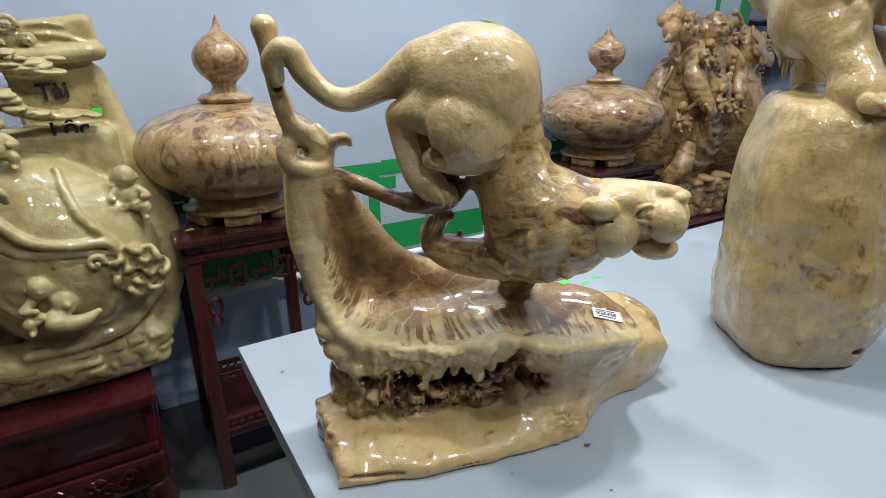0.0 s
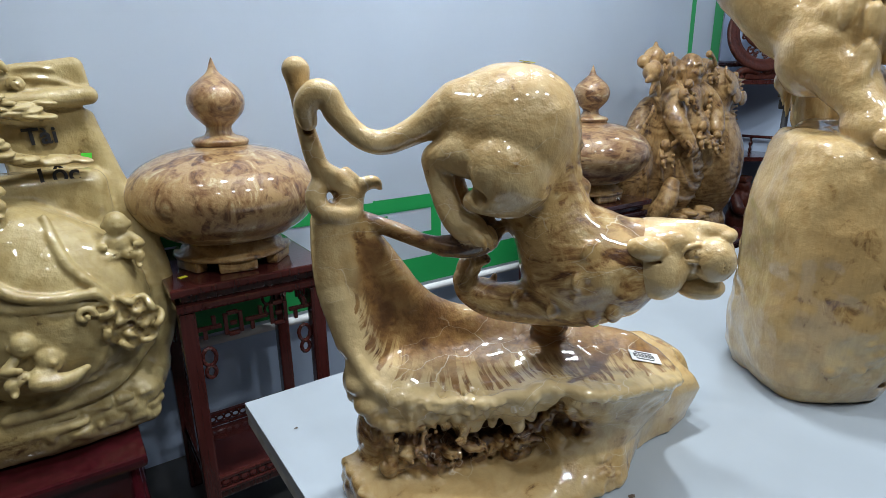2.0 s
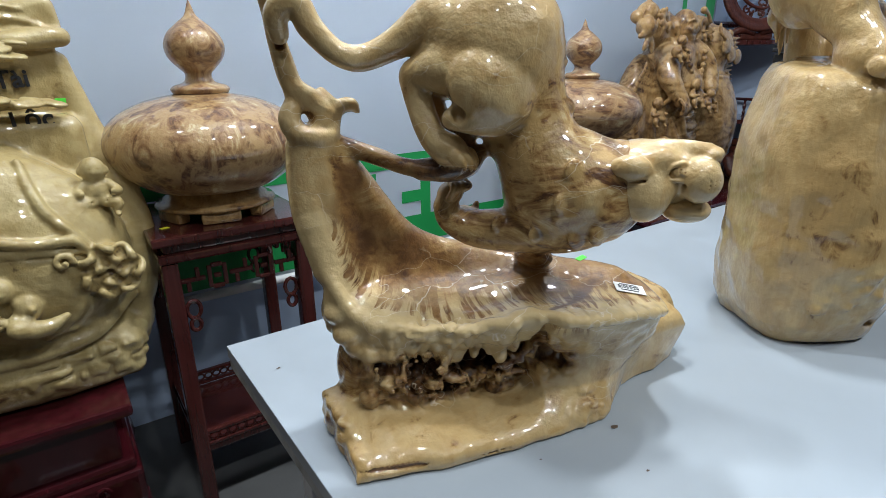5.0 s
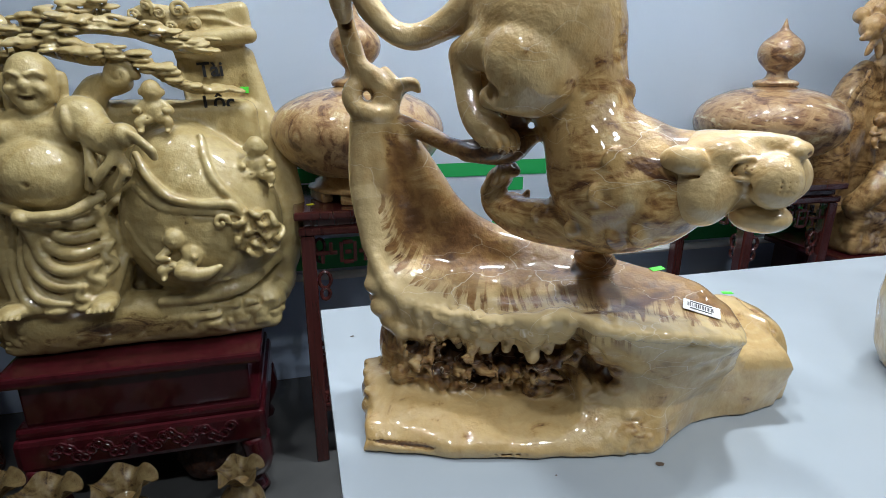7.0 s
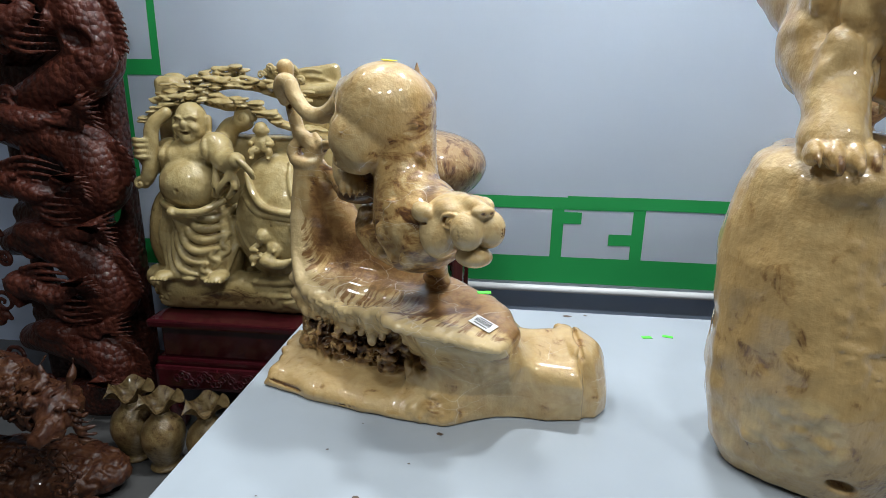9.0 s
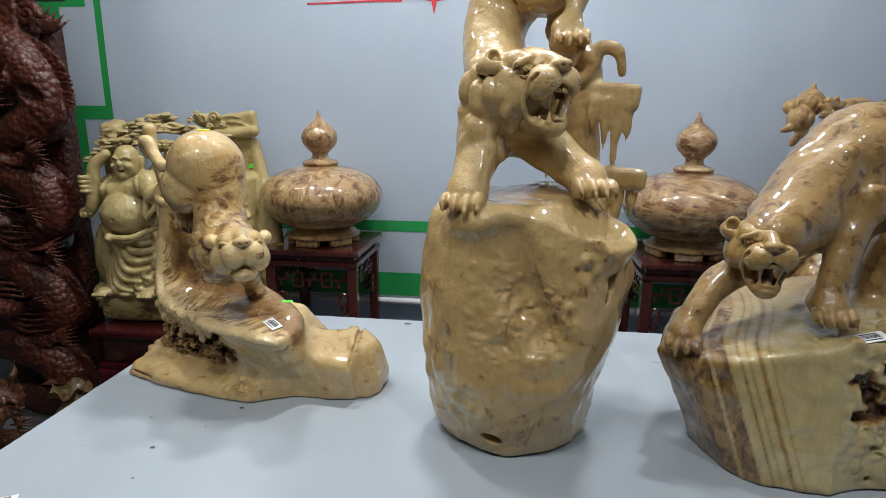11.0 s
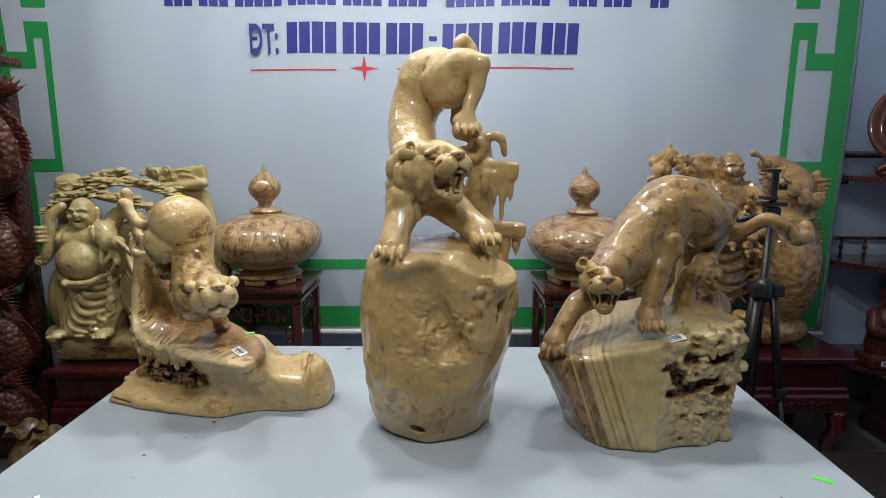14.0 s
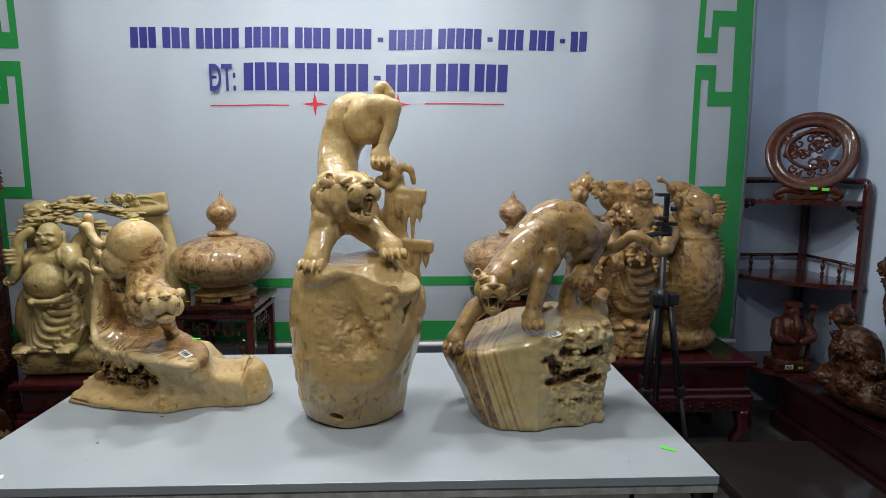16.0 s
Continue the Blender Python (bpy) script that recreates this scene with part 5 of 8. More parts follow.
    for x, z0, z1 in ((1.565, 1.44, 1.38), (1.590, 1.44, 1.345), (1.612, 1.44, 1.30), (1.635, 1.45, 1.36), (1.60, 1.28, 1.20), (1.625, 1.28, 1.165), (1.655, 1.29, 1.20)):
        c.tube([(x, 0.905, z0), (x - 0.003, 0.902, (z0 + z1) / 2), (x - 0.004, 0.90, z1)], [0.015, 0.011, 0.002], 0.006, 0.05)
    for x, z1 in ((1.455, 1.30), (1.475, 1.275), (1.50, 1.30)):
        c.tube([(x, 0.96, 1.36), (x, 0.955, z1)], [0.014, 0.002], 0.01, 0.05)
    c.tube([(1.53, 0.95, 1.40), (1.48, 0.96, 1.37), (1.45, 0.96, 1.35)], 0.018, 0.012, 0.05)
    # curled bark under the hind foot
    c.tube([(1.50, 0.945, 1.50), (1.535, 0.915, 1.485), (1.555, 0.905, 1.515), (1.53, 0.905, 1.535), (1.515, 0.91, 1.515)], [0.018, 0.014, 0.013, 0.011, 0.009], 0.006, 0.3)
    c.tube([(1.54, 0.92, 1.52), (1.575, 0.91, 1.548), (1.605, 0.90, 1.535), (1.612, 0.90, 1.495)], [0.016, 0.014, 0.012, 0.007], 0.008, 0.25)
    c.tube([(1.49, 0.95, 1.56), (1.53, 0.93, 1.545), (1.56, 0.92, 1.52)], [0.024, 0.02, 0.014], 0.01, 0.35)
    # trunk
    c.tube([(1.435, 1.045, 1.722), (1.385, 1.06, 1.690), (1.352, 1.045, 1.61), (1.352, 0.99, 1.53), (1.378, 0.91, 1.455)], [0.072, 0.080, 0.072, 0.070, 0.076], 0.03, 0.0)
    c.ball((1.405, 1.055, 1.718), (0.090, 0.075, 0.080), (0, 15, 0), 0.03, 0.0)
    c.ball((1.448, 0.982, 1.690), (0.072, 0.045, 0.068), (0, 30, 0), 0.006, 0.0)
    c.tube([(1.40, 0.985, 1.76), (1.385, 0.985, 1.70), (1.40, 0.99, 1.65)], 0.006, 0.008, 0.2, True)
    c.tube([(1.45, 1.00, 1.725), (1.50, 0.97, 1.742), (1.547, 0.955, 1.738)], [0.058, 0.045, 0.026], 0.015, 0.05)
    c.tube([(1.545, 0.955, 1.742), (1.535, 0.95, 1.68), (1.515, 0.94, 1.625), (1.508, 0.93, 1.595)], [0.026, 0.023, 0.021, 0.022], 0.01, 0.05)
    paw(c, (1.505, 0.918, 1.575), pose(0, 0, 0, 0, 20, -80), 0.054, 0.1)
    c.tube([(1.46, 1.09, 1.68), (1.50, 1.05, 1.66), (1.485, 1.03, 1.60), (1.50, 1.0, 1.55)], [0.05, 0.035, 0.022, 0.02], 0.015, 0.1)
    c.tube([(1.46, 1.09, 1.755), (1.50, 1.10, 1.775), (1.525, 1.10, 1.80), (1.505, 1.10, 1.83), (1.488, 1.09, 1.818)], [0.028, 0.023, 0.021, 0.020, 0.020], 0.012, 0.05)
    # shoulders, mane of muscle, forelegs
    c.ball((1.352, 0.868, 1.415), (0.062, 0.066, 0.095), (0, 8, 0), 0.008, 0.0)
    c.ball((1.425, 0.87, 1.40), (0.075, 0.07, 0.075), None, 0.03, 0.05)
    for q, r in (((1.325, 0.83, 1.46), 0.033), ((1.318, 0.835, 1.415), 0.030), ((1.325, 0.82, 1.385), 0.028), ((1.345, 0.80, 1.43), 0.032), ((1.37, 0.81, 1.40), 0.03), ((1.335, 0.86, 1.50), 0.032)):
        c.ball(q, r, None, 0.010, 0.05)
    c.tube([(1.338, 0.86, 1.40), (1.335, 0.80, 1.345), (1.325, 0.76, 1.30), (1.320, 0.735, 1.272)], [0.054, 0.044, 0.037, 0.036], 0.010, 0.0)
    c.tube([(1.43, 0.86, 1.38), (1.475, 0.835, 1.345), (1.515, 0.81, 1.315), (1.54, 0.79, 1.295)], [0.052, 0.046, 0.040, 0.036], 0.010, 0.0)
    paw(c, (1.313, 0.735, 1.262), pose(0, 0, 0, 0, 12, -95), 0.062, 0.15)
    paw(c, (1.545, 0.775, 1.288), pose(0, 0, 0, 0, 10, -75), 0.062, 0.15)
    c.tube([(1.385, 0.86, 1.445), (1.41, 0.80, 1.455)], [0.075, 0.07], 0.025, 0.0)
    d = Clay((1.27, 0.655, 1.33), (1.56, 0.945, 1.58), 0.0021)
    cat_head(d, facing(1.417, 0.801, 1.474, -50, 3, 0), 0.085, 0.02)
    d.rough(0.0014, 34)
    tuft = random.Random(14)
    for _ in range(26):
        x, z = tuft.uniform(1.305, 1.40), tuft.uniform(1.33, 1.52)
        y = c.front(x, z)
        if y < 0.92:
            r = tuft.uniform(0.014, 0.022)
            c.ball((x, y + 0.45 * r, z), (0.8 * r, 0.7 * r, 1.5 * r), (0, tuft.uniform(-10, 35), 0), 0.004, 0.0)
    c.rough(0.004, 38, (1.345, 0.85, 1.42), (0.09, 0.12, 0.14))
    c.rough(0.0028, 34)
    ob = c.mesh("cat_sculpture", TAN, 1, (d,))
    return tagged(ob, "tall varnished wood carving of a snarling cat descending a boulder", "sculpture", "carved cats on the table")


def crouching_cat():
    """The cat stepping off a wedge of striped wood with a burl flank."""
    c = Clay((1.67, 0.60, 0.745), (2.50, 1.12, 1.48), 0.0038)
    rear = [(2.18, 0.95), (1.95, 0.99)]
    c.loft([(0.73, [(1.797, 0.81), (1.833, 0.692), (1.875, 0.654), (1.985, 0.638), (2.035, 0.662), (2.11, 0.668), (2.198, 0.706), (2.225, 0.80)] + rear + [(1.84, 0.92)]),
            (0.76, [(1.790, 0.805), (1.826, 0.690), (1.873, 0.652), (1.985, 0.636), (2.035, 0.660), (2.11, 0.666), (2.200, 0.706), (2.228, 0.80)] + rear + [(1.83, 0.92)]),
            (0.83, [(1.760, 0.80), (1.792, 0.703), (1.860, 0.655), (1.985, 0.644), (2.045, 0.660), (2.12, 0.667), (2.210, 0.710), (2.236, 0.80)] + rear + [(1.81, 0.93)]),
            (0.95, [(1.706, 0.79), (1.742, 0.724), (1.840, 0.675), (1.985, 0.660), (2.060, 0.668), (2.14, 0.678), (2.228, 0.715), (2.252, 0.80)] + rear + [(1.77, 0.93)]),
            (1.10, [(1.690, 0.79), (1.730, 0.735), (1.840, 0.695), (1.985, 0.680), (2.060, 0.684), (2.14, 0.690), (2.225, 0.722), (2.250, 0.80)] + rear + [(1.77, 0.93)])], 0.018, 0.02, 0.05,
           [((1.705, 0.79, 0.965), (-0.27, -0.10, 1)), ((2.03, 0.70, 1.040), (-0.04, -0.16, 1))])
    c.slice_off((2.0, 0.8, 0.751), (0, 0, -1), 0.006)
    c.ball((2.15, 0.75, 1.03), (0.08, 0.07, 0.045), (0, 8, 0), 0.03, 0.0)
    c.ball((2.215, 0.87, 1.04), (0.055, 0.022, 0.075), (0, 15, 15), 0.02, 0.3)
    c.ball((2.17, 0.88, 1.05), (0.05, 0.05, 0.05), None, 0.02, 0.6)
    c.stain((2.03, 0.74, 0.90), (0.34, 0.32, 0.24), -1.0, 0.35)
    for off, half, t in ((-0.10, 0.055, 0.42), (-0.02, 0.016, 0.55), (-0.045, 0.004, 0.6), (-0.075, 0.005, 0.55), (-0.10, 0.004, 0.6), (-0.125, 0.006, 0.55), (0.018, 0.004, 0.6), (0.034, 0.003, 0.45), (0.055, 0.006, 0.35), (0.075, 0.003, 0.3)):
        c.layer((1.85, 0.80, 0.92), (0.26, 0.36, 0.32), (1.85 + off, 0.70, 0.88), (0.90, -0.30, 0.28), half, t, 0.004)
    # burl flank: knots heaped on each other, with caves between, shade painted into their tone
    heap = random.Random(17)
    for _ in range(150):
        x, z = heap.uniform(2.0, 2.235), heap.uniform(0.765, 1.075)
        if x < 2.035 and z < 0.95 and heap.random() < 0.6:
            continue
        y = c.front(x, z)
        if y > 0.90:
            continue
        r = heap.uniform(0.007, 0.017)
        c.ball((x, y + 0.55 * r, z), (r, r, r * heap.uniform(0.7, 1.2)), None, 0.004, heap.choice((-0.9, -0.7, -0.5)))
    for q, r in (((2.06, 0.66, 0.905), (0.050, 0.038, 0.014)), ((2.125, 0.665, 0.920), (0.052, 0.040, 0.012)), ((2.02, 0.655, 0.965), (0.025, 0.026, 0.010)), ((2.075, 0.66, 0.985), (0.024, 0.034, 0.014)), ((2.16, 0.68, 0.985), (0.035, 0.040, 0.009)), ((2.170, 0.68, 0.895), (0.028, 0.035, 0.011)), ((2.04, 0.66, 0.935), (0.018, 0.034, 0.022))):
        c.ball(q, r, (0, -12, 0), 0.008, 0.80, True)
    for _ in range(26):
        x, z = heap.uniform(2.01, 2.22), heap.uniform(0.77, 1.05)
        y = c.front(x, z)
        if y < 0.90:
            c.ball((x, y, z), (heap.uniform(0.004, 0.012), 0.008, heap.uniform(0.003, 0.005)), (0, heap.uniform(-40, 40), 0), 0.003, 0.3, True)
    c.rough(0.006, 60, (2.13, 0.70, 0.92), (0.16, 0.15, 0.22), True)
    c.rough(0.004, 110, (2.13, 0.69, 0.93), (0.16, 0.14, 0.20), True)
    # trunk
    c.tube([(2.13, 0.915, 1.345), (2.06, 0.885, 1.34), (1.985, 0.85, 1.28), (1.93, 0.81, 1.225)], [0.092, 0.088, 0.078, 0.072], 0.03, 0.05)
    c.ball((2.085, 0.885, 1.345), (0.085, 0.075, 0.085), None, 0.03, 0.0)
    c.ball((2.152, 0.868, 1.325), (0.074, 0.055, 0.088), (0, -20, 0), 0.006, 0.05)
    c.ball((1.990, 0.808, 1.235), (0.050, 0.048, 0.075), (0, 20, 0), 0.006, 0.05)
    c.ball((2.06, 0.83, 1.295), (0.05, 0.035, 0.06), (0, 15, 0), 0.012, 0.1)
    # hind legs
    c.tube([(2.14, 0.87, 1.33), (2.21, 0.90, 1.325), (2.265, 0.935, 1.335)], [0.062, 0.048, 0.022], 0.02, 0.1)
    c.tube([(2.27, 0.94, 1.338), (2.225, 0.90, 1.275), (2.195, 0.875, 1.225), (2.178, 0.858, 1.205)], [0.020, 0.028, 0.023, 0.024], 0.01, 0.1)
    paw(c, (2.168, 0.842, 1.19), pose(0, 0, 0, 0, 25, -105), 0.055, 0.2)
    c.tube([(2.13, 0.85, 1.17), (2.125, 0.855, 1.12), (2.12, 0.85, 1.05)], [0.026, 0.030, 0.038], 0.02, 0.4)
    c.tube([(2.16, 0.97, 1.32), (2.19, 1.0, 1.22), (2.17, 0.97, 1.12), (2.16, 0.93, 1.06)], [0.06, 0.04, 0.026, 0.026], 0.02, 0.2)
    c.tube([(2.225, 0.955, 1.285), (2.265, 0.958, 1.262), (2.305, 0.93, 1.275), (2.345, 0.885, 1.318), (2.385, 0.865, 1.300), (2.42, 0.858, 1.268), (2.455, 0.872, 1.278), (2.458, 0.885, 1.302)], [0.026, 0.021, 0.019, 0.020, 0.020, 0.020, 0.020, 0.018], 0.012, 0.0)
    # forelegs
    c.tube([(1.945, 0.82, 1.19), (1.87, 0.815, 1.135), (1.80, 0.80, 1.085), (1.762, 0.775, 1.03)], [0.048, 0.036, 0.029, 0.026], 0.015, 0.1)
    paw(c, (1.742, 0.752, 1.002), pose(0, 0, 0, 0, 25, -110), 0.050, 0.3)
    c.tube([(1.99, 0.83, 1.24), (2.03, 0.80, 1.245), (2.028, 0.795, 1.225)], [0.05, 0.032, 0.030], 0.012, 0.1)
    c.tube([(2.03, 0.795, 1.235), (2.005, 0.765, 1.16), (1.988, 0.745, 1.11), (1.982, 0.735, 1.085)], [0.035, 0.030, 0.025, 0.026], 0.008, 0.1)
    c.ball((2.048, 0.788, 1.262), (0.030, 0.028, 0.036), (0, -20, 0), 0.008, 0.1)
    paw(c, (1.980, 0.730, 1.072), pose(0, 0, 0, 0, 12, -95), 0.053, 0.15)
    c.tube([(1.94, 0.81, 1.225), (1.88, 0.76, 1.20)], [0.066, 0.056], 0.025, 0.05)
    c.stain((2.06, 0.85, 1.28), (0.55, 0.40, 0.235), 0.31, 0.2)
    d = Clay((1.76, 0.62, 1.07), (1.975, 0.85, 1.275), 0.0018)
    cat_head(d, facing(1.864, 0.764, 1.183, -98, -2, 0), 0.068, 0.10)
    d.rough(0.0012, 38)
    c.rough(0.004, 34, (2.05, 0.82, 1.30), (0.16, 0.12, 0.14))
    c.rough(0.0028, 34)
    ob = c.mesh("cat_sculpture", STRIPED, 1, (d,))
    return tagged(ob, "varnished wood carving of a snarling cat on a striped burl block", "sculpture", "carved cats on the table")


prowling_cat()
rearing_cat()
crouching_cat()

# ---- urns on their stands ----


def urn(x, y, z, label, material):
    t = thing("lidded_urn", (x, y, z), label, "urn", "lidded urns")
    t.scale = (1.22, 1.22, 1.22)
    part("foot_ring", lathe([(0.001, 0.026), (0.134, 0.026), (0.137, 0.030), (0.132, 0.036), (0.118, 0.040), (0.116, 0.048), (0.106, 0.053), (0.104, 0.062)], 64), CARAMEL, t, "", True)
    for i in range(6):
        b = box(0.112, 0, 0.014, 0.030, 0.085, 0.028, 0.008, pose(0, 0, 0, 0, 0, 60 * i + 20))
        part("foot", b, CARAMEL, t)
    body = spline([(0.098, 0.060), (0.140, 0.072), (0.190, 0.108), (0.217, 0.155), (0.214, 0.195), (0.185, 0.232), (0.125, 0.262), (0.062, 0.276), (0.052, 0.279)], 7)
    part("body", lathe([(0.001, 0.061)] + [tuple(p) for p in body], 72), material, t, "", True)
    lid = spline([(0.060, 0.278), (0.063, 0.287), (0.054, 0.295), (0.033, 0.302), (0.028, 0.318), (0.038, 0.330), (0.057, 0.352), (0.063, 0.378), (0.053, 0.404), (0.030, 0.425), (0.013, 0.440), (0.005, 0.460), (0.001, 0.471)], 6)
    part("lid", lathe([(0.001, 0.279)] + [tuple(p) for p in lid], 48), material, t, "turned onion-shaped knob lid", True)
    return t


def fret_panel(parent, x0, x1, z0, z1, m, matname):
    """Openwork key pattern between two legs, each bar a piece."""
    w, d, zc = 0.011, 0.012, (z0 + z1) / 2
    n = 5
    step = (x1 - x0) / n
    for i in range(n):
        cx = x0 + (i + 0.5) * step
        if i % 2:
            todo = [(cx + s * step * 0.32, zc, w, (z1 - z0) * 0.62) for s in (-1, 1)]
            todo += [(cx, zc + s * (z1 - z0) * 0.31, step * 0.64 - w - 0.0004, w) for s in (-1, 1)] + [(cx, zc, step * 0.3, w)]
        else:
            todo = [(cx, zc, step * 0.98, w), (cx + step * 0.2, zc + 0.0186, w, 0.026), (cx - step * 0.2, zc - 0.0186, w, 0.026)]
        for bx, bz, sx, sz in todo:
            part("fret_bar", box(bx, 0, bz, sx, d, sz, 0.002, m), matname, parent)
    for s, xe in ((1, x0), (-1, x1)):
        for k in range(2):
            ring = [(xe + s * (0.022 + (0.018 - 0.005 * k) * math.cos(a)), 0, z0 - 0.035 - 0.045 * k + (0.026 - 0.008 * k) * math.sin(a)) for a in np.linspace(0, 2 * math.pi, 13)]
            part("spandrel_scroll", sweep([m @ Vector(p) for p in ring], 0.006, 6), matname, parent)


def stand(x, y, top):
    """Square flower stand with openwork aprons and a low shelf."""
    t = thing("wooden_stand", (x, y, 0), "dark mahogany square stand with openwork fret apron", "stand", "stands under the urns")
    h = 0.215
    part("stand_top", box(0, 0, top - 0.012, 2 * h, 2 * h, 0.024, 0.006), STAND, t)
    part("top_moulding", box(0, 0, top - 0.037, 2 * h - 0.05, 2 * h - 0.05, 0.024, 0.006), STAND, t)
    part("apron_board", box(0, 0, top - 0.062, 2 * h - 0.02, 2 * h - 0.02, 0.024, 0.007), STAND, t)
    q = h - 0.035
    for sx in (-1, 1):
        for sy in (-1, 1):
            part("leg", box(sx * q, sy * q, (top - 0.075) / 2, 0.042, 0.042, top - 0.075, 0.006), STAND, t)
    for r in range(4):
        m = pose(0, 0, 0, 0, 0, 90 * r) @ pose(0, -q, 0)
        fret_panel(t, -q + 0.021, q - 0.021, top - 0.185, top - 0.085, m, STAND)
        b = box(0, 0, 0.245, 2 * q - 0.04, 0.016, 0.010, 0.002, m)
        box(0, 0, 0.205, 2 * q - 0.04, 0.016, 0.010, 0.002, m, b)
        for i in range(12):
            ring = [(-q + 0.04 + 0.0265 * i + 0.013 * math.cos(a), 0, 0.225 + 0.011 * math.sin(a)) for a in np.linspace(0, 2 * math.pi, 9)]
            sweep([m @ Vector(p) for p in ring], 0.0035, 5, b)
        part("lower_rail", b, STAND, t)
    part("low_shelf", box(0, 0, 0.185, 2 * q, 2 * q, 0.022, 0.004), STAND, t)
    return t


stand(0.564, 2.062, 0.855)
stand(2.125, 2.062, 0.855)
urn(0.564, 2.050, 0.8555, "squat polished burl-wood urn with an onion-shaped lid, on a stand", BURL)
urn(2.125, 2.050, 0.8555, "squat striped burl-wood urn with an onion-shaped lid, on a stand", BURL_STRIPED)

# ---- altar cabinets ----


def altar(x0, x1, y0, y1, top, group):
    t = thing("altar_cabinet", ((x0 + x1) / 2, (y0 + y1) / 2, 0), "dark red lacquered altar cabinet with a carved apron", "cabinet", group)
    w, d = x1 - x0, y1 - y0
    part("cabinet_top", box(0, 0, top - 0.016, w, d, 0.032, 0.010), RED, t)
    part("upper_case", box(0, 0, top - 0.095, w - 0.08, d - 0.06, 0.126, 0.006), RED, t)
    part("waist_moulding", box(0, 0, top - 0.175, w - 0.03, d - 0.03, 0.034, 0.012), RED, t)
    part("lower_case", box(0, 0, top - 0.24, w - 0.01, d - 0.01, 0.10, 0.016), RED, t)
    for i in range(26):
        cx = -w / 2 + 0.10 + (w - 0.2) * i / 25
        cz = top - 0.24 + 0.018 * math.sin(i * 1.3)
        ring = [(cx + 0.016 * math.cos(a) * (1 - a / 14), -d / 2 + 0.004, cz + 0.018 * math.sin(a) * (1 - a / 14)) for a in np.linspace(0, 9, 14)]
        part("carved_scroll", sweep(ring, 0.0045, 5), RED, t)
    for sx in (-1, 1):
        for sy in (-1, 1):
            z = (top - 0.29)
            pts = [(sx * (w / 2 - 0.045), sy * (d / 2 - 0.045), z), (sx * (w / 2 - 0.035), sy * (d / 2 - 0.035), z * 0.6), (sx * (w / 2 - 0.06), sy * (d / 2 - 0.06), z * 0.25), (sx * (w / 2 - 0.04), sy * (d / 2 - 0.04), 0.0)]
            part("leg", sweep([tuple(p) for p in spline(pts, 5)], [0.045 - 0.001 * i for i in range(16)], 10), RED, t, "", True)
    part("back_board", box(0, d / 2 - 0.03, (top - 0.29) / 2 + 0.02, w - 0.12, 0.02, top - 0.33, 0.003), RED, t)
    return t


altar(-0.417, 0.232, 1.742, 2.24, 0.488, "altar cabinets")
altar(2.44, 3.42, 1.84, 2.28, 0.535, "altar cabinets")

# ---- carved figures on the cabinets ----


def laughing_head(c, x, y, z, s, yaw=-90):
    """A round laughing bald head of half-width s, face turned by yaw."""
    m = facing(x, y, z, yaw)

    def P(a, b, d):
        v = m @ Vector((a * s, b * s, d * s))
        return (v.x, v.y, v.z)
    # eye slits, cheek lines and open mouth hold pooled stain and shade as tone
    c.ball(P(0, 0, 0.15), (0.95 * s, 0.92 * s, 1.08 * s), m, 0.012, 0.0)
    c.ball(P(0.28, 0, -0.42), (0.70 * s, 0.82 * s, 0.62 * s), m, 0.012, 0.0)
    c.ball(P(0.92, 0, -0.02), (0.20 * s, 0.20 * s, 0.24 * s), m, 0.006, 0.0)
    c.ball(P(0.62, 0, -0.86), (0.32 * s, 0.42 * s, 0.24 * s), m, 0.01, 0.0)
    for b in (-1, 1):
        c.ball(P(0.72, 0.50 * b, -0.20), (0.28 * s, 0.30 * s, 0.26 * s), m, 0.008, 0.0)
        c.tube([P(0.93, 0.16 * b, 0.34), P(0.88, 0.42 * b, 0.44), P(0.68, 0.66 * b, 0.32)], 0.09 * s, 0.004, 0.0)
        c.tube([P(0.97, 0.16 * b, 0.18), P(0.92, 0.38 * b, 0.27), P(0.75, 0.60 * b, 0.14)], 0.05 * s, 0.003, 0.6, True)
        c.tube([P(-0.1, 0.98 * b, 0.30), P(0.0, 1.06 * b, 0.0), P(0.05, 1.02 * b, -0.45), P(0.12, 0.95 * b, -0.80)], [0.20 * s, 0.17 * s, 0.14 * s, 0.20 * s], 0.006, 0.0)
        c.tube([P(0.98, 0.2 * b, -0.16), P(0.96, 0.50 * b, -0.36), P(0.86, 0.48 * b, -0.56)], 0.045 * s, 0.004, 0.4, True)
    c.ball(P(0.98, 0, -0.48), (0.20 * s, 0.38 * s, 0.13 * s), m, 0.004, 0.8, True)
    c.ball(P(0.92, 0, -0.42), (0.10 * s, 0.28 * s, 0.05 * s), m, 0.002, 0.0)


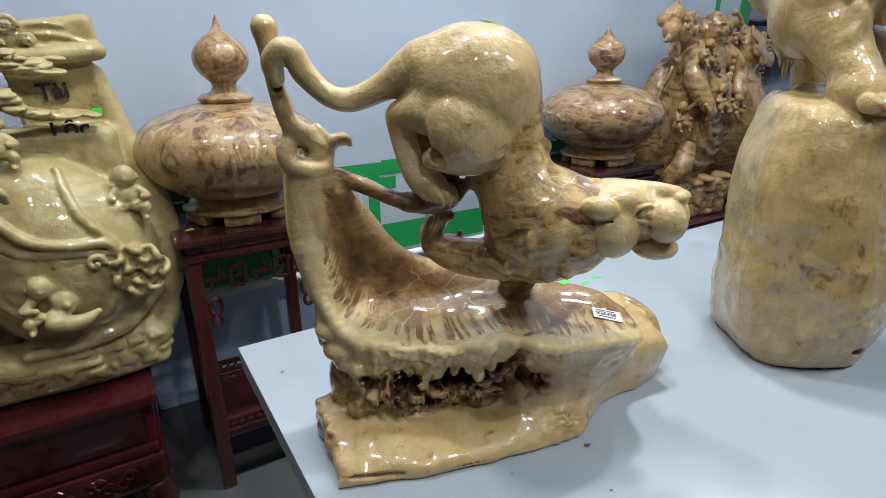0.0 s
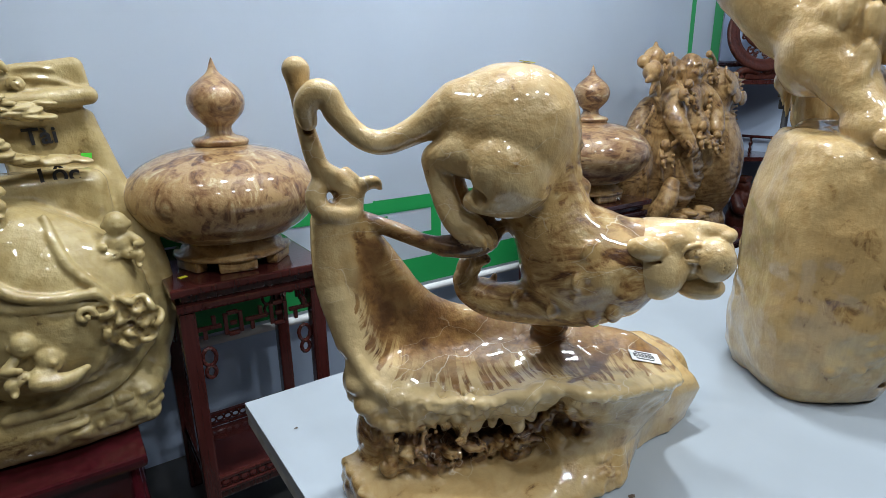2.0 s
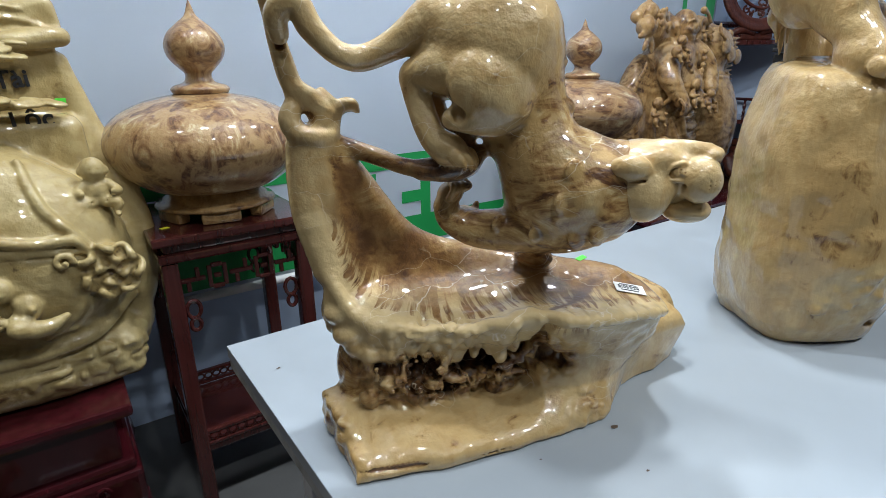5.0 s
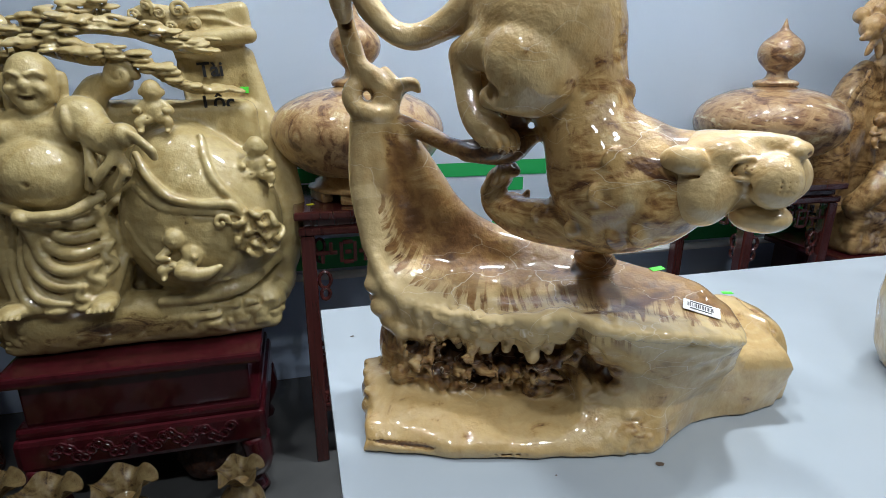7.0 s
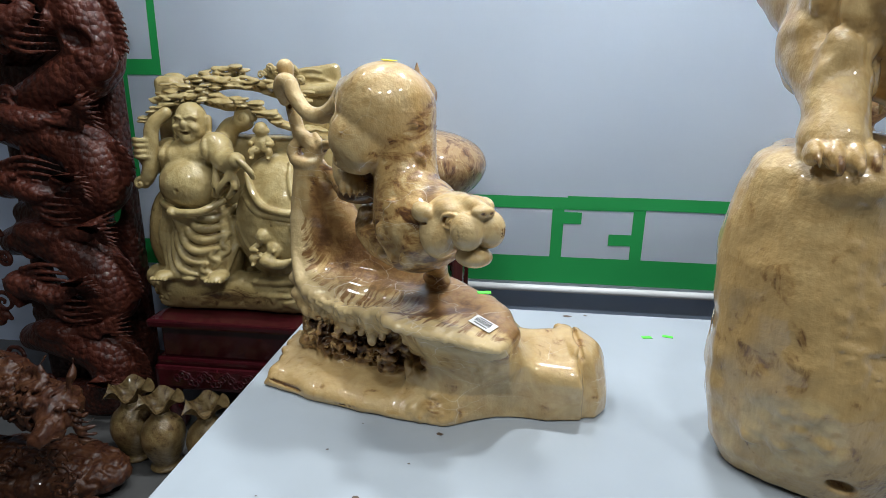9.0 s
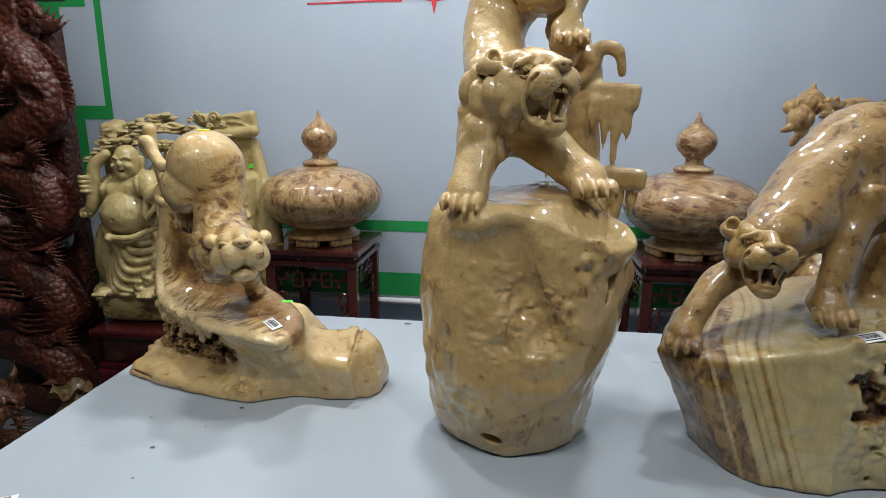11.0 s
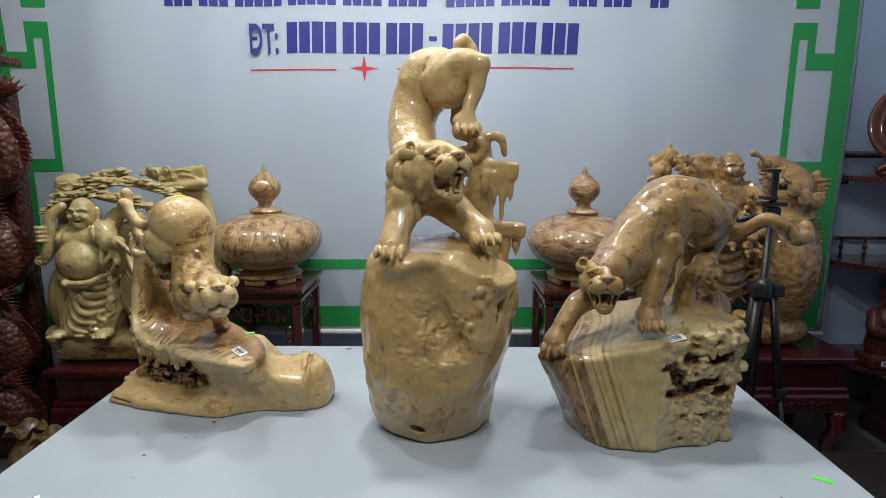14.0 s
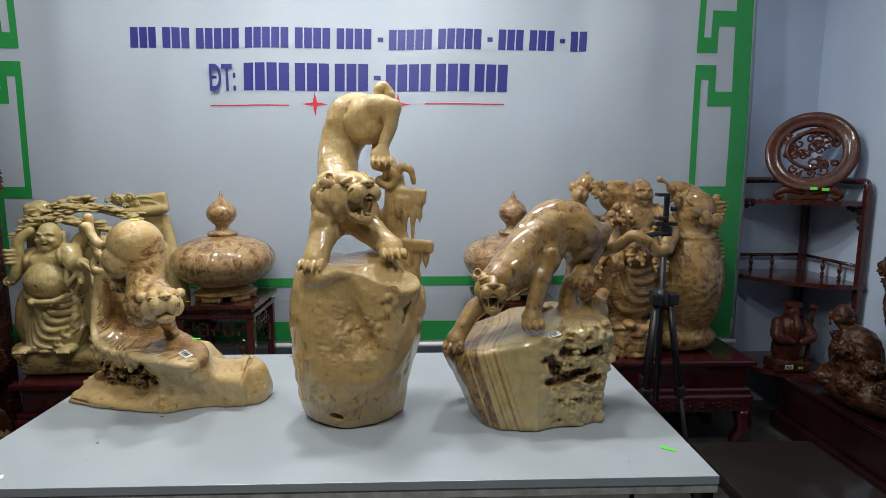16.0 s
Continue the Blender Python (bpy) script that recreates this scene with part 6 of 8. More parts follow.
def imp(c, x, y, z, s, lean=0.0):
    """A small child figure in relief, about 4 s tall, sitting."""
    # cut eyes, mouth and belly lines are coloured darker for stain and shade
    c.ball((x, y, z + 1.25 * s), (0.62 * s, 0.60 * s, 0.70 * s), None, 0.003, 0.0)
    c.ball((x, y - 0.55 * s, z + 1.15 * s), (0.12 * s, 0.14 * s, 0.13 * s), None, 0.003, 0.0)
    for b in (-1, 1):
        c.ball((x + 0.22 * b * s, y - 0.58 * s, z + 1.32 * s), (0.10 * s, 0.06 * s, 0.04 * s), None, 0.002, 0.5, True)
        c.ball((x + 0.66 * b * s, y, z + 1.18 * s), (0.12 * s, 0.16 * s, 0.22 * s), None, 0.003, 0.0)
    c.tube([(x - 0.16 * s, y - 0.58 * s, z + 0.95 * s), (x, y - 0.62 * s, z + 0.9 * s), (x + 0.16 * s, y - 0.58 * s, z + 0.95 * s)], 0.04 * s, 0.002, 0.6, True)
    c.ball((x + 0.1 * lean, y + 0.1 * s, z + 0.05 * s), (0.72 * s, 0.62 * s, 0.80 * s), None, 0.006, 0.0)
    for b in (-1, 1):
        c.tube([(x + 0.55 * b * s, y, z + 0.45 * s), (x + 1.0 * b * s, y - 0.25 * s, z + 0.05 * s), (x + (0.75 * b + lean) * s, y - 0.65 * s, z + 0.10 * s)], [0.30 * s, 0.26 * s, 0.19 * s], 0.004, 0.0)
        c.tube([(x + 0.35 * b * s, y - 0.2 * s, z - 0.45 * s), (x + 0.85 * b * s, y - 0.5 * s, z - 0.60 * s), (x + 0.75 * b * s, y - 0.55 * s, z - 1.10 * s)], [0.38 * s, 0.32 * s, 0.20 * s], 0.004, 0.0)
        c.ball((x + 0.78 * b * s, y - 0.70 * s, z - 1.18 * s), (0.20 * s, 0.30 * s, 0.15 * s), None, 0.003, 0.0)
    for q in (-0.35, -0.1, 0.15):
        c.tube([(x - 0.6 * s, y - 0.45 * s, z + q * s), (x, y - 0.62 * s, z + (q - 0.16) * s), (x + 0.6 * s, y - 0.45 * s, z + q * s)], 0.05 * s, 0.003, 0.3, True)


def drapes(c, sets, r=0.008, k=0.006, tone=0.05):
    """Robe folds: each a raised curved welt with a groove beside it, its stain and shade painted by tone."""
    for pts in sets:
        q = np.array(pts, float)
        c.tube(q, [0.5 * r] + [r] * (len(q) - 2) + [0.5 * r], k, tone)
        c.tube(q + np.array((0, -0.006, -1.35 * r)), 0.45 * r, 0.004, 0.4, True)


def spiral(c, x, y, z, r, turns=1.6, w=0.010, flip=1, tone=0.0):
    pts = []
    for i in range(12):
        a = i / 11 * turns * 2 * math.pi
        rr = r * (1 - 0.85 * i / 11)
        pts.append((x + flip * rr * math.cos(a), y - 0.012 * i / 11, z + rr * math.sin(a)))
    c.tube(pts, [w * (1 - 0.4 * i / 11) for i in range(12)], 0.003, tone, n=2)


def sack_figure():
    """Laughing monk with a great sack under a pine bough, beside a scroll."""
    c = Clay((-0.55, 1.70, 0.486), (0.41, 2.17, 1.45), 0.0040)
    rnd = random.Random(11)
    # rough log foot
    c.block((-0.07, 1.985, 0.555), (0.36, 0.13, 0.060), 0.03, (0, 0, 2), 0.02, 0.0)
    c.tube([(-0.46, 1.93, 0.60), (-0.34, 1.895, 0.575), (-0.12, 1.91, 0.572), (0.08, 1.895, 0.565), (0.22, 1.915, 0.572), (0.29, 1.98, 0.61)], [0.05, 0.078, 0.066, 0.072, 0.066, 0.05], 0.03, 0.0)
    c.tube([(-0.02, 1.845, 0.625), (0.10, 1.84, 0.632), (0.20, 1.86, 0.650), (0.29, 1.93, 0.70)], [0.014, 0.018, 0.018, 0.014], 0.015, 0.0)
    c.rough(0.010, 40, (0.18, 1.86, 0.57), (0.22, 0.14, 0.06), True)
    c.rough(0.008, 55, (-0.42, 1.86, 0.56), (0.10, 0.14, 0.06), True)
    c.stain((-0.14, 1.86, 0.555), (0.24, 0.12, 0.06), 0.75, 0.7)
    c.slice_off((0, 1.9, 0.4885), (0, 0, -1), 0.004)
    # backing of old wood
    c.block((-0.06, 2.03, 0.86), (0.33, 0.055, 0.30), 0.04, None, 0.02, 0.05)
    c.ball((-0.39, 1.93, 0.80), (0.075, 0.075, 0.17), (0, 8, 0), 0.01, 0.3)
    c.block((-0.39, 2.02, 1.22), (0.05, 0.03, 0.15), 0.03, None, 0.02, 0.05)
    # the monk
    c.ball((-0.235, 1.93, 0.745), (0.135, 0.11, 0.19), (0, -4, 0), 0.02, 0.0)
    c.ball((-0.26, 1.90, 0.66), (0.13, 0.10, 0.08), None, 0.02, 0.0)
    c.ball((-0.255, 1.89, 0.985), (0.115, 0.115, 0.105), None, 0.02, 0.0)
    c.ball((-0.252, 1.93, 1.085), (0.115, 0.085, 0.075), None, 0.02, 0.0)
    for b in (-1, 1):
        c.ball((-0.255 + 0.05 * b, 1.868, 1.085), (0.052, 0.03, 0.035), None, 0.012, 0.0)
    c.ball((-0.256, 1.772, 0.975), 0.008, None, 0.003, 0.7, True)
    laughing_head(c, -0.243, 1.905, 1.203, 0.062)
    c.tube([(-0.35, 1.93, 1.10), (-0.395, 1.90, 1.06), (-0.41, 1.86, 1.10)], [0.05, 0.045, 0.035], 0.01, 0.0)
    for i in range(4):
        c.tube([(-0.435, 1.845, 1.085 + 0.02 * i), (-0.41, 1.825, 1.085 + 0.02 * i), (-0.385, 1.84, 1.085 + 0.02 * i)], 0.010, 0.002, 0.0)
    c.tube([(-0.325, 1.88, 1.24), (-0.37, 1.86, 1.19), (-0.385, 1.86, 1.10), (-0.40, 1.86, 1.03), (-0.43, 1.865, 0.985)], [0.02, 0.025, 0.026, 0.028, 0.022], 0.006, 0.0)
    spiral(c, -0.435, 1.85, 0.985, 0.024, 1.2, 0.010)
    c.ball((-0.145, 1.88, 1.125), (0.056, 0.05, 0.052), None, 0.012, 0.0)
    c.tube([(-0.14, 1.88, 1.12), (-0.085, 1.83, 1.075), (-0.035, 1.80, 1.085)], [0.05, 0.042, 0.032], 0.012, 0.0)
    for i in range(4):
        c.tube([(-0.045 + 0.008 * i, 1.79, 1.10 - 0.006 * i), (-0.005 + 0.010 * i, 1.775, 1.085 - 0.010 * i), (0.012 + 0.006 * i, 1.785, 1.055 - 0.008 * i)], 0.0095, 0.002, 0.0)
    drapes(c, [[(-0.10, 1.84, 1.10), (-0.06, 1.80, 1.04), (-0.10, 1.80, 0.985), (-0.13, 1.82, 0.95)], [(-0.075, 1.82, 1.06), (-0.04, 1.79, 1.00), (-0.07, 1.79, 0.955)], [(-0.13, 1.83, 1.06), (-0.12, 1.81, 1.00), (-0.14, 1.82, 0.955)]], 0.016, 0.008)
    # belt, robe folds, feet
    c.tube([(-0.365, 1.86, 0.915), (-0.30, 1.80, 0.905), (-0.25, 1.785, 0.895), (-0.18, 1.80, 0.90), (-0.125, 1.85, 0.93)], 0.014, 0.006, 0.0)
    c.ball((-0.285, 1.785, 0.895), 0.02, None, 0.004, 0.0)
    c.ball((-0.225, 1.90, 0.72), (0.125, 0.095, 0.12), None, 0.02, 0.0)
    for pts, r in (([(-0.28, 0.895), (-0.225, 0.865), (-0.165, 0.862), (-0.115, 0.90)], 0.016), ([(-0.285, 0.89), (-0.235, 0.835), (-0.17, 0.825), (-0.11, 0.85)], 0.016), ([(-0.29, 0.885), (-0.25, 0.805), (-0.19, 0.785), (-0.12, 0.80)], 0.017),
                   ([(-0.295, 0.88), (-0.275, 0.79), (-0.225, 0.745), (-0.15, 0.755)], 0.017), ([(-0.305, 0.88), (-0.30, 0.77), (-0.255, 0.71), (-0.185, 0.70)], 0.017), ([(-0.315, 0.88), (-0.325, 0.76), (-0.295, 0.68), (-0.225, 0.655)], 0.016),
                   ([(-0.33, 0.90), (-0.355, 0.80), (-0.35, 0.70), (-0.30, 0.64)], 0.015), ([(-0.35, 0.90), (-0.375, 0.82), (-0.38, 0.72), (-0.36, 0.65)], 0.013), ([(-0.12, 0.88), (-0.105, 0.80), (-0.11, 0.72), (-0.13, 0.66)], 0.013),
                   ([(-0.15, 0.755), (-0.17, 0.725), (-0.15, 0.705), (-0.17, 0.68)], 0.013), ([(-0.185, 0.70), (-0.205, 0.675), (-0.185, 0.66), (-0.205, 0.64)], 0.013), ([(-0.12, 0.80), (-0.14, 0.77), (-0.12, 0.745), (-0.14, 0.72)], 0.012)):
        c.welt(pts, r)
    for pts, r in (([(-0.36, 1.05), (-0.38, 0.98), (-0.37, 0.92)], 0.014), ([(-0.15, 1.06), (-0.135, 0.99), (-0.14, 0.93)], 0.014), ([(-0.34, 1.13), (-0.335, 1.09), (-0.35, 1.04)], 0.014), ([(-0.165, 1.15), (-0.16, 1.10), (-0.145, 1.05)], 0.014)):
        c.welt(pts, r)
    for x in (-0.33, -0.26, -0.19):
        c.ball((x, c.front(x, 0.64), 0.64), (0.03, 0.018, 0.012), None, 0.008, 0.0)
    for fx in (-0.15, -0.36):
        c.ball((fx, 1.82, 0.645), (0.035, 0.055, 0.022), None, 0.008, 0.0)
        for i in range(5):
            c.ball((fx - 0.026 + 0.013 * i, 1.772, 0.642), (0.0075, 0.013, 0.009), None, 0.002, 0.0)
    # the sack, its ribbon and rosette
    c.ball((0.10, 1.94, 0.83), (0.215, 0.15, 0.235), None, 0.02, 0.05)
    c.ball((0.060, 1.955, 0.985), (0.13, 0.11, 0.115), None, 0.03, 0.0)
    c.tube([(-0.03, 1.86, 1.03), (0.0, 1.83, 0.97), (0.05, 1.80, 0.925), (0.12, 1.795, 0.905), (0.19, 1.80, 0.90), (0.225, 1.81, 0.86)], [0.010, 0.013, 0.013, 0.013, 0.012, 0.010], 0.004, 0.0)
    c.welt([(0.125, 1.07), (0.14, 1.0), (0.165, 0.95), (0.235, 0.87)], 0.013, 0.3, 0.004, 0.0, 0.6, False)
    spiral(c, 0.165, 1.795, 0.855, 0.02, 1.1, 0.008)
    for pts in ([(-0.05, 0.95), (0.02, 0.90), (0.12, 0.885), (0.21, 0.87)], [(-0.08, 0.85), (-0.02, 0.76), (0.06, 0.70), (0.16, 0.68)], [(0.20, 0.78), (0.17, 0.72), (0.10, 0.67)]):
        c.welt(pts, 0.009, 0.5, 0.008)
    c.ball((0.255, 1.835, 0.815), (0.060, 0.030, 0.060), None, 0.008, 0.2)
    c.ball((0.255, 1.815, 0.815), (0.057, 0.024, 0.057), None, 0.004, 0.1)
    for rr, lobes, amp, w in ((0.058, 7, 0.013, 0.009), (0.030, 4, 0.010, 0.008)):
        loop = []
        for a in np.linspace(0, 2 * math.pi, 43):
            q = rr * (1 + 0.10 * math.sin(lobes * a + 1))
            loop.append((0.255 + q * math.cos(a), 1.800 + amp * math.sin(lobes * a), 0.815 + q * math.sin(a)))
        c.tube(loop, w, 0.006, 0.0, curve=False)
        for i in range(lobes):
            a = (i + 0.25) * 2 * math.pi / lobes
            c.tube([(0.255 + 0.4 * rr * math.cos(a), 1.798, 0.815 + 0.4 * rr * math.sin(a)), (0.255 + 0.95 * rr * math.cos(a), 1.795, 0.815 + 0.95 * rr * math.sin(a))], [0.004, 0.009], 0.004, 0.35, True)
    c.ball((0.250, 1.790, 0.812), (0.009, 0.016, 0.009), None, 0.004, 0.7, True)
    imp(c, 0.262, 1.885, 0.985, 0.043)
    imp(c, 0.045, 1.795, 0.765, 0.041, 0.4)
    c.tube([(0.06, 1.77, 0.73), (0.11, 1.775, 0.72), (0.15, 1.785, 0.735)], [0.022, 0.018, 0.008], 0.004, 0.0)
    imp(c, 0.02, 1.90, 1.135, 0.041)
    # scroll
    c.block((0.160, 2.085, 1.19), (0.094, 0.018, 0.155), 0.008, (0, -4, 0), 0.01, 0.22)
    c.tube([(0.25, 2.09, 1.28), (0.285, 2.07, 1.12), (0.325, 2.03, 0.95), (0.335, 2.0, 0.78), (0.30, 1.98, 0.64)], [0.02, 0.03, 0.045, 0.05, 0.04], 0.02, 0.05)
    c.tube([(0.055, 2.055, 1.315), (0.16, 2.055, 1.325), (0.262, 2.06, 1.335)], 0.023, 0.004, 0.0)
    c.block((0.19, 2.08, 0.98), (0.10, 0.03, 0.12), 0.02, None, 0.02, 0.1)
    for sx in (-1, 1):
        c.tube([(0.150 + 0.094 * sx, 2.07, 1.31), (0.165 + 0.092 * sx, 2.065, 1.19), (0.185 + 0.095 * sx, 2.06, 1.06)], 0.005, 0.003, 0.0)
    # cloud and pine bough
    c.block((0.185, 2.085, 1.365), (0.085, 0.022, 0.052), 0.02, (0, -8, 0), 0.01, 0.05)
    c.ball((0.05, 2.08, 1.375), (0.09, 0.028, 0.035), (0, 10, 0), 0.012, 0.0)
    c.ball((-0.38, 2.05, 1.34), (0.06, 0.03, 0.045), None, 0.01, 0.0)
    for x, z, r, w, t in ((0.085, 1.395, 0.024, 0.007, 1), (0.035, 1.385, 0.019, 0.006, -1), (0.005, 1.405, 0.015, 0.005, 1), (0.125, 1.36, 0.017, 0.006, -1), (-0.03, 1.38, 0.016, 0.005, 1), (0.06, 1.352, 0.014, 0.005, 1)):
        spiral(c, x, 2.052, z, r, 1.4, w, t)
    for pts in ([(0.12, 1.395), (0.16, 1.40), (0.20, 1.395)], [(0.14, 1.375), (0.19, 1.372), (0.25, 1.352)]):
        c.welt(pts, 0.006, 0.3, 0.004, 0.0, 0.6, False)
    spiral(c, -0.055, 1.93, 1.225, 0.036, 1.5, 0.013)
    c.tube([(-0.06, 1.95, 1.21), (-0.12, 1.96, 1.19), (-0.15, 1.96, 1.15)], [0.03, 0.035, 0.04], 0.02, 0.0)
    boughs = [[(-0.42, 1.95, 1.19), (-0.34, 1.95, 1.255), (-0.24, 1.96, 1.285), (-0.16, 1.97, 1.335), (-0.04, 1.99, 1.335), (0.08, 2.01, 1.30), (0.16, 2.02, 1.285)],
              [(-0.22, 1.96, 1.285), (-0.12, 1.95, 1.262), (-0.02, 1.95, 1.262), (0.06, 1.95, 1.215), (0.12, 1.98, 1.190), (0.20, 2.01, 1.186)],
              [(-0.40, 1.98, 1.255), (-0.32, 2.0, 1.315), (-0.20, 2.01, 1.36), (-0.08, 2.01, 1.38)]]
    for b in boughs:
        c.tube(b, [0.016] * (len(b) - 1) + [0.008], 0.006, 0.1)
        for p in spline(b, 5):
            tall = 0.010 if p[0] > 0.08 and p[2] < 1.25 else 0.034
            for _ in range(3):
                dx, dz = rnd.uniform(-0.028, 0.028), rnd.uniform(-0.002, tall)
                r = rnd.uniform(0.016, 0.027)
                c.ball((p[0] + dx, p[1] - 0.022 - rnd.uniform(0, 0.022), p[2] + dz), (r, 0.8 * r, 0.0062), (rnd.uniform(5, 26), rnd.uniform(-8, 8), 0), 0.0015, 0.0)
            for _ in range(2):
                dx = rnd.uniform(-0.02, 0.02)
                c.tube([(p[0] + dx, p[1] - 0.015, p[2] - 0.004), (p[0] + dx * 1.5, p[1] - 0.03, p[2] + 0.5 * tall)], 0.0045, 0.002, 0.3)
    c.rough(0.0016, 45)
    ob = c.mesh("monk_carving", OLIVE)
    return tagged(ob, "glossy pale wood carving of a laughing monk with a sack", "sculpture", "carved monks on the cabinets")


def child_figure():
    """Laughing monk with peaches, climbing children and a great money jar."""
    c = Clay((2.40, 1.80, 0.528), (3.42, 2.29, 1.56), 0.0048)
    # stump foot
    c.block((2.72, 2.02, 0.625), (0.20, 0.13, 0.095), 0.03, (0, 0, -6), 0.02, 0.0)
    c.ball((3.10, 2.08, 0.61), (0.20, 0.14, 0.09), None, 0.03, 0.1)
    c.rough(0.012, 24, (2.70, 1.92, 0.62), (0.26, 0.2, 0.13), True)
    c.ball((2.74, 2.10, 0.98), (0.20, 0.13, 0.40), (0, 6, 0), 0.04, 0.2)
    c.ball((2.54, 2.10, 0.98), (0.10, 0.09, 0.32), (0, 12, 0), 0.03, 0.1)
    # jar with rope and coins
    body = [(3.14, 2.07, 0.68, 0.10), (3.13, 2.07, 0.82, 0.165), (3.125, 2.07, 0.95, 0.185), (3.12, 2.07, 1.07, 0.155), (3.12, 2.07, 1.16, 0.10), (3.12, 2.07, 1.24, 0.09), (3.13, 2.07, 1.32, 0.115)]
    c.tube([p[:3] for p in body], [p[3] for p in body], 0.03, 0.05)
    c.tube([(3.02, 2.0, 1.185), (3.08, 1.965, 1.175), (3.15, 1.965, 1.175), (3.22, 2.0, 1.185)], 0.014, 0.004, 0.0)
    for x, z in ((3.085, 1.325), (3.145, 1.285), (3.205, 1.275)):
        c.ball((x, 1.955, z), (0.038, 0.012, 0.04), None, 0.003, 0.0)
        c.ball((x, 1.940, z), (0.028, 0.008, 0.030), None, 0.002, 0.25, True)
        c.ball((x, 1.950, z), (0.022, 0.008, 0.024), None, 0.002, 0.0)
    c.tube([(3.05, 1.98, 1.43), (3.03, 1.96, 1.39), (3.06, 1.95, 1.36)], 0.008, 0.003, 0.0)
    imp(c, 3.235, 2.03, 1.345, 0.034)
    imp(c, 2.985, 2.02, 1.395, 0.036, 0.3)
    c.tube([(2.90, 1.99, 1.49), (2.93, 1.985, 1.475), (2.96, 1.985, 1.44)], [0.018, 0.010, 0.012], 0.004, 0.0)
    c.ball((3.10, 2.10, 1.41), (0.12, 0.04, 0.06), (0, 20, 0), 0.02, 0.1)
    for i in range(14):
        a = i / 13
        c.tube([(3.22 + 0.02 * math.sin(9 * a), 2.02, 1.36 - 0.30 * a), (3.265 + 0.02 * math.cos(7 * a), 2.0, 1.37 - 0.30 * a)], [0.014, 0.006], 0.004, 0.1)
    # the monk
    laughing_head(c, 2.812, 2.03, 1.415, 0.064, -80)
    c.ball((2.80, 2.05, 1.26), (0.13, 0.10, 0.11), None, 0.02, 0.0)
    c.ball((2.80, 2.02, 1.12), (0.13, 0.12, 0.13), None, 0.02, 0.05)
    c.ball((2.79, 2.04, 0.90), (0.15, 0.12, 0.20), None, 0.02, 0.15)
    c.ball((2.70, 2.08, 1.40), (0.10, 0.05, 0.09), None, 0.02, 0.1)
    for i in range(15):
        a = i / 14
        c.ball((2.735 + 0.15 * a, 1.945 - 0.02 * math.sin(math.pi * a), 1.30 - 0.14 * math.sin(math.pi * a)), 0.013, None, 0.002, 0.0)
    c.tube([(2.90, 2.03, 1.30), (2.96, 1.97, 1.22), (2.93, 1.92, 1.13)], [0.06, 0.05, 0.035], 0.012, 0.0)
    c.tube([(2.70, 2.03, 1.28), (2.64, 1.96, 1.18), (2.66, 1.90, 1.08)], [0.06, 0.05, 0.035], 0.012, 0.0)
    for i in range(4):
        c.tube([(2.63 + 0.012 * i, 1.885, 1.085), (2.632 + 0.014 * i, 1.865, 1.055), (2.636 + 0.013 * i, 1.875, 1.02)], 0.009, 0.002, 0.0)
    for pts, r in (([(2.66, 1.06), (2.74, 1.00), (2.84, 1.01), (2.94, 1.06)], 0.018), ([(2.70, 1.03), (2.76, 0.95), (2.86, 0.955), (2.95, 1.0)], 0.018), ([(2.72, 1.0), (2.77, 0.90), (2.87, 0.89), (2.96, 0.93)], 0.018), ([(2.69, 0.99), (2.72, 0.88), (2.80, 0.84), (2.92, 0.87)], 0.017),
                   ([(2.67, 0.97), (2.67, 0.86), (2.72, 0.79), (2.84, 0.79)], 0.017), ([(2.64, 1.12), (2.60, 1.0), (2.62, 0.88), (2.68, 0.78)], 0.016), ([(2.95, 1.0), (2.91, 0.96), (2.97, 0.93), (2.93, 0.89)], 0.014), ([(2.92, 0.87), (2.95, 0.83), (2.91, 0.80), (2.94, 0.76)], 0.014),
                   ([(2.72, 1.36), (2.69, 1.28), (2.70, 1.2)], 0.016), ([(2.90, 1.36), (2.94, 1.28), (2.95, 1.2)], 0.016), ([(2.50, 1.25), (2.48, 1.10), (2.50, 0.95), (2.55, 0.80)], 0.014)):
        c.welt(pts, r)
    for fx in (2.74, 2.88):
        c.ball((fx, 1.91, 0.725), (0.035, 0.055, 0.022), None, 0.008, 0.0)
    # peaches, leaves, blossom
    for x, y, z, r in ((2.515, 2.03, 1.465, 0.050), (2.475, 2.0, 1.405, 0.047), (2.455, 2.04, 1.45, 0.03)):
        c.ball((x, y, z), (r, r, r * 1.02), None, 0.004, 0.0)
        c.tube([(x + r * 0.2, y - r * 0.75, z + r * 0.75), (x + r * 0.1, y - r * 1.02, z), (x, y - r * 0.75, z - r * 0.7)], 0.005, 0.004, 0.3, True)
    c.ball((2.52, 2.03, 1.52), (0.010, 0.01, 0.02), None, 0.008, 0.0)
    for i in range(9):
        a = i * 0.7
        c.ball((2.575 + 0.032 * math.cos(a), 1.99 - 0.004 * i, 1.435 + 0.034 * math.sin(a)), (0.024, 0.010, 0.014), (0, math.degrees(-a), 0), 0.003, 0.05)
    for a in (200, 240, 285):
        c.ball((2.49 + 0.05 * math.cos(radians(a)), 1.985, 1.40 + 0.07 * math.sin(radians(a))), (0.045, 0.010, 0.016), (0, -a, 0), 0.004, 0.0)
    # children
    imp(c, 2.655, 1.93, 1.30, 0.038, -0.3)
    imp(c, 2.545, 1.945, 1.02, 0.042, 0.2)
    imp(c, 2.745, 1.885, 1.10, 0.042, 0.3)
    imp(c, 2.88, 1.885, 1.06, 0.036, -0.2)
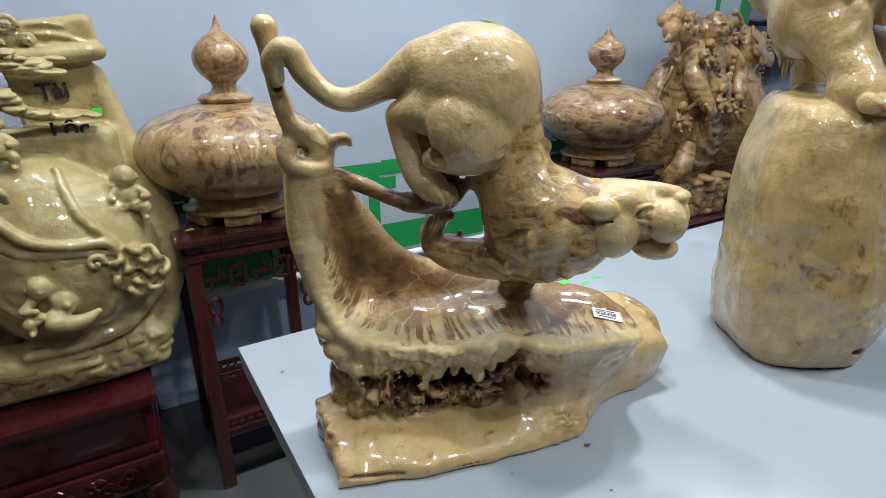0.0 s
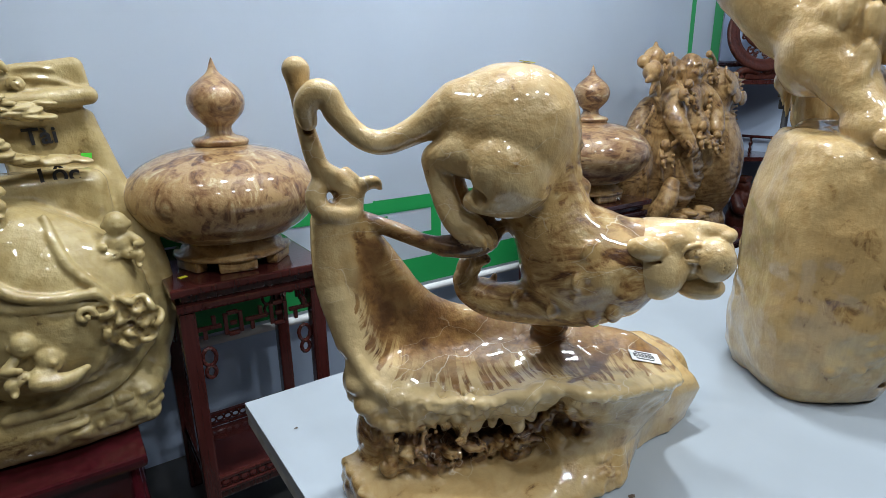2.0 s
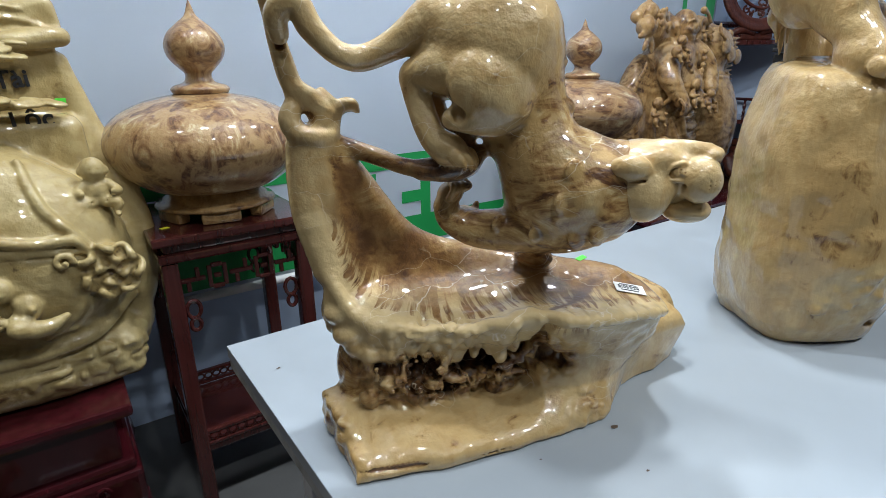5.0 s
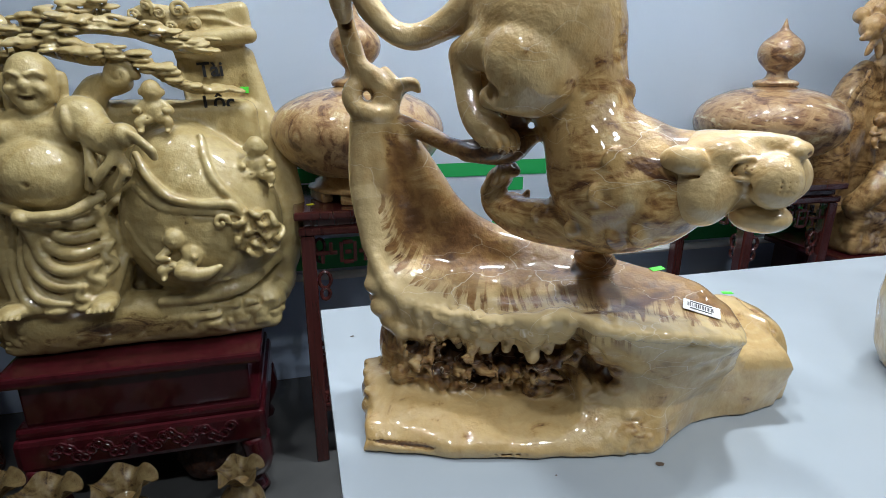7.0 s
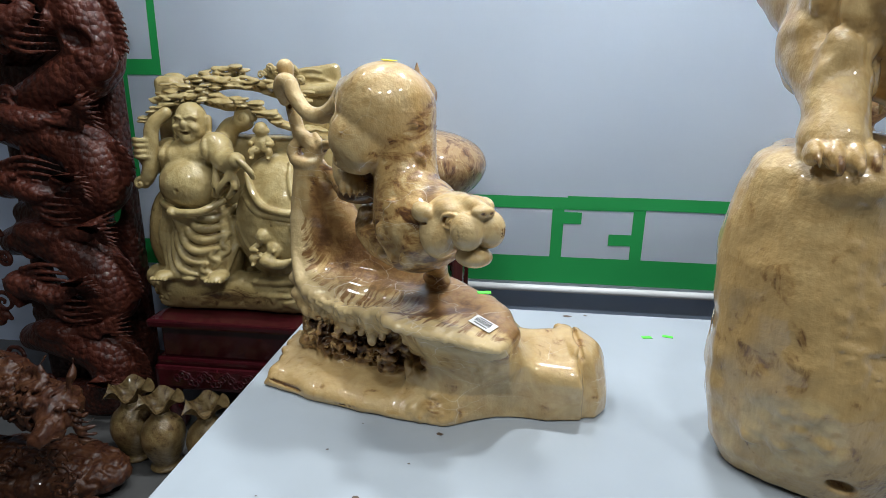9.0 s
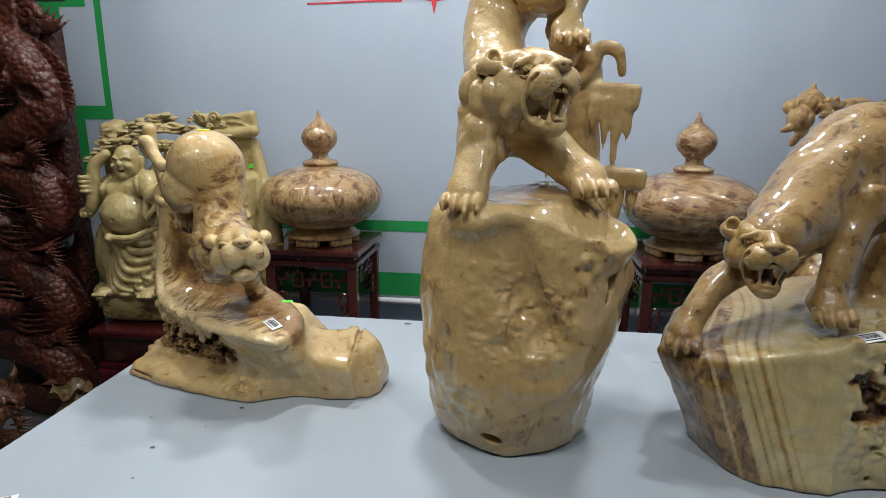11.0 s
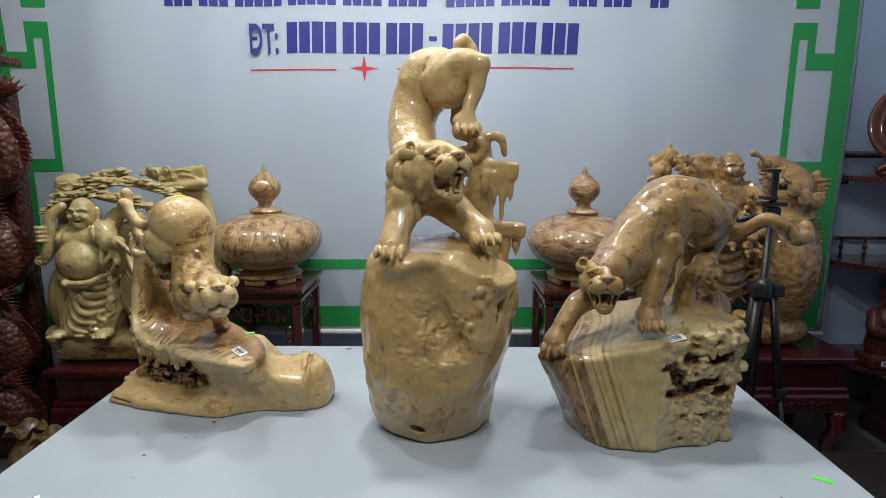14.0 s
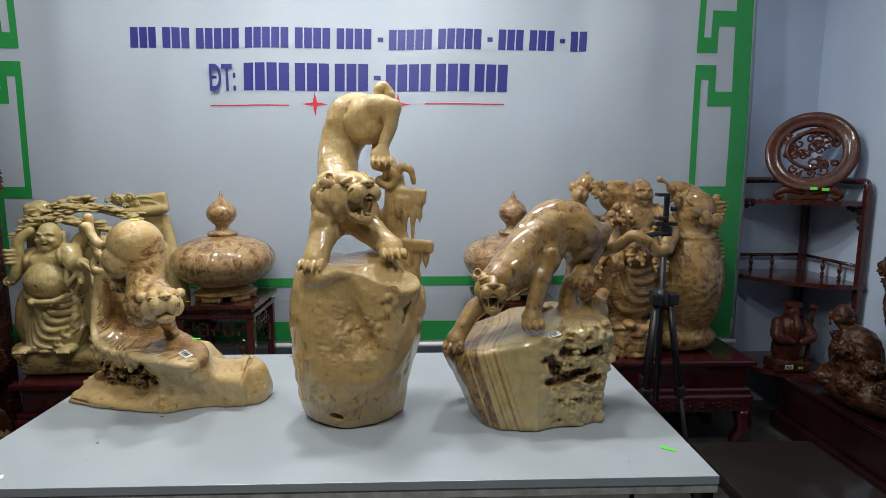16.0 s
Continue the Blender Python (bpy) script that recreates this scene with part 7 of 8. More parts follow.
    c.tube([(2.60, 1.93, 0.88), (2.56, 1.92, 0.80), (2.52, 1.95, 0.74)], [0.04, 0.05, 0.045], 0.02, 0.1)
    c.rough(0.0022, 36)
    ob = c.mesh("monk_carving", CARAMEL)
    return tagged(ob, "glossy caramel-brown wood carving of a laughing monk with children and jar", "sculpture", "carved monks on the cabinets")


def dragon_screen():
    """Tall openwork carving of dragons, carp and waves in dark rosewood."""
    c = Clay((-1.20, 1.70, -0.004), (-0.44, 2.20, 1.99), 0.0062)
    rnd = random.Random(7)
    c.block((-0.86, 2.05, 0.90), (0.25, 0.05, 0.90), 0.03, None, 0.02, 0.6)
    # holes get a near-black tone: shade put into the wood colour
    for x, z in ((-0.95, 1.15), (-0.72, 0.86), (-1.0, 0.55), (-0.78, 1.33)):
        c.ball((x, 2.05, z), (0.07, 0.12, 0.09), None, 0.03, 0.8, True)
    coils = [[(-1.0, 1.92, 1.62), (-0.80, 1.90, 1.70), (-0.63, 1.90, 1.60), (-0.60, 1.92, 1.42), (-0.74, 1.90, 1.32), (-0.92, 1.90, 1.26)],
             [(-1.05, 1.92, 1.18), (-0.85, 1.88, 1.16), (-0.66, 1.88, 1.10), (-0.63, 1.90, 0.96), (-0.78, 1.90, 0.88), (-0.98, 1.92, 0.84)],
             [(-1.05, 1.92, 0.72), (-0.86, 1.86, 0.76), (-0.70, 1.86, 0.68), (-0.64, 1.88, 0.52), (-0.76, 1.90, 0.44), (-0.98, 1.92, 0.42)],
             [(-1.05, 1.92, 0.30), (-0.86, 1.86, 0.34), (-0.68, 1.86, 0.28), (-0.66, 1.88, 0.12), (-0.80, 1.90, 0.04), (-1.0, 1.92, 0.05)]]
    for b in coils:
        c.tube(b, [0.06, 0.085, 0.10, 0.10, 0.085, 0.05], 0.02, 0.1)
        path = spline([(*p, r) for p, r in zip(b, [0.06, 0.085, 0.10, 0.10, 0.085, 0.05])], 5)
        for i, p in enumerate(path[:-1]):
            d = path[i + 1][:3] - p[:3]
            d = d / np.linalg.norm(d)
            if i % 1 == 0 and 4 < i < len(path) - 4:
                out = np.array((1.0, -0.15, 0.25 * (1 if d[2] < 0 else -1)))
                for h in (0.0, 0.5):
                    q = p[:3] + h * (path[i + 1][:3] - p[:3])
                    c.tube([q + out * p[3] * 0.80, q + out * (p[3] + 0.030) + d * 0.012, q + out * (p[3] + 0.058) + d * 0.040], [0.012, 0.009, 0.002], 0.004, 0.0, n=2)
    # heads, carp tails, waves
    for z, s in ((1.56, 1.0), (0.98, 0.8), (0.58, 0.8)):
        c.ball((-0.93, 1.80, z), (0.10 * s, 0.08 * s, 0.07 * s), (0, 20, 0), 0.02, 0.1)
        c.tube([(-0.88, 1.78, z), (-0.78, 1.76, z - 0.03), (-0.71, 1.77, z + 0.01)], [0.06 * s, 0.045 * s, 0.03 * s], 0.01, 0.1)
        c.ball((-0.84, 1.735, z + 0.045 * s), 0.018 * s, None, 0.003, 0.2)
        for i in range(9):
            c.tube([(-0.92 + 0.01 * i, 1.78, z + 0.07 - 0.018 * i), (-0.80 + 0.008 * i, 1.76, z + 0.10 - 0.028 * i), (-0.66 + 0.006 * i, 1.79, z + 0.06 - 0.022 * i)], [0.012, 0.009, 0.002], 0.004, 0.05)
    for z in (1.22, 0.80, 0.40):
        for i in range(7):
            c.tube([(-0.74, 1.80, z), (-0.66, 1.79, z + 0.012 * (i - 3) * 0.6), (-0.53, 1.82, z + 0.022 * (i - 2))], [0.020, 0.012, 0.003], 0.004, 0.05)
        c.ball((-0.83, 1.80, z - 0.01), (0.11, 0.05, 0.045), (0, 8, 0), 0.015, 0.1)
    c.tube([(-0.62, 1.88, 1.36), (-0.53, 1.87, 1.37), (-0.485, 1.87, 1.42), (-0.485, 1.87, 1.46)], [0.03, 0.022, 0.014, 0.004], 0.008, 0.1)
    for k in range(34):
        x, z = rnd.uniform(-1.12, -0.62), rnd.uniform(0.05, 1.85)
        spiral(c, x, 1.80 + 0.04 * rnd.random(), z, rnd.uniform(0.025, 0.05), 1.6, 0.010, rnd.choice((-1, 1)), 0.1)
    c.block((-0.80, 1.97, 1.90), (0.24, 0.10, 0.02), 0.008, None, 0.006, 0.0)
    c.block((-0.82, 1.97, 1.96), (0.20, 0.08, 0.02), 0.008, None, 0.006, 0.0)
    c.block((-0.74, 1.93, 1.80), (0.10, 0.06, 0.09), 0.012, None, 0.008, 0.0)
    spiral(c, -0.60, 1.90, 1.80, 0.05, 1.5, 0.018)
    for x, z, a0 in ((-0.70, 1.50, 20), (-0.66, 1.02, -20), (-0.70, 0.62, 10), (-0.66, 0.22, 0), (-0.95, 1.40, 60), (-0.98, 0.95, 40), (-0.95, 0.50, 70), (-0.62, 1.74, 60), (-0.60, 1.26, -10), (-0.60, 0.84, -30)):
        for i in range(8):
            a = radians(a0 - 40 + 11 * i)
            y = c.front(x, z, 1.86) - 0.008
            c.tube([(x, y, z), (x + 0.06 * math.cos(a), y - 0.012, z + 0.06 * math.sin(a)), (x + 0.13 * math.cos(a + 0.15), y + 0.004, z + 0.13 * math.sin(a + 0.15))], [0.008, 0.011, 0.002], 0.003, 0.1, n=3)
    # gaps between the coils, shaded by a darker tone
    for x, z, r in ((-0.58, 1.48, 0.07), (-0.70, 1.24, 0.05), (-0.56, 1.16, 0.05), (-0.58, 0.74, 0.06), (-0.72, 0.98, 0.06), (-0.60, 0.36, 0.05)):
        c.ball((x, c.front(x, z, 1.9) - 0.02, z), (r, 0.05, 0.55 * r), (0, 25, 0), 0.012, 0.7, True)
    ob = c.mesh("dragon_carving", ROSE_SCALES)
    return tagged(ob, "tall openwork rosewood carving of dragons, carp and waves", "sculpture", "carved dragons")


def low_dragon():
    """Crouching dragon of dark brown root wood on the floor."""
    c = Clay((-1.05, 1.16, -0.004), (-0.27, 1.66, 0.56), 0.005)
    rnd = random.Random(9)
    body = [(-1.0, 1.45, 0.10), (-0.86, 1.42, 0.30), (-0.72, 1.40, 0.40), (-0.58, 1.38, 0.36), (-0.50, 1.36, 0.36)]
    c.tube(body, [0.10, 0.11, 0.10, 0.08, 0.07], 0.02, 0.1)
    c.ball((-0.66, 1.42, 0.06), (0.34, 0.15, 0.09), None, 0.04, 0.3)
    for i, p in enumerate(spline([(*p, 0.09) for p in body], 6)):
        for a in range(-4, 5):
            ang = radians(20 * (a + 0.5 * (i % 2)))
            c.ball((p[0], p[1] - 0.084 * math.cos(ang), p[2] + 0.084 * math.sin(ang)), 0.015, None, 0.004, 0.2)
        c.tube([(p[0], p[1], p[2] + 0.085), (p[0] - 0.02, p[1], p[2] + 0.125)], [0.014, 0.003], 0.006, 0.0)
    c.ball((-0.45, 1.34, 0.37), (0.07, 0.07, 0.065), None, 0.02, 0.1)
    c.tube([(-0.44, 1.32, 0.37), (-0.42, 1.26, 0.34), (-0.415, 1.22, 0.33)], [0.055, 0.045, 0.035], 0.01, 0.1)
    # open mouth, its inner shade painted by tone
    c.ball((-0.415, 1.225, 0.305), (0.035, 0.03, 0.012), None, 0.004, 0.9, True)
    for b in (-1, 1):
        c.ball((-0.435 + 0.04 * b, 1.275, 0.40), 0.016, None, 0.003, 0.2)
        c.tube([(-0.45 + 0.04 * b, 1.34, 0.42), (-0.46 + 0.055 * b, 1.36, 0.48), (-0.45 + 0.04 * b, 1.38, 0.53)], [0.016, 0.012, 0.004], 0.006, 0.1)
        for i in range(6):
            c.tube([(-0.45 + 0.06 * b, 1.31, 0.39 - 0.02 * i), (-0.45 + 0.10 * b, 1.31, 0.38 - 0.022 * i), (-0.45 + 0.13 * b, 1.33, 0.40 - 0.028 * i)], [0.012, 0.009, 0.002], 0.004, 0.1)
    for k in range(26):
        spiral(c, rnd.uniform(-0.95, -0.36), 1.27 + 0.05 * rnd.random(), rnd.uniform(0.03, 0.24), rnd.uniform(0.02, 0.045), 1.5, 0.010, rnd.choice((-1, 1)), 0.1)
    c.rough(0.007, 30, None, None, True)
    c.rough(0.004, 70, None, None, True)
    ob = c.mesh("dragon_carving", BROWN)
    return tagged(ob, "dark brown root-wood carving of a crouching dragon on the floor", "sculpture", "carved dragons")


def burl_figure():
    """Seated monk among burl blossoms, dark brown, on the low bench."""
    c = Clay((3.66, 1.30, 0.328), (4.115, 2.06, 1.20), 0.006)
    rnd = random.Random(12)
    c.ball((3.93, 1.72, 0.42), (0.17, 0.30, 0.11), None, 0.03, 0.4)
    c.ball((3.90, 1.78, 0.58), (0.11, 0.13, 0.16), None, 0.03, 0.3)
    laughing_head(c, 3.86, 1.84, 0.77, 0.055, -125)
    c.tube([(3.98, 1.55, 0.40), (4.0, 1.58, 0.65), (3.96, 1.62, 0.85), (3.98, 1.66, 1.05)], [0.09, 0.07, 0.06, 0.05], 0.03, 0.3)
    for x, y, z, r in ((3.80, 1.74, 0.63, 0.06), (3.86, 1.62, 0.56, 0.06), (3.92, 1.62, 1.07, 0.075), (3.98, 1.68, 0.98, 0.06), (3.93, 1.58, 0.86, 0.07), (4.0, 1.5, 0.75, 0.08), (3.78, 1.66, 0.47, 0.06), (3.88, 1.52, 0.48, 0.07), (3.80, 1.84, 0.44, 0.06), (3.95, 1.45, 0.60, 0.07)):
        c.ball((x, y, z), (r, r, 0.8 * r), None, 0.012, 0.0)
        c.rough(0.012, 60, (x, y, z), (1.5 * r, 1.5 * r, 1.5 * r), True)
    for k in range(14):
        spiral(c, 3.78 + 0.1 * rnd.random(), rnd.uniform(1.5, 1.8), rnd.uniform(0.40, 0.7), 0.03, 1.4, 0.010, 1, 0.2)
    c.rough(0.006, 34)
    ob = c.mesh("monk_carving", BROWN)
    return tagged(ob, "dark brown burl carving of a seated monk on a bench", "sculpture", "dark carvings in the corner")


def shelf_figure():
    """Small standing elder in dark red wood."""
    c = Clay((3.68, 2.06, 0.355), (3.97, 2.34, 0.80), 0.0045)
    x, y = 3.825, 2.20
    c.block((x, y, 0.385), (0.10, 0.075, 0.03), 0.01, None, 0.01, 0.2)
    c.ball((x, y, 0.48), (0.095, 0.075, 0.12), None, 0.02, 0.2)
    c.ball((x, y, 0.60), (0.085, 0.07, 0.09), None, 0.02, 0.2)
    c.ball((x, y - 0.01, 0.705), (0.042, 0.045, 0.052), None, 0.012, 0.0)
    c.block((x, y, 0.755), (0.045, 0.04, 0.018), 0.008, None, 0.008, 0.1)
    c.tube([(x, y - 0.05, 0.68), (x, y - 0.075, 0.62), (x, y - 0.075, 0.56)], [0.018, 0.022, 0.006], 0.008, 0.1)
    for b in (-1, 1):
        c.tube([(x + 0.075 * b, y, 0.64), (x + 0.10 * b, y - 0.05, 0.57), (x + 0.03 * b, y - 0.075, 0.545)], [0.035, 0.035, 0.022], 0.008, 0.1)
        for i in range(4):
            # robe grooves, darkened by tone for stain and shade
            c.tube([(x + (0.02 + 0.02 * i) * b, y - 0.08, 0.53), (x + (0.03 + 0.02 * i) * b, y - 0.085 + 0.01 * i, 0.42)], 0.006, 0.004, 0.4, True)
    c.tube([(x + 0.10, y - 0.03, 0.42), (x + 0.105, y - 0.04, 0.74)], 0.010, 0.004, 0.1)
    c.ball((x + 0.105, y - 0.04, 0.745), 0.024, None, 0.006, 0.0)
    c.rough(0.002, 60)
    ob = c.mesh("elder_carving", ROSE)
    return tagged(ob, "small dark red wood carving of a bearded elder", "sculpture", "dark carvings in the corner")


sack_figure()
child_figure()
dragon_screen()
low_dragon()
burl_figure()
shelf_figure()

# ---- vases on the floor before the cabinet ----


def vase(x, y, s, label):
    t = thing("wooden_vase", (x, y, 0), label, "vase", "wooden vases")
    t.scale = (s, s, s)
    prof = spline([(0.052, 0.0), (0.060, 0.012), (0.050, 0.03), (0.070, 0.08), (0.082, 0.14), (0.070, 0.19), (0.040, 0.225), (0.032, 0.245)], 6)
    part("body", lathe([(0.001, 0.001)] + [tuple(p) for p in prof], 40), VASEWOOD_SHADED, t, "", True)
    b = bmesh.new()
    rings = []
    for i in range(9):
        f = i / 8
        ring = []
        for k in range(60):
            a = 2 * math.pi * k / 60
            r = 0.030 + 0.050 * f ** 1.5 * (1 + 0.22 * math.sin(5 * a))
            ring.append(b.verts.new((r * math.cos(a), r * math.sin(a), 0.242 + 0.075 * f - 0.018 * f * f * (1 + math.sin(5 * a + 0.8)))))
        rings.append(ring)
    for p, q in zip(rings, rings[1:]):
        for k in range(60):
            b.faces.new((p[k], p[(k + 1) % 60], q[(k + 1) % 60], q[k]))
    bmesh.ops.solidify(b, geom=b.faces[:], thickness=0.006)
    part("rim", b, VASEWOOD_SHADED, t, "flared wavy rim", True)
    return t


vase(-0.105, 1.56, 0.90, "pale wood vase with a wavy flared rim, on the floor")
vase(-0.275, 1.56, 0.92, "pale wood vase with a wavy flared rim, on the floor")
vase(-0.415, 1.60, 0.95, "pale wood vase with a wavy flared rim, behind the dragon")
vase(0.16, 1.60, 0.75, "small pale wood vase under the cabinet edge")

# sign board beside the vases
sign = thing("sign_board", (0.13, 1.46, 0.0), "white sign board with a blue frame and red letters", "sign")
SIGNM = pose(0, 0, 0, -12, 0, 0)
part("board", box(0, 0, 0.09, 0.29, 0.006, 0.18, 0.001, SIGNM), PAPER, sign)
for sx, sz, w, h in ((0, 0.1755, 0.29, 0.006), (0, 0.0045, 0.29, 0.006), (-0.142, 0.09, 0.006, 0.164), (0.142, 0.09, 0.006, 0.164)):
    part("frame_strip", box(sx, -0.005, sz, w, 0.004, h, 0.0005, SIGNM), BLUE, sign)
lettering("letters", "BỒ", 0.062, SIGNM @ pose(-0.06, -0.005, 0.112, 90, 0, 0), CRIMSON, sign, bold=0.001)

# dark log stored under the cabinet
c = Clay((-0.10, 1.78, -0.004), (0.20, 2.10, 0.20), 0.006)
c.ball((0.05, 1.93, 0.08), (0.12, 0.10, 0.10), None, 0.02, 0.5)
c.rough(0.012, 22)
c.rough(0.006, 60)
tagged(c.mesh("burl_block", BROWN), "dark brown burl block stored under the cabinet", "wood block")

# ---- corner shelf ----
CX, CY = 4.105, 2.535
shelf = thing("corner_shelf", (CX, CY, 0), "dark red lacquered corner shelf with turned rails", "shelf")


def quarter(z, r, thick):
    b = bmesh.new()
    pts = [(-0.005, -0.005)] + [(-0.005 - r * math.cos(a), -0.005 - r * math.sin(a)) for a in np.linspace(0, math.pi / 2, 22)]
    lo = [b.verts.new((x, y, z - thick)) for x, y in pts]
    hi = [b.verts.new((x, y, z)) for x, y in pts]
    n = len(pts)
    b.faces.new(hi)
    b.faces.new(lo[::-1])
    for i in range(n):
        b.faces.new((lo[i], lo[(i + 1) % n], hi[(i + 1) % n], hi[i]))
    bmesh.ops.recalc_face_normals(b, faces=b.faces[:])
    return b


for z, r in ((1.370, 0.505), (0.905, 0.53), (0.352, 0.53)):
    part("shelf_board", quarter(z, r, 0.026), STAND, shelf)
for px, py in ((-0.51, -0.03), (-0.03, -0.51), (-0.03, -0.03)):
    part("post", box(px, py, 0.715, 0.036, 0.036, 1.43, 0.006), STAND, shelf)
top = spline([(-0.51, -0.03, 1.425), (-0.50, -0.03, 1.46), (-0.46, -0.03, 1.478), (-0.25, -0.03, 1.48), (-0.035, -0.035, 1.48), (-0.03, -0.25, 1.48), (-0.03, -0.46, 1.478), (-0.03, -0.50, 1.46), (-0.03, -0.51, 1.425)], 6)
part("top_rail", sweep([tuple(p) for p in top], 0.020, 12), STAND, shelf, "", True)
for a, b2 in (((-0.49, -0.03), (-0.06, -0.03)), ((-0.03, -0.49), (-0.03, -0.06))):
    part("guard_rail", sweep([(*a, 1.005), (*b2, 1.005)], 0.010, 10), STAND, shelf, "", True)
    for f in (0.3, 0.62):
        x, y = a[0] + (b2[0] - a[0]) * f, a[1] + (b2[1] - a[1]) * f
        prof = spline([(0.006, 0.0), (0.012, 0.012), (0.006, 0.028), (0.013, 0.050), (0.006, 0.075), (0.009, 0.09)], 4)
        part("baluster", lathe([tuple(p) for p in prof], 12, None, (x, y, 0.9055)), STAND, shelf, "", True)
for m in (pose(-0.49, -0.03, 1.33), pose(-0.03, -0.49, 1.33, 0, 0, 90)):
    for i, (dx, dz, r) in enumerate(((0.03, -0.02, 0.022), (0.075, -0.012, 0.016), (0.025, -0.07, 0.018), (0.11, -0.006, 0.011), (0.018, -0.115, 0.012))):
        ring = [m @ Vector((dx + r * (1 - 0.05 * k) * math.cos(k * 0.55), 0, dz + r * (1 - 0.05 * k) * math.sin(k * 0.55))) for k in range(15)]
        part("spandrel_scroll", sweep(ring, 0.006, 6), STAND, shelf)

# carved plate on its stand
plate = thing("carved_plate", (3.875, 2.225, 1.372), "round openwork rosewood plate with a dragon, on a stand", "plate")
PM = pose(0, 0, 0.272, 0, 0, -34) @ pose(0, 0, 0, 78, 0, 0)
b = lathe([(0.150, -0.012), (0.156, 0.010), (0.172, 0.006), (0.195, 0.010), (0.218, 0.020), (0.230, 0.014), (0.230, -0.004), (0.214, -0.014), (0.150, -0.013)], 72)
bmesh.ops.delete(b, geom=[f for f in b.faces if len(f.verts) > 4], context="FACES_ONLY")
b.transform(PM)
part("rim", b, ROSE, plate, "", True)
rnd = random.Random(21)
for i in range(46):
    a, r = rnd.uniform(0, 6.28), 0.142 * math.sqrt(rnd.random())
    cx, cy, s = r * math.cos(a), r * math.sin(a), rnd.uniform(0.014, 0.03)
    ph = rnd.uniform(0, 6.28)
    ring = [PM @ Vector((cx + s * (1 - 0.06 * k) * math.cos(ph + k * 0.6), cy + s * (1 - 0.06 * k) * math.sin(ph + k * 0.6), 0.004 * math.sin(k))) for k in range(12)]
    part("openwork_scroll", sweep(ring, 0.0065, 6), ROSE, plate)
drag = [PM @ Vector((0.02 * math.sin(9 * f) + 0.125 * math.cos(5 * f + 0.5) * (1 - 0.4 * f), 0.13 * math.sin(5 * f + 0.5) * (1 - 0.3 * f), 0.010)) for f in np.linspace(0, 1, 30)]
part("openwork_dragon", sweep(drag, [0.016 - 0.0003 * i for i in range(30)], 8), ROSE, plate, "", True)
for s in (-1, 1):
    foot = [pose(0, 0, 0, 0, 0, -34) @ Vector((s * x, y, z)) for x, y, z in ((0.02, -0.02, 0.045), (0.07, -0.03, 0.06), (0.12, -0.03, 0.055), (0.155, -0.03, 0.03), (0.14, -0.03, 0.012), (0.115, -0.03, 0.022))]
    part("stand_foot", sweep([tuple(p) for p in spline(foot, 5)], [0.028 - 0.0006 * i for i in range(26)], 10), ROSE, plate, "", True)
part("stand_base", box(0, 0, 0.022, 0.20, 0.07, 0.044, 0.012, pose(0, 0, 0, 0, 0, -34)), ROSE, plate)

# low bench along the side wall, low dark board before it
bench = thing("low_bench", (3.94, 1.30, 0), "dark red lacquered low bench along the wall", "bench")
part("seat_board", box(0, 0, 0.314, 0.35, 1.80, 0.028, 0.008), SHADED_RED, bench)
part("front_panel", box(-0.15, 0, 0.20, 0.02, 1.76, 0.19, 0.006), SHADED_RED, bench)
part("front_panel", box(0.02, 0.875, 0.20, 0.30, 0.02, 0.19, 0.006), SHADED_RED, bench)
part("plinth", box(-0.02, 0, 0.052, 0.36, 1.80, 0.10, 0.02), SHADED_RED, bench)
low = thing("low_table", (3.14, 0.86, 0), "low dark brown wooden table beside the display", "table")
part("tabletop", box(0, 0, 0.286, 0.56, 1.12, 0.028, 0.006), LOWBROWN, low)
for sx in (-1, 1):
    for sy in (-1, 1):
        part("leg", box(sx * 0.23, sy * 0.50, 0.135, 0.06, 0.06, 0.27, 0.006), LOWBROWN, low)
    part("apron", box(sx * 0.23, 0, 0.235, 0.025, 0.92, 0.07, 0.004), LOWBROWN, low)

# ---- tripod with a phone clamp ----
tri = thing("tripod", (2.735, 1.52, 0), "black folding tripod with an empty phone clamp", "tripod")
part("centre_column", sweep([(0, 0, 0.45), (0, 0, 1.245)], 0.013, 12), BLACK, tri, "", True)
part("hub", lathe([(0.018, 0.90), (0.036, 0.91), (0.040, 0.935), (0.040, 0.965), (0.030, 0.985), (0.020, 1.0)], 20), BLACK, tri, "", True)
for k, a in enumerate((100, 220, 340)):
    ca, sa = math.cos(radians(a)), math.sin(radians(a))
    up, mid, low_end = (0.035 * ca, 0.035 * sa, 0.955), (0.10 * ca, 0.10 * sa, 0.52), (0.19 * ca, 0.19 * sa, 0.0)
    leg = part("leg", sweep([up, mid], 0.016, 10), BLACK, tri, "", True)
    part("leg_section", sweep([mid, low_end], 0.011, 10), BLACK, leg, "", True)
    part("leg_clamp", box(mid[0], mid[1], mid[2], 0.042, 0.042, 0.05, 0.008), BLACK, leg)
    part("leg_joint", box(0.05 * ca, 0.05 * sa, 0.955, 0.045, 0.045, 0.055, 0.010), BLACK, tri)
part("head_block", box(0, 0, 1.265, 0.05, 0.05, 0.045, 0.008), BLACK, tri)
part("pan_handle", sweep([(0, -0.02, 1.262), (-0.08, -0.05, 1.255), (-0.17, -0.08, 1.245)], 0.011, 10), BLACK, tri, "", True)
part("clamp_plate", box(-0.01, -0.01, 1.30, 0.10, 0.05, 0.016, 0.004), BLACK, tri)
part("clamp_back", box(0.0, 0.0, 1.365, 0.022, 0.018, 0.12, 0.004), BLACK, tri)
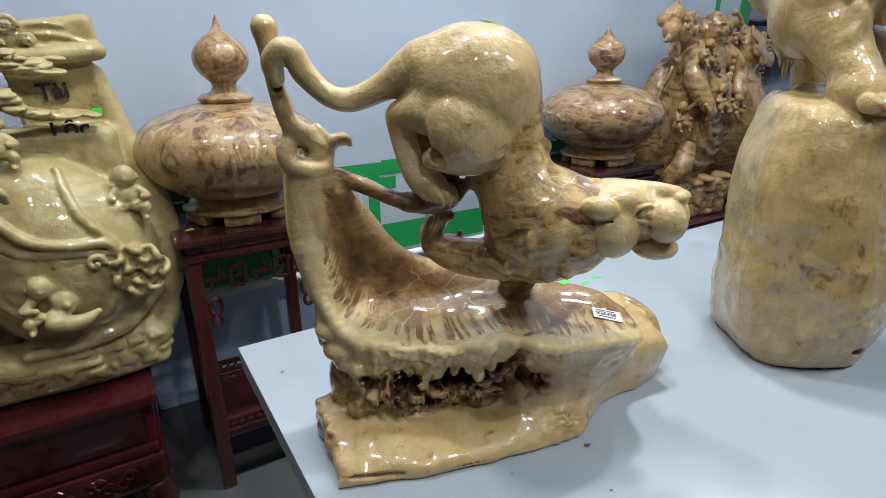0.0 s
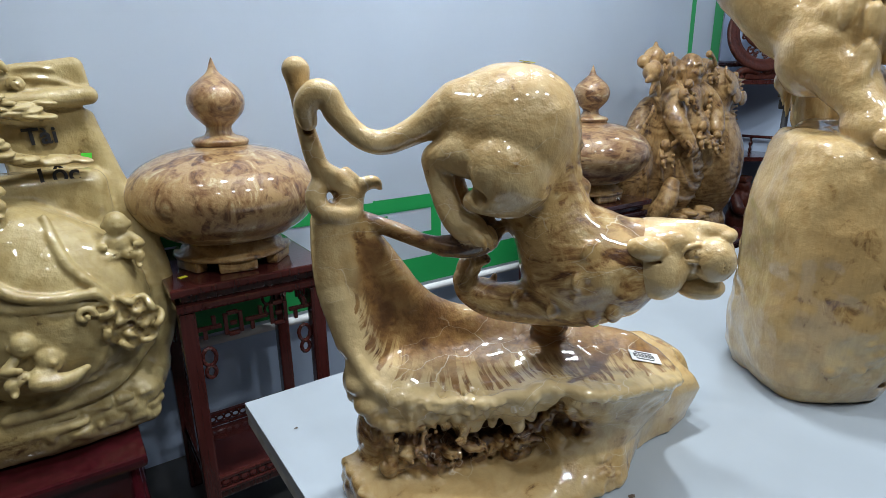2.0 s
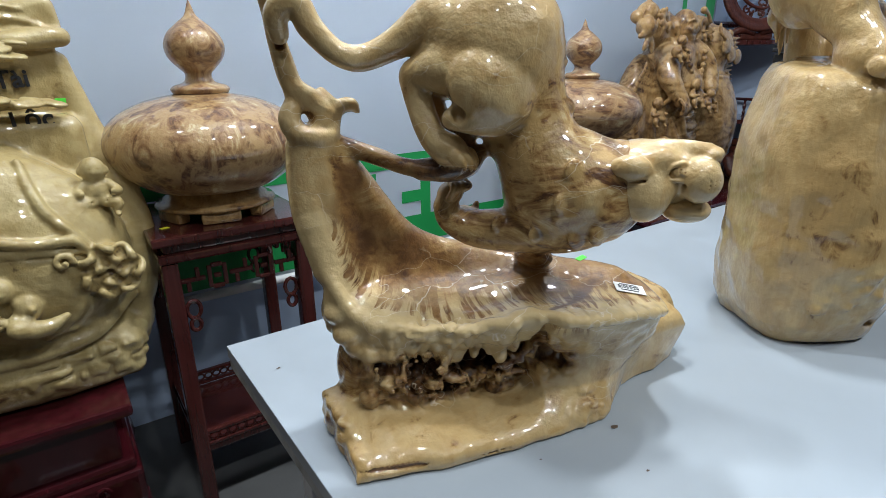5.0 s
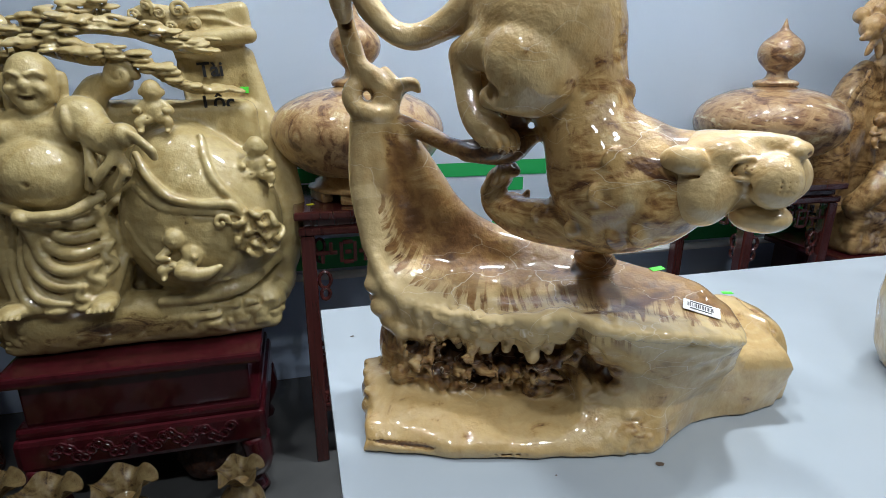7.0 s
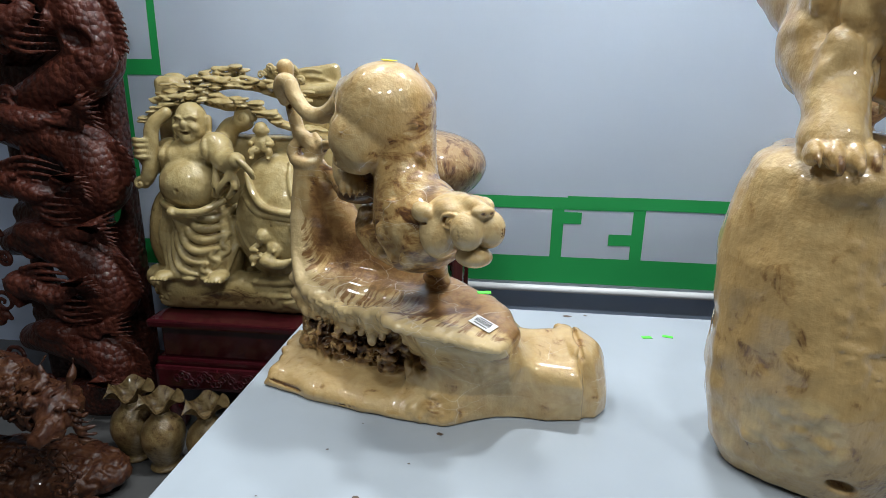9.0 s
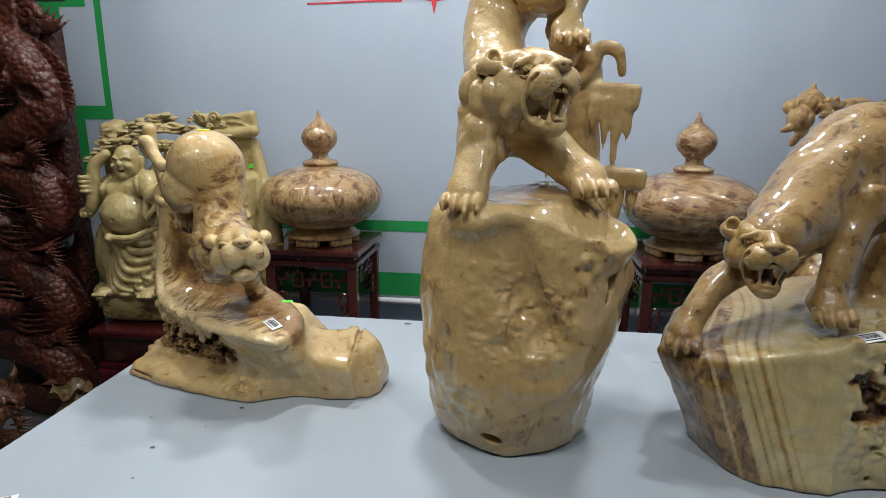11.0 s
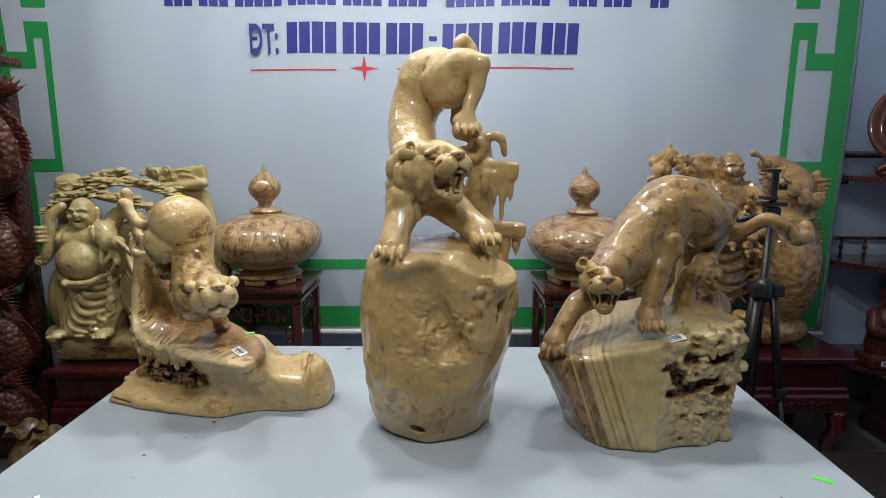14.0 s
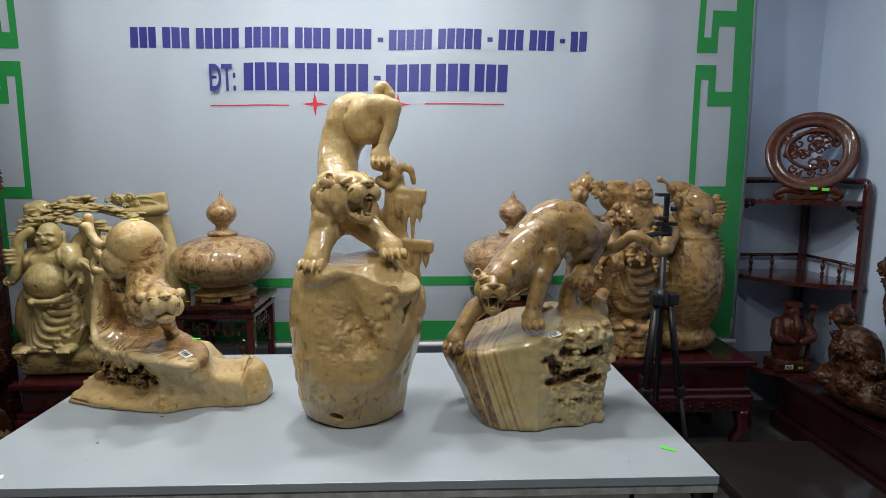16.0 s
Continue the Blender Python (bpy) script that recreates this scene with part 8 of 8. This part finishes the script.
part("clamp_jaw", box(-0.03, -0.02, 1.325, 0.05, 0.05, 0.014, 0.003), BLACK, tri)
part("clamp_jaw", box(-0.03, -0.02, 1.43, 0.05, 0.05, 0.014, 0.003), BLACK, tri)
part("knob", lathe([(0.012, 0), (0.016, 0.004), (0.016, 0.02), (0.011, 0.024)], 14, None, (0.035, 0, 1.355)), BLACK, tri, "", True)

# ---- price tags, stickers, marks ----


def ground_of(ob, x, y, z, reach=0.010):
    """Nearest skin point of a carving and its normal."""
    me = ob.data
    co = np.empty(len(me.vertices) * 3, np.float32)
    me.vertices.foreach_get("co", co)
    co = co.reshape(-1, 3)
    d = np.linalg.norm(co - np.array((x, y, z), np.float32), axis=1)
    i = int(d.argmin())
    near = np.nonzero(np.linalg.norm(co - co[i], axis=1) < reach)[0]
    nrm = Vector((0, 0, 0))
    for k in near[::max(1, len(near) // 60)]:
        nrm += me.vertices[int(k)].normal
    nrm.normalize()
    top = max(float((co[k] - co[i]) @ np.array(nrm)) for k in near)
    return Vector(co[i].tolist()) + nrm * top, nrm


def lie(at, nrm, spin):
    z = nrm.normalized()
    x = Vector((math.cos(radians(spin)), math.sin(radians(spin)), 0))
    x = (x - z * x.dot(z)).normalized()
    y = z.cross(x)
    m = Matrix((x, y, z)).transposed().to_4x4()
    m.translation = at + z * 0.0006
    return m


def price_tag(m, w=0.046, h=0.026):
    t = new("price_tag")
    t.matrix_world = m
    tagged(t, "white paper price label with a printed barcode", "price tag", "price tags")
    part("label_paper", box(0, 0, 0.0006, w, h, 0.0010, 0), PAPER, t)
    rnd = random.Random(1)
    x = -0.38 * w
    while x < 0.30 * w:
        s = rnd.choice((0.0006, 0.001, 0.0014))
        part("barcode_bar", box(x, 0.05 * h, 0.0013, s, 0.36 * h, 0.0004, 0), INK, t)
        x += s + rnd.choice((0.0008, 0.0013))
    for y in (-0.28, 0.34):
        part("text_bar", box(-0.02 * w, y * h, 0.0013, 0.6 * w, 0.09 * h, 0.0004, 0), INK, t)
    return t


def sticker(m, material, w=0.022, h=0.010):
    b = box(0, 0, 0.0005, w, h, 0.0009, 0)
    ob = part("sticker", b, material)
    ob.matrix_world = m
    word = "yellow" if material == YELLOW else "lime green"
    return tagged(ob, f"small {word} paper price sticker", "sticker", "stickers")


cats = [o for o in scene.objects if o.name.startswith("cat_sculpture")]
price_tag(lie(*ground_of(cats[0], 0.868, 0.832, 0.940, 0.02), -38), 0.046, 0.026)
price_tag(lie(*ground_of(cats[2], 2.034, 0.690, 1.040), 8), 0.05, 0.026)
sticker(lie(ground_of(cats[0], 0.862, 0.925, 0.95, 0.015)[0] + Vector((0, 0, 0.001)), Vector((0.1, -0.2, 1)), 15), LIME, 0.026, 0.009)
sticker(lie(*ground_of(cats[0], 0.690, 0.925, 1.374), 30), YELLOW, 0.026, 0.014)
flat = Vector((0, 0, 1))
price_tag(lie(Vector((0.535, 0.430, TZ)), flat, 30), 0.05, 0.02)
sticker(lie(Vector((2.337, 0.528, TZ)), flat, -35), LIME, 0.040, 0.014)
sticker(lie(Vector((1.262, 1.25, TZ)), flat, 10), LIME, 0.024, 0.012)
sticker(lie(Vector((1.315, 1.262, TZ)), flat, -15), LIME, 0.024, 0.012)
sticker(lie(Vector((0.399, 1.948, 0.855)), flat, 20), YELLOW, 0.022, 0.014)
monks = [o for o in scene.objects if o.name.startswith("monk_carving")]
sticker(lie(*ground_of(monks[0], 0.232, 2.05, 1.185, 0.006), 0), LIME, 0.034, 0.018)
for word, x, z in (("Tài", 0.150, 1.222), ("Lộc", 0.172, 1.134)):
    skin = [monks[0].ray_cast((x + dx, 1.60, z + 0.012), (0, 1, 0)) for dx in (-0.03, 0.0, 0.03)]
    spot = Vector((x, 2.063 if z > 1.2 else min([h[1].y for h in skin if h[0]] + [2.063]) - 0.001, z))
    ob = lettering("inscription", word, 0.056, Matrix.Translation(spot) @ pose(0, 0, 0, 90, -4, 0) @ Matrix.Shear("XZ", 4, (0.0, 0.0)), INK, None, "", 0.002, 0.0012)
    tagged(ob, "black painted word on the carved scroll", "inscription", "painted words")
sticker(Matrix.Translation((3.80, 2.07, 1.44)) @ pose(0, 0, 0, 78, 0, -34), LIME, 0.034, 0.016)
sticker(Matrix.Translation((3.845, 2.04, 1.435)) @ pose(0, 0, 0, 78, 0, -34), LIME, 0.034, 0.016)
price_tag(Matrix.Translation((3.79, 2.124, 0.39)) @ pose(0, 0, 0, 90, 0, 0), 0.05, 0.026)
sticker(Matrix.Translation((3.86, 2.124, 0.385)) @ pose(0, 0, 0, 90, 0, 0), LIME, 0.03, 0.014)


def spot_mark(x, y, r, turn=0, name="stain"):
    b = bmesh.new()
    rnd = random.Random(int(1000 * x))
    vs = [b.verts.new((r * (0.7 + 0.5 * rnd.random()) * math.cos(a), 0.6 * r * (0.7 + 0.5 * rnd.random()) * math.sin(a), 0.0004)) for a in np.linspace(0, 2 * math.pi, 14, endpoint=False)]
    b.faces.new(vs)
    ob = part(name, b, STAIN)
    ob.matrix_world = pose(x, y, TZ + 0.0006, 0, 0, turn)
    return tagged(ob, "small dark mark on the white tabletop", "stain", "marks on the table")


for x, y, r in ((0.80, 0.786, 0.007), (0.695, 0.615, 0.006), (0.76, 0.70, 0.003), (0.62, 0.72, 0.003), (0.66, 0.80, 0.002), (0.72, 0.52, 0.0025), (1.08, 1.36, 0.012), (1.13, 1.37, 0.006), (0.45, 1.25, 0.004), (2.2, 0.46, 0.003), (0.55, 0.60, 0.002), (1.9, 0.5, 0.002)):
    spot_mark(x, y, r)
